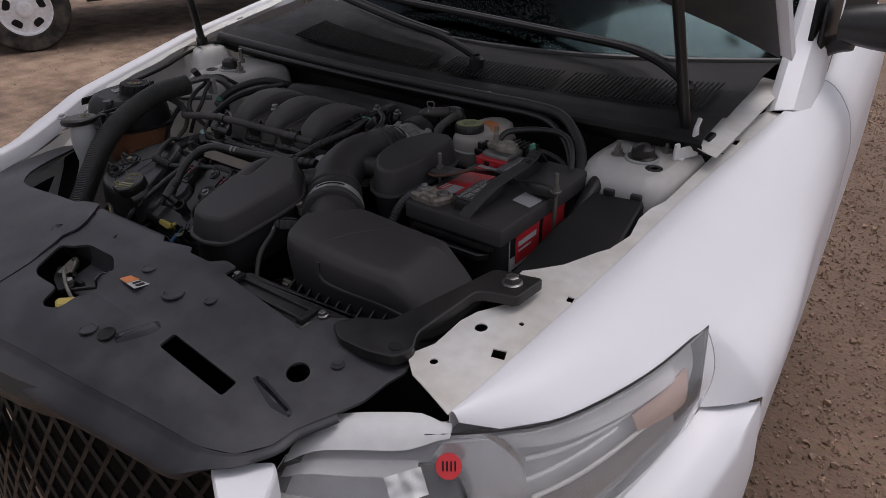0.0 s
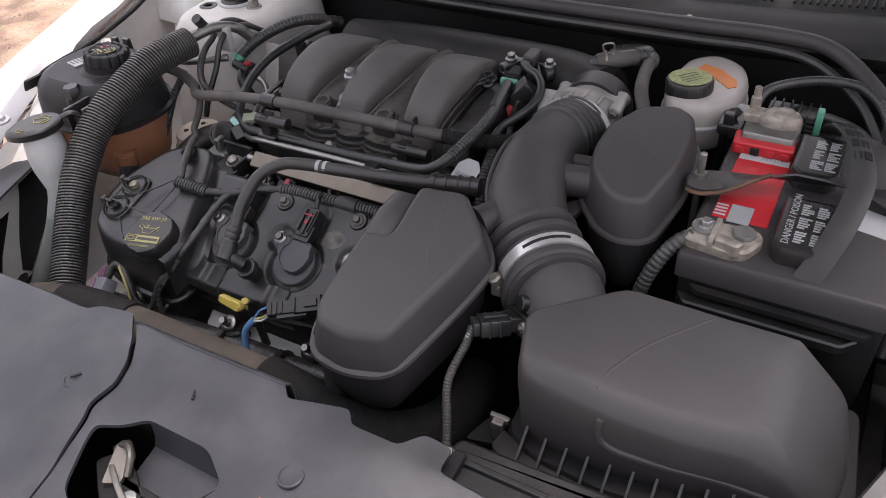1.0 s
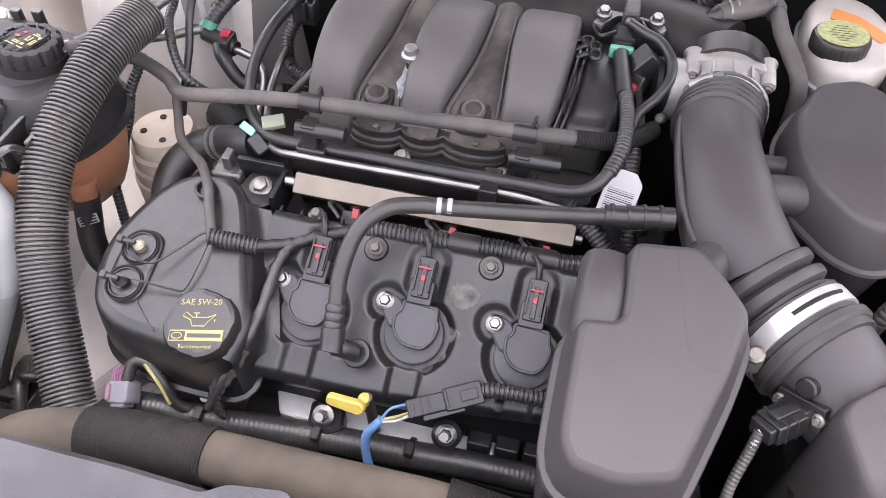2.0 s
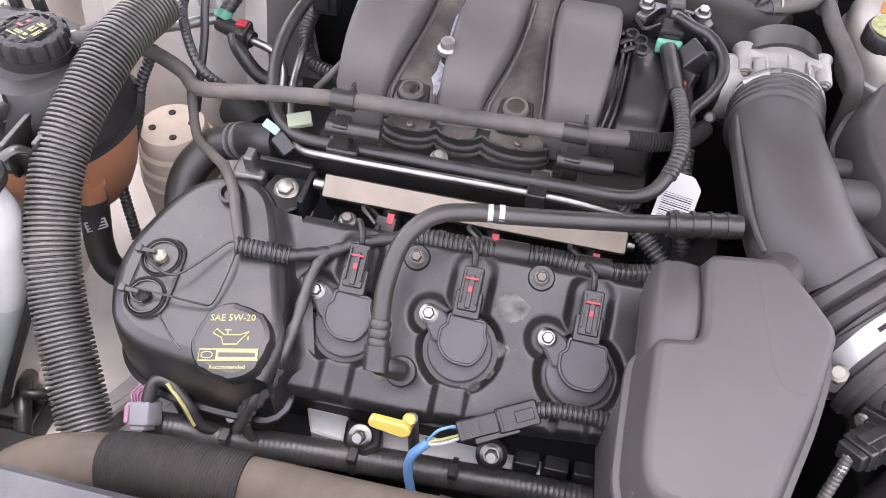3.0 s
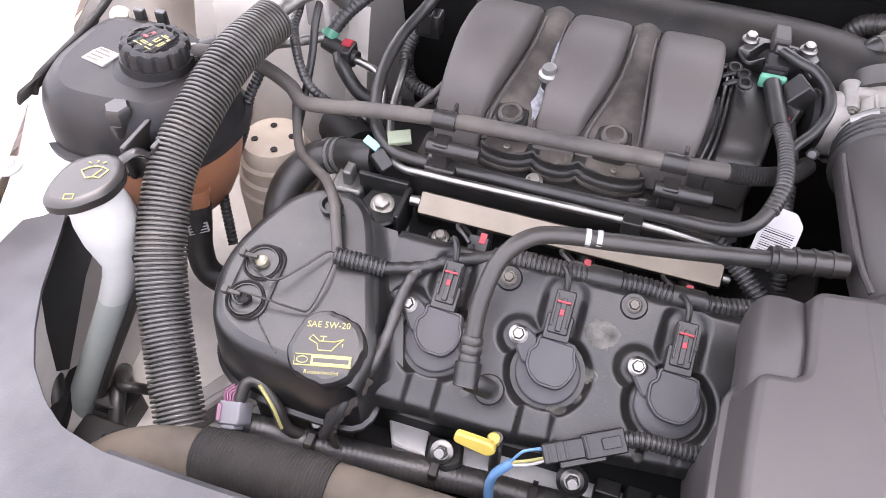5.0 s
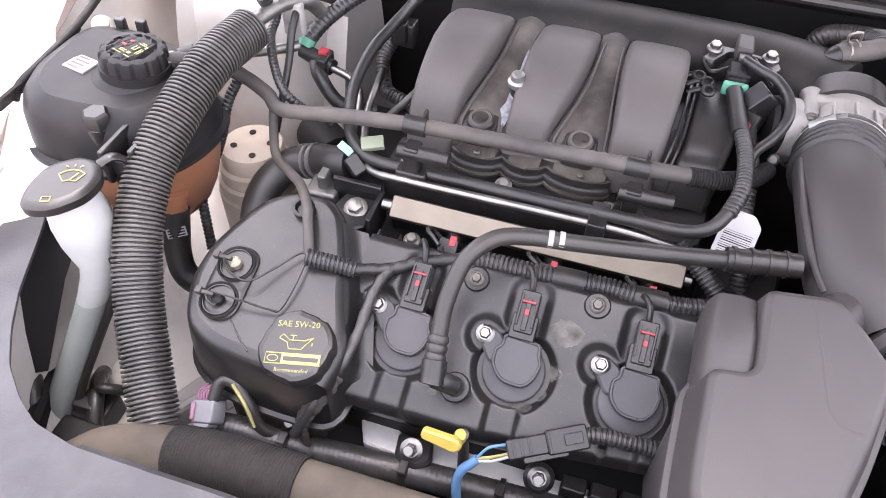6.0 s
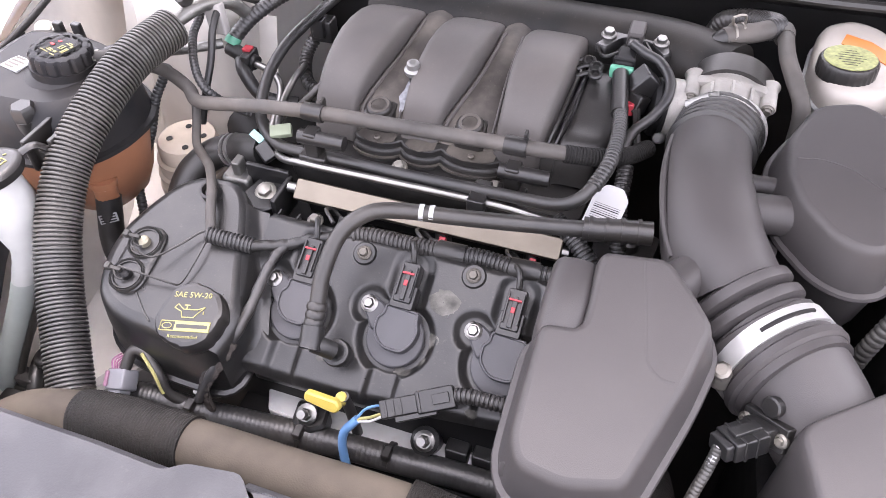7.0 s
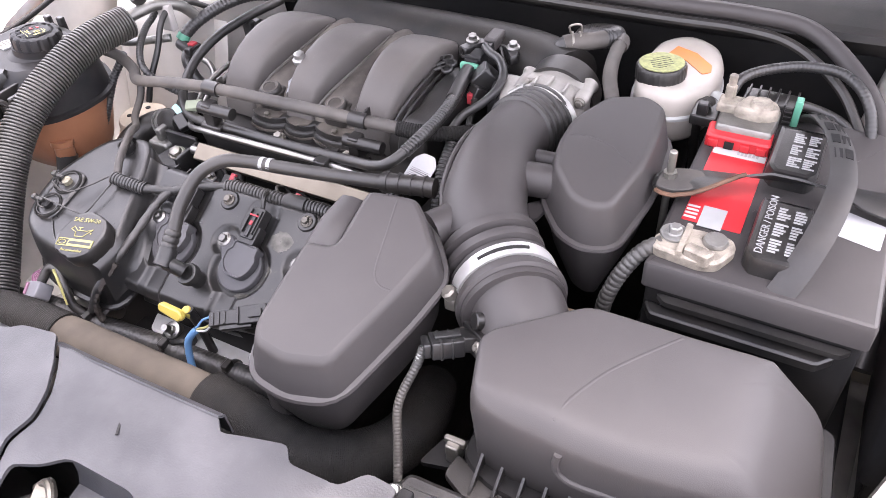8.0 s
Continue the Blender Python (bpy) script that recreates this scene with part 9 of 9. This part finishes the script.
part("blue_tag", soft_box(-0.009, 0.009, -0.0045, 0.0045, -0.003, 0.003, 0.001, m=along((-0.200, 0.151, 0.902), (0.1, -0.5, 0.8), -35)), material("pale_blue_tag", (0.24, 0.40, 0.38), 0.5, vary=0.1, bump=0), rear, "pale blue tag")
part("thermostat_plug", soft_box(-0.008, 0.008, -0.011, 0.011, -0.009, 0.009, 0.003, m=along((-0.186, 0.140, 0.892), (0.4, -0.5, 0.7), 20)), BLACK, rear)

lift = thing("lifting_bracket", (-0.17, 0.10, 0.86), "black stamped engine bracket with a zinc bolt", "bracket")
part("bracket_plate", join(slab([(-0.200, 0.085), (-0.165, 0.075), (-0.148, 0.09), (-0.150, 0.125), (-0.19, 0.13)], [(0.855, 0), (0.864, 0), (0.866, 0.002)], corner=0.008), soft_box(-0.205, -0.150, 0.122, 0.128, 0.85, 0.885, 0.002), soft_box(-0.152, -0.146, 0.08, 0.125, 0.84, 0.88, 0.002)), BLACK, lift)
part("bolt", hex_bolt((-0.172, 0.104, 0.867), (0, -0.3, 1), 0.0085, 0.008, 1.5), DULL, lift, "large zinc bolt")
part("thermostat_housing", join(soft_box(-0.235, -0.20, 0.11, 0.15, 0.83, 0.868, 0.006), soft_box(-0.222, -0.212, 0.118, 0.142, 0.86, 0.885, 0.003)), CAST, lift, "cast alloy housing")
part("hump_socket", lathe([(0.011, 0), (0.011, 0.008), (0.008, 0.009), (0.006, 0.004)], along(hump_pt(-0.205, 0.058), HN), 16), BLACK, lift)

tag = thing("barcode_tag", (0.198, 0.135, 0.92), "white paper tag with bar lines hung on the conduit", "tag")
gm = Matrix.Translation((0.198, 0.128, 0.926)) @ pose(0, 0, 0, 30, 0, -12)
part("paper", slab([(-0.017, -0.022), (0.017, -0.022), (0.017, 0.016), (0.008, 0.026), (-0.008, 0.026), (-0.017, 0.016)], [(0, 0), (0.0008, 0)], gm, 0.003), PAPER, tag)
for k in range(12):
    part("bar_mark", soft_box(-0.013, 0.013, -0.019 + 0.0022 * k, -0.0181 + 0.0022 * k - 0.0003 * (k % 3), 0.0008, 0.0012, 0.0001, m=gm), DARK, tag)

strip = thing("fender_weatherstrip", (-0.58, 0.25, 0.95), "thin black weatherstrip cable along the fender rail", "weatherstrip")
part("rubber_cord", tube([(-0.553, 0.085, 0.925), (-0.545, 0.092, 0.942), (-0.539, 0.117, 0.950), (-0.542, 0.174, 0.952), (-0.550, 0.23, 0.955), (-0.57, 0.32, 0.962), (-0.60, 0.42, 0.975), (-0.60, 0.50, 0.985), (-0.50, 0.55, 0.99)], 0.0045, 10), DARK, strip)
part("edge_flap", sheet([[Vector((x, y, 0.947 - 0.018 * t)) for t, x in ((0, -0.543 - 0.1 * max(0, y - 0.15)), (0.5, -0.549 - 0.1 * max(0, y - 0.15)), (1.0, -0.552 - 0.1 * max(0, y - 0.15)))] for y in frange(0.06, 0.20, 4)], 0.003), DARK, strip, "black rubber flap")
part("rail_bolt", hex_bolt((-0.527, 0.215, 0.945), (0.5, -0.2, 0.8), 0.008, 0.006, 1.6), DULL, strip, "zinc bolt")
part("rail_bolt", hex_bolt((-0.497, -0.02, 0.930), (0, -0.1, 1), 0.007, 0.006, 1.7), PAPER, strip, "white painted bolt")
side = thing("fender_wiring", (-0.46, -0.15, 0.66), "dark hoses and wires below the washer bottle", "wiring")
panel = sheet([[Vector((-0.515, -0.005, 0.86)), Vector((-0.475, 0.002, 0.84)), Vector((-0.452, 0.003, 0.83))], [Vector((-0.51, -0.06, 0.80)), Vector((-0.485, -0.05, 0.79)), Vector((-0.462, -0.03, 0.79))], [Vector((-0.505, -0.13, 0.73)), Vector((-0.485, -0.12, 0.72)), Vector((-0.465, -0.10, 0.71))]], 0.003)
part("splash_panel", panel, DARK, side, "black splash panel and shade sheet")
# added near-black sheet puts shade in front of the pale inner wall
part("splash_panel", sheet([[Vector((x, y, z)) for z in (0.60, 0.70, 0.80)] for x, y in ((-0.512, -0.03), (-0.498, -0.075), (-0.478, -0.125), (-0.455, -0.175), (-0.43, -0.22))], 0.003), DARK, side, "black splash panel and shade sheet")
for pts, r in (([(-0.53, -0.06, 0.69), (-0.50, -0.09, 0.70), (-0.475, -0.12, 0.70), (-0.46, -0.145, 0.68)], 0.012), ([(-0.55, -0.02, 0.66), (-0.51, -0.05, 0.665), (-0.48, -0.085, 0.66), (-0.47, -0.13, 0.65)], 0.014), ([(-0.42, -0.08, 0.69), (-0.405, -0.095, 0.70), (-0.39, -0.09, 0.695), (-0.375, -0.075, 0.67)], 0.006), ([(-0.44, -0.06, 0.66), (-0.425, -0.08, 0.68), (-0.41, -0.105, 0.685), (-0.40, -0.13, 0.67)], 0.009)):
    part("dark_hose", tube(pts, r, 12), RUBBER, side)
part("wheel_liner", slab([(-0.62, -0.22), (-0.435, -0.235), (-0.44, -0.16), (-0.465, -0.095), (-0.495, -0.045), (-0.53, -0.012), (-0.62, 0.0)], [(0.58, 0), (0.695, 0), (0.70, 0.006)], corner=0.03), DARK, side, "black plastic liner")
part("relay_box", join(soft_box(-0.435, -0.395, -0.125, -0.085, 0.63, 0.675, 0.004), soft_box(-0.43, -0.405, -0.12, -0.10, 0.67, 0.69, 0.003)), BLACK, side, "small black relay box")
part("ribbed_stub", corrugated([(-0.375, -0.185, 0.70), (-0.372, -0.165, 0.715), (-0.358, -0.158, 0.712), (-0.348, -0.172, 0.69)], 0.0105, 0.005, 0.12, 14), CORR, side)
part("horn_block", soft_box(-0.43, -0.37, -0.20, -0.13, 0.64, 0.69, 0.006), DARK, side)
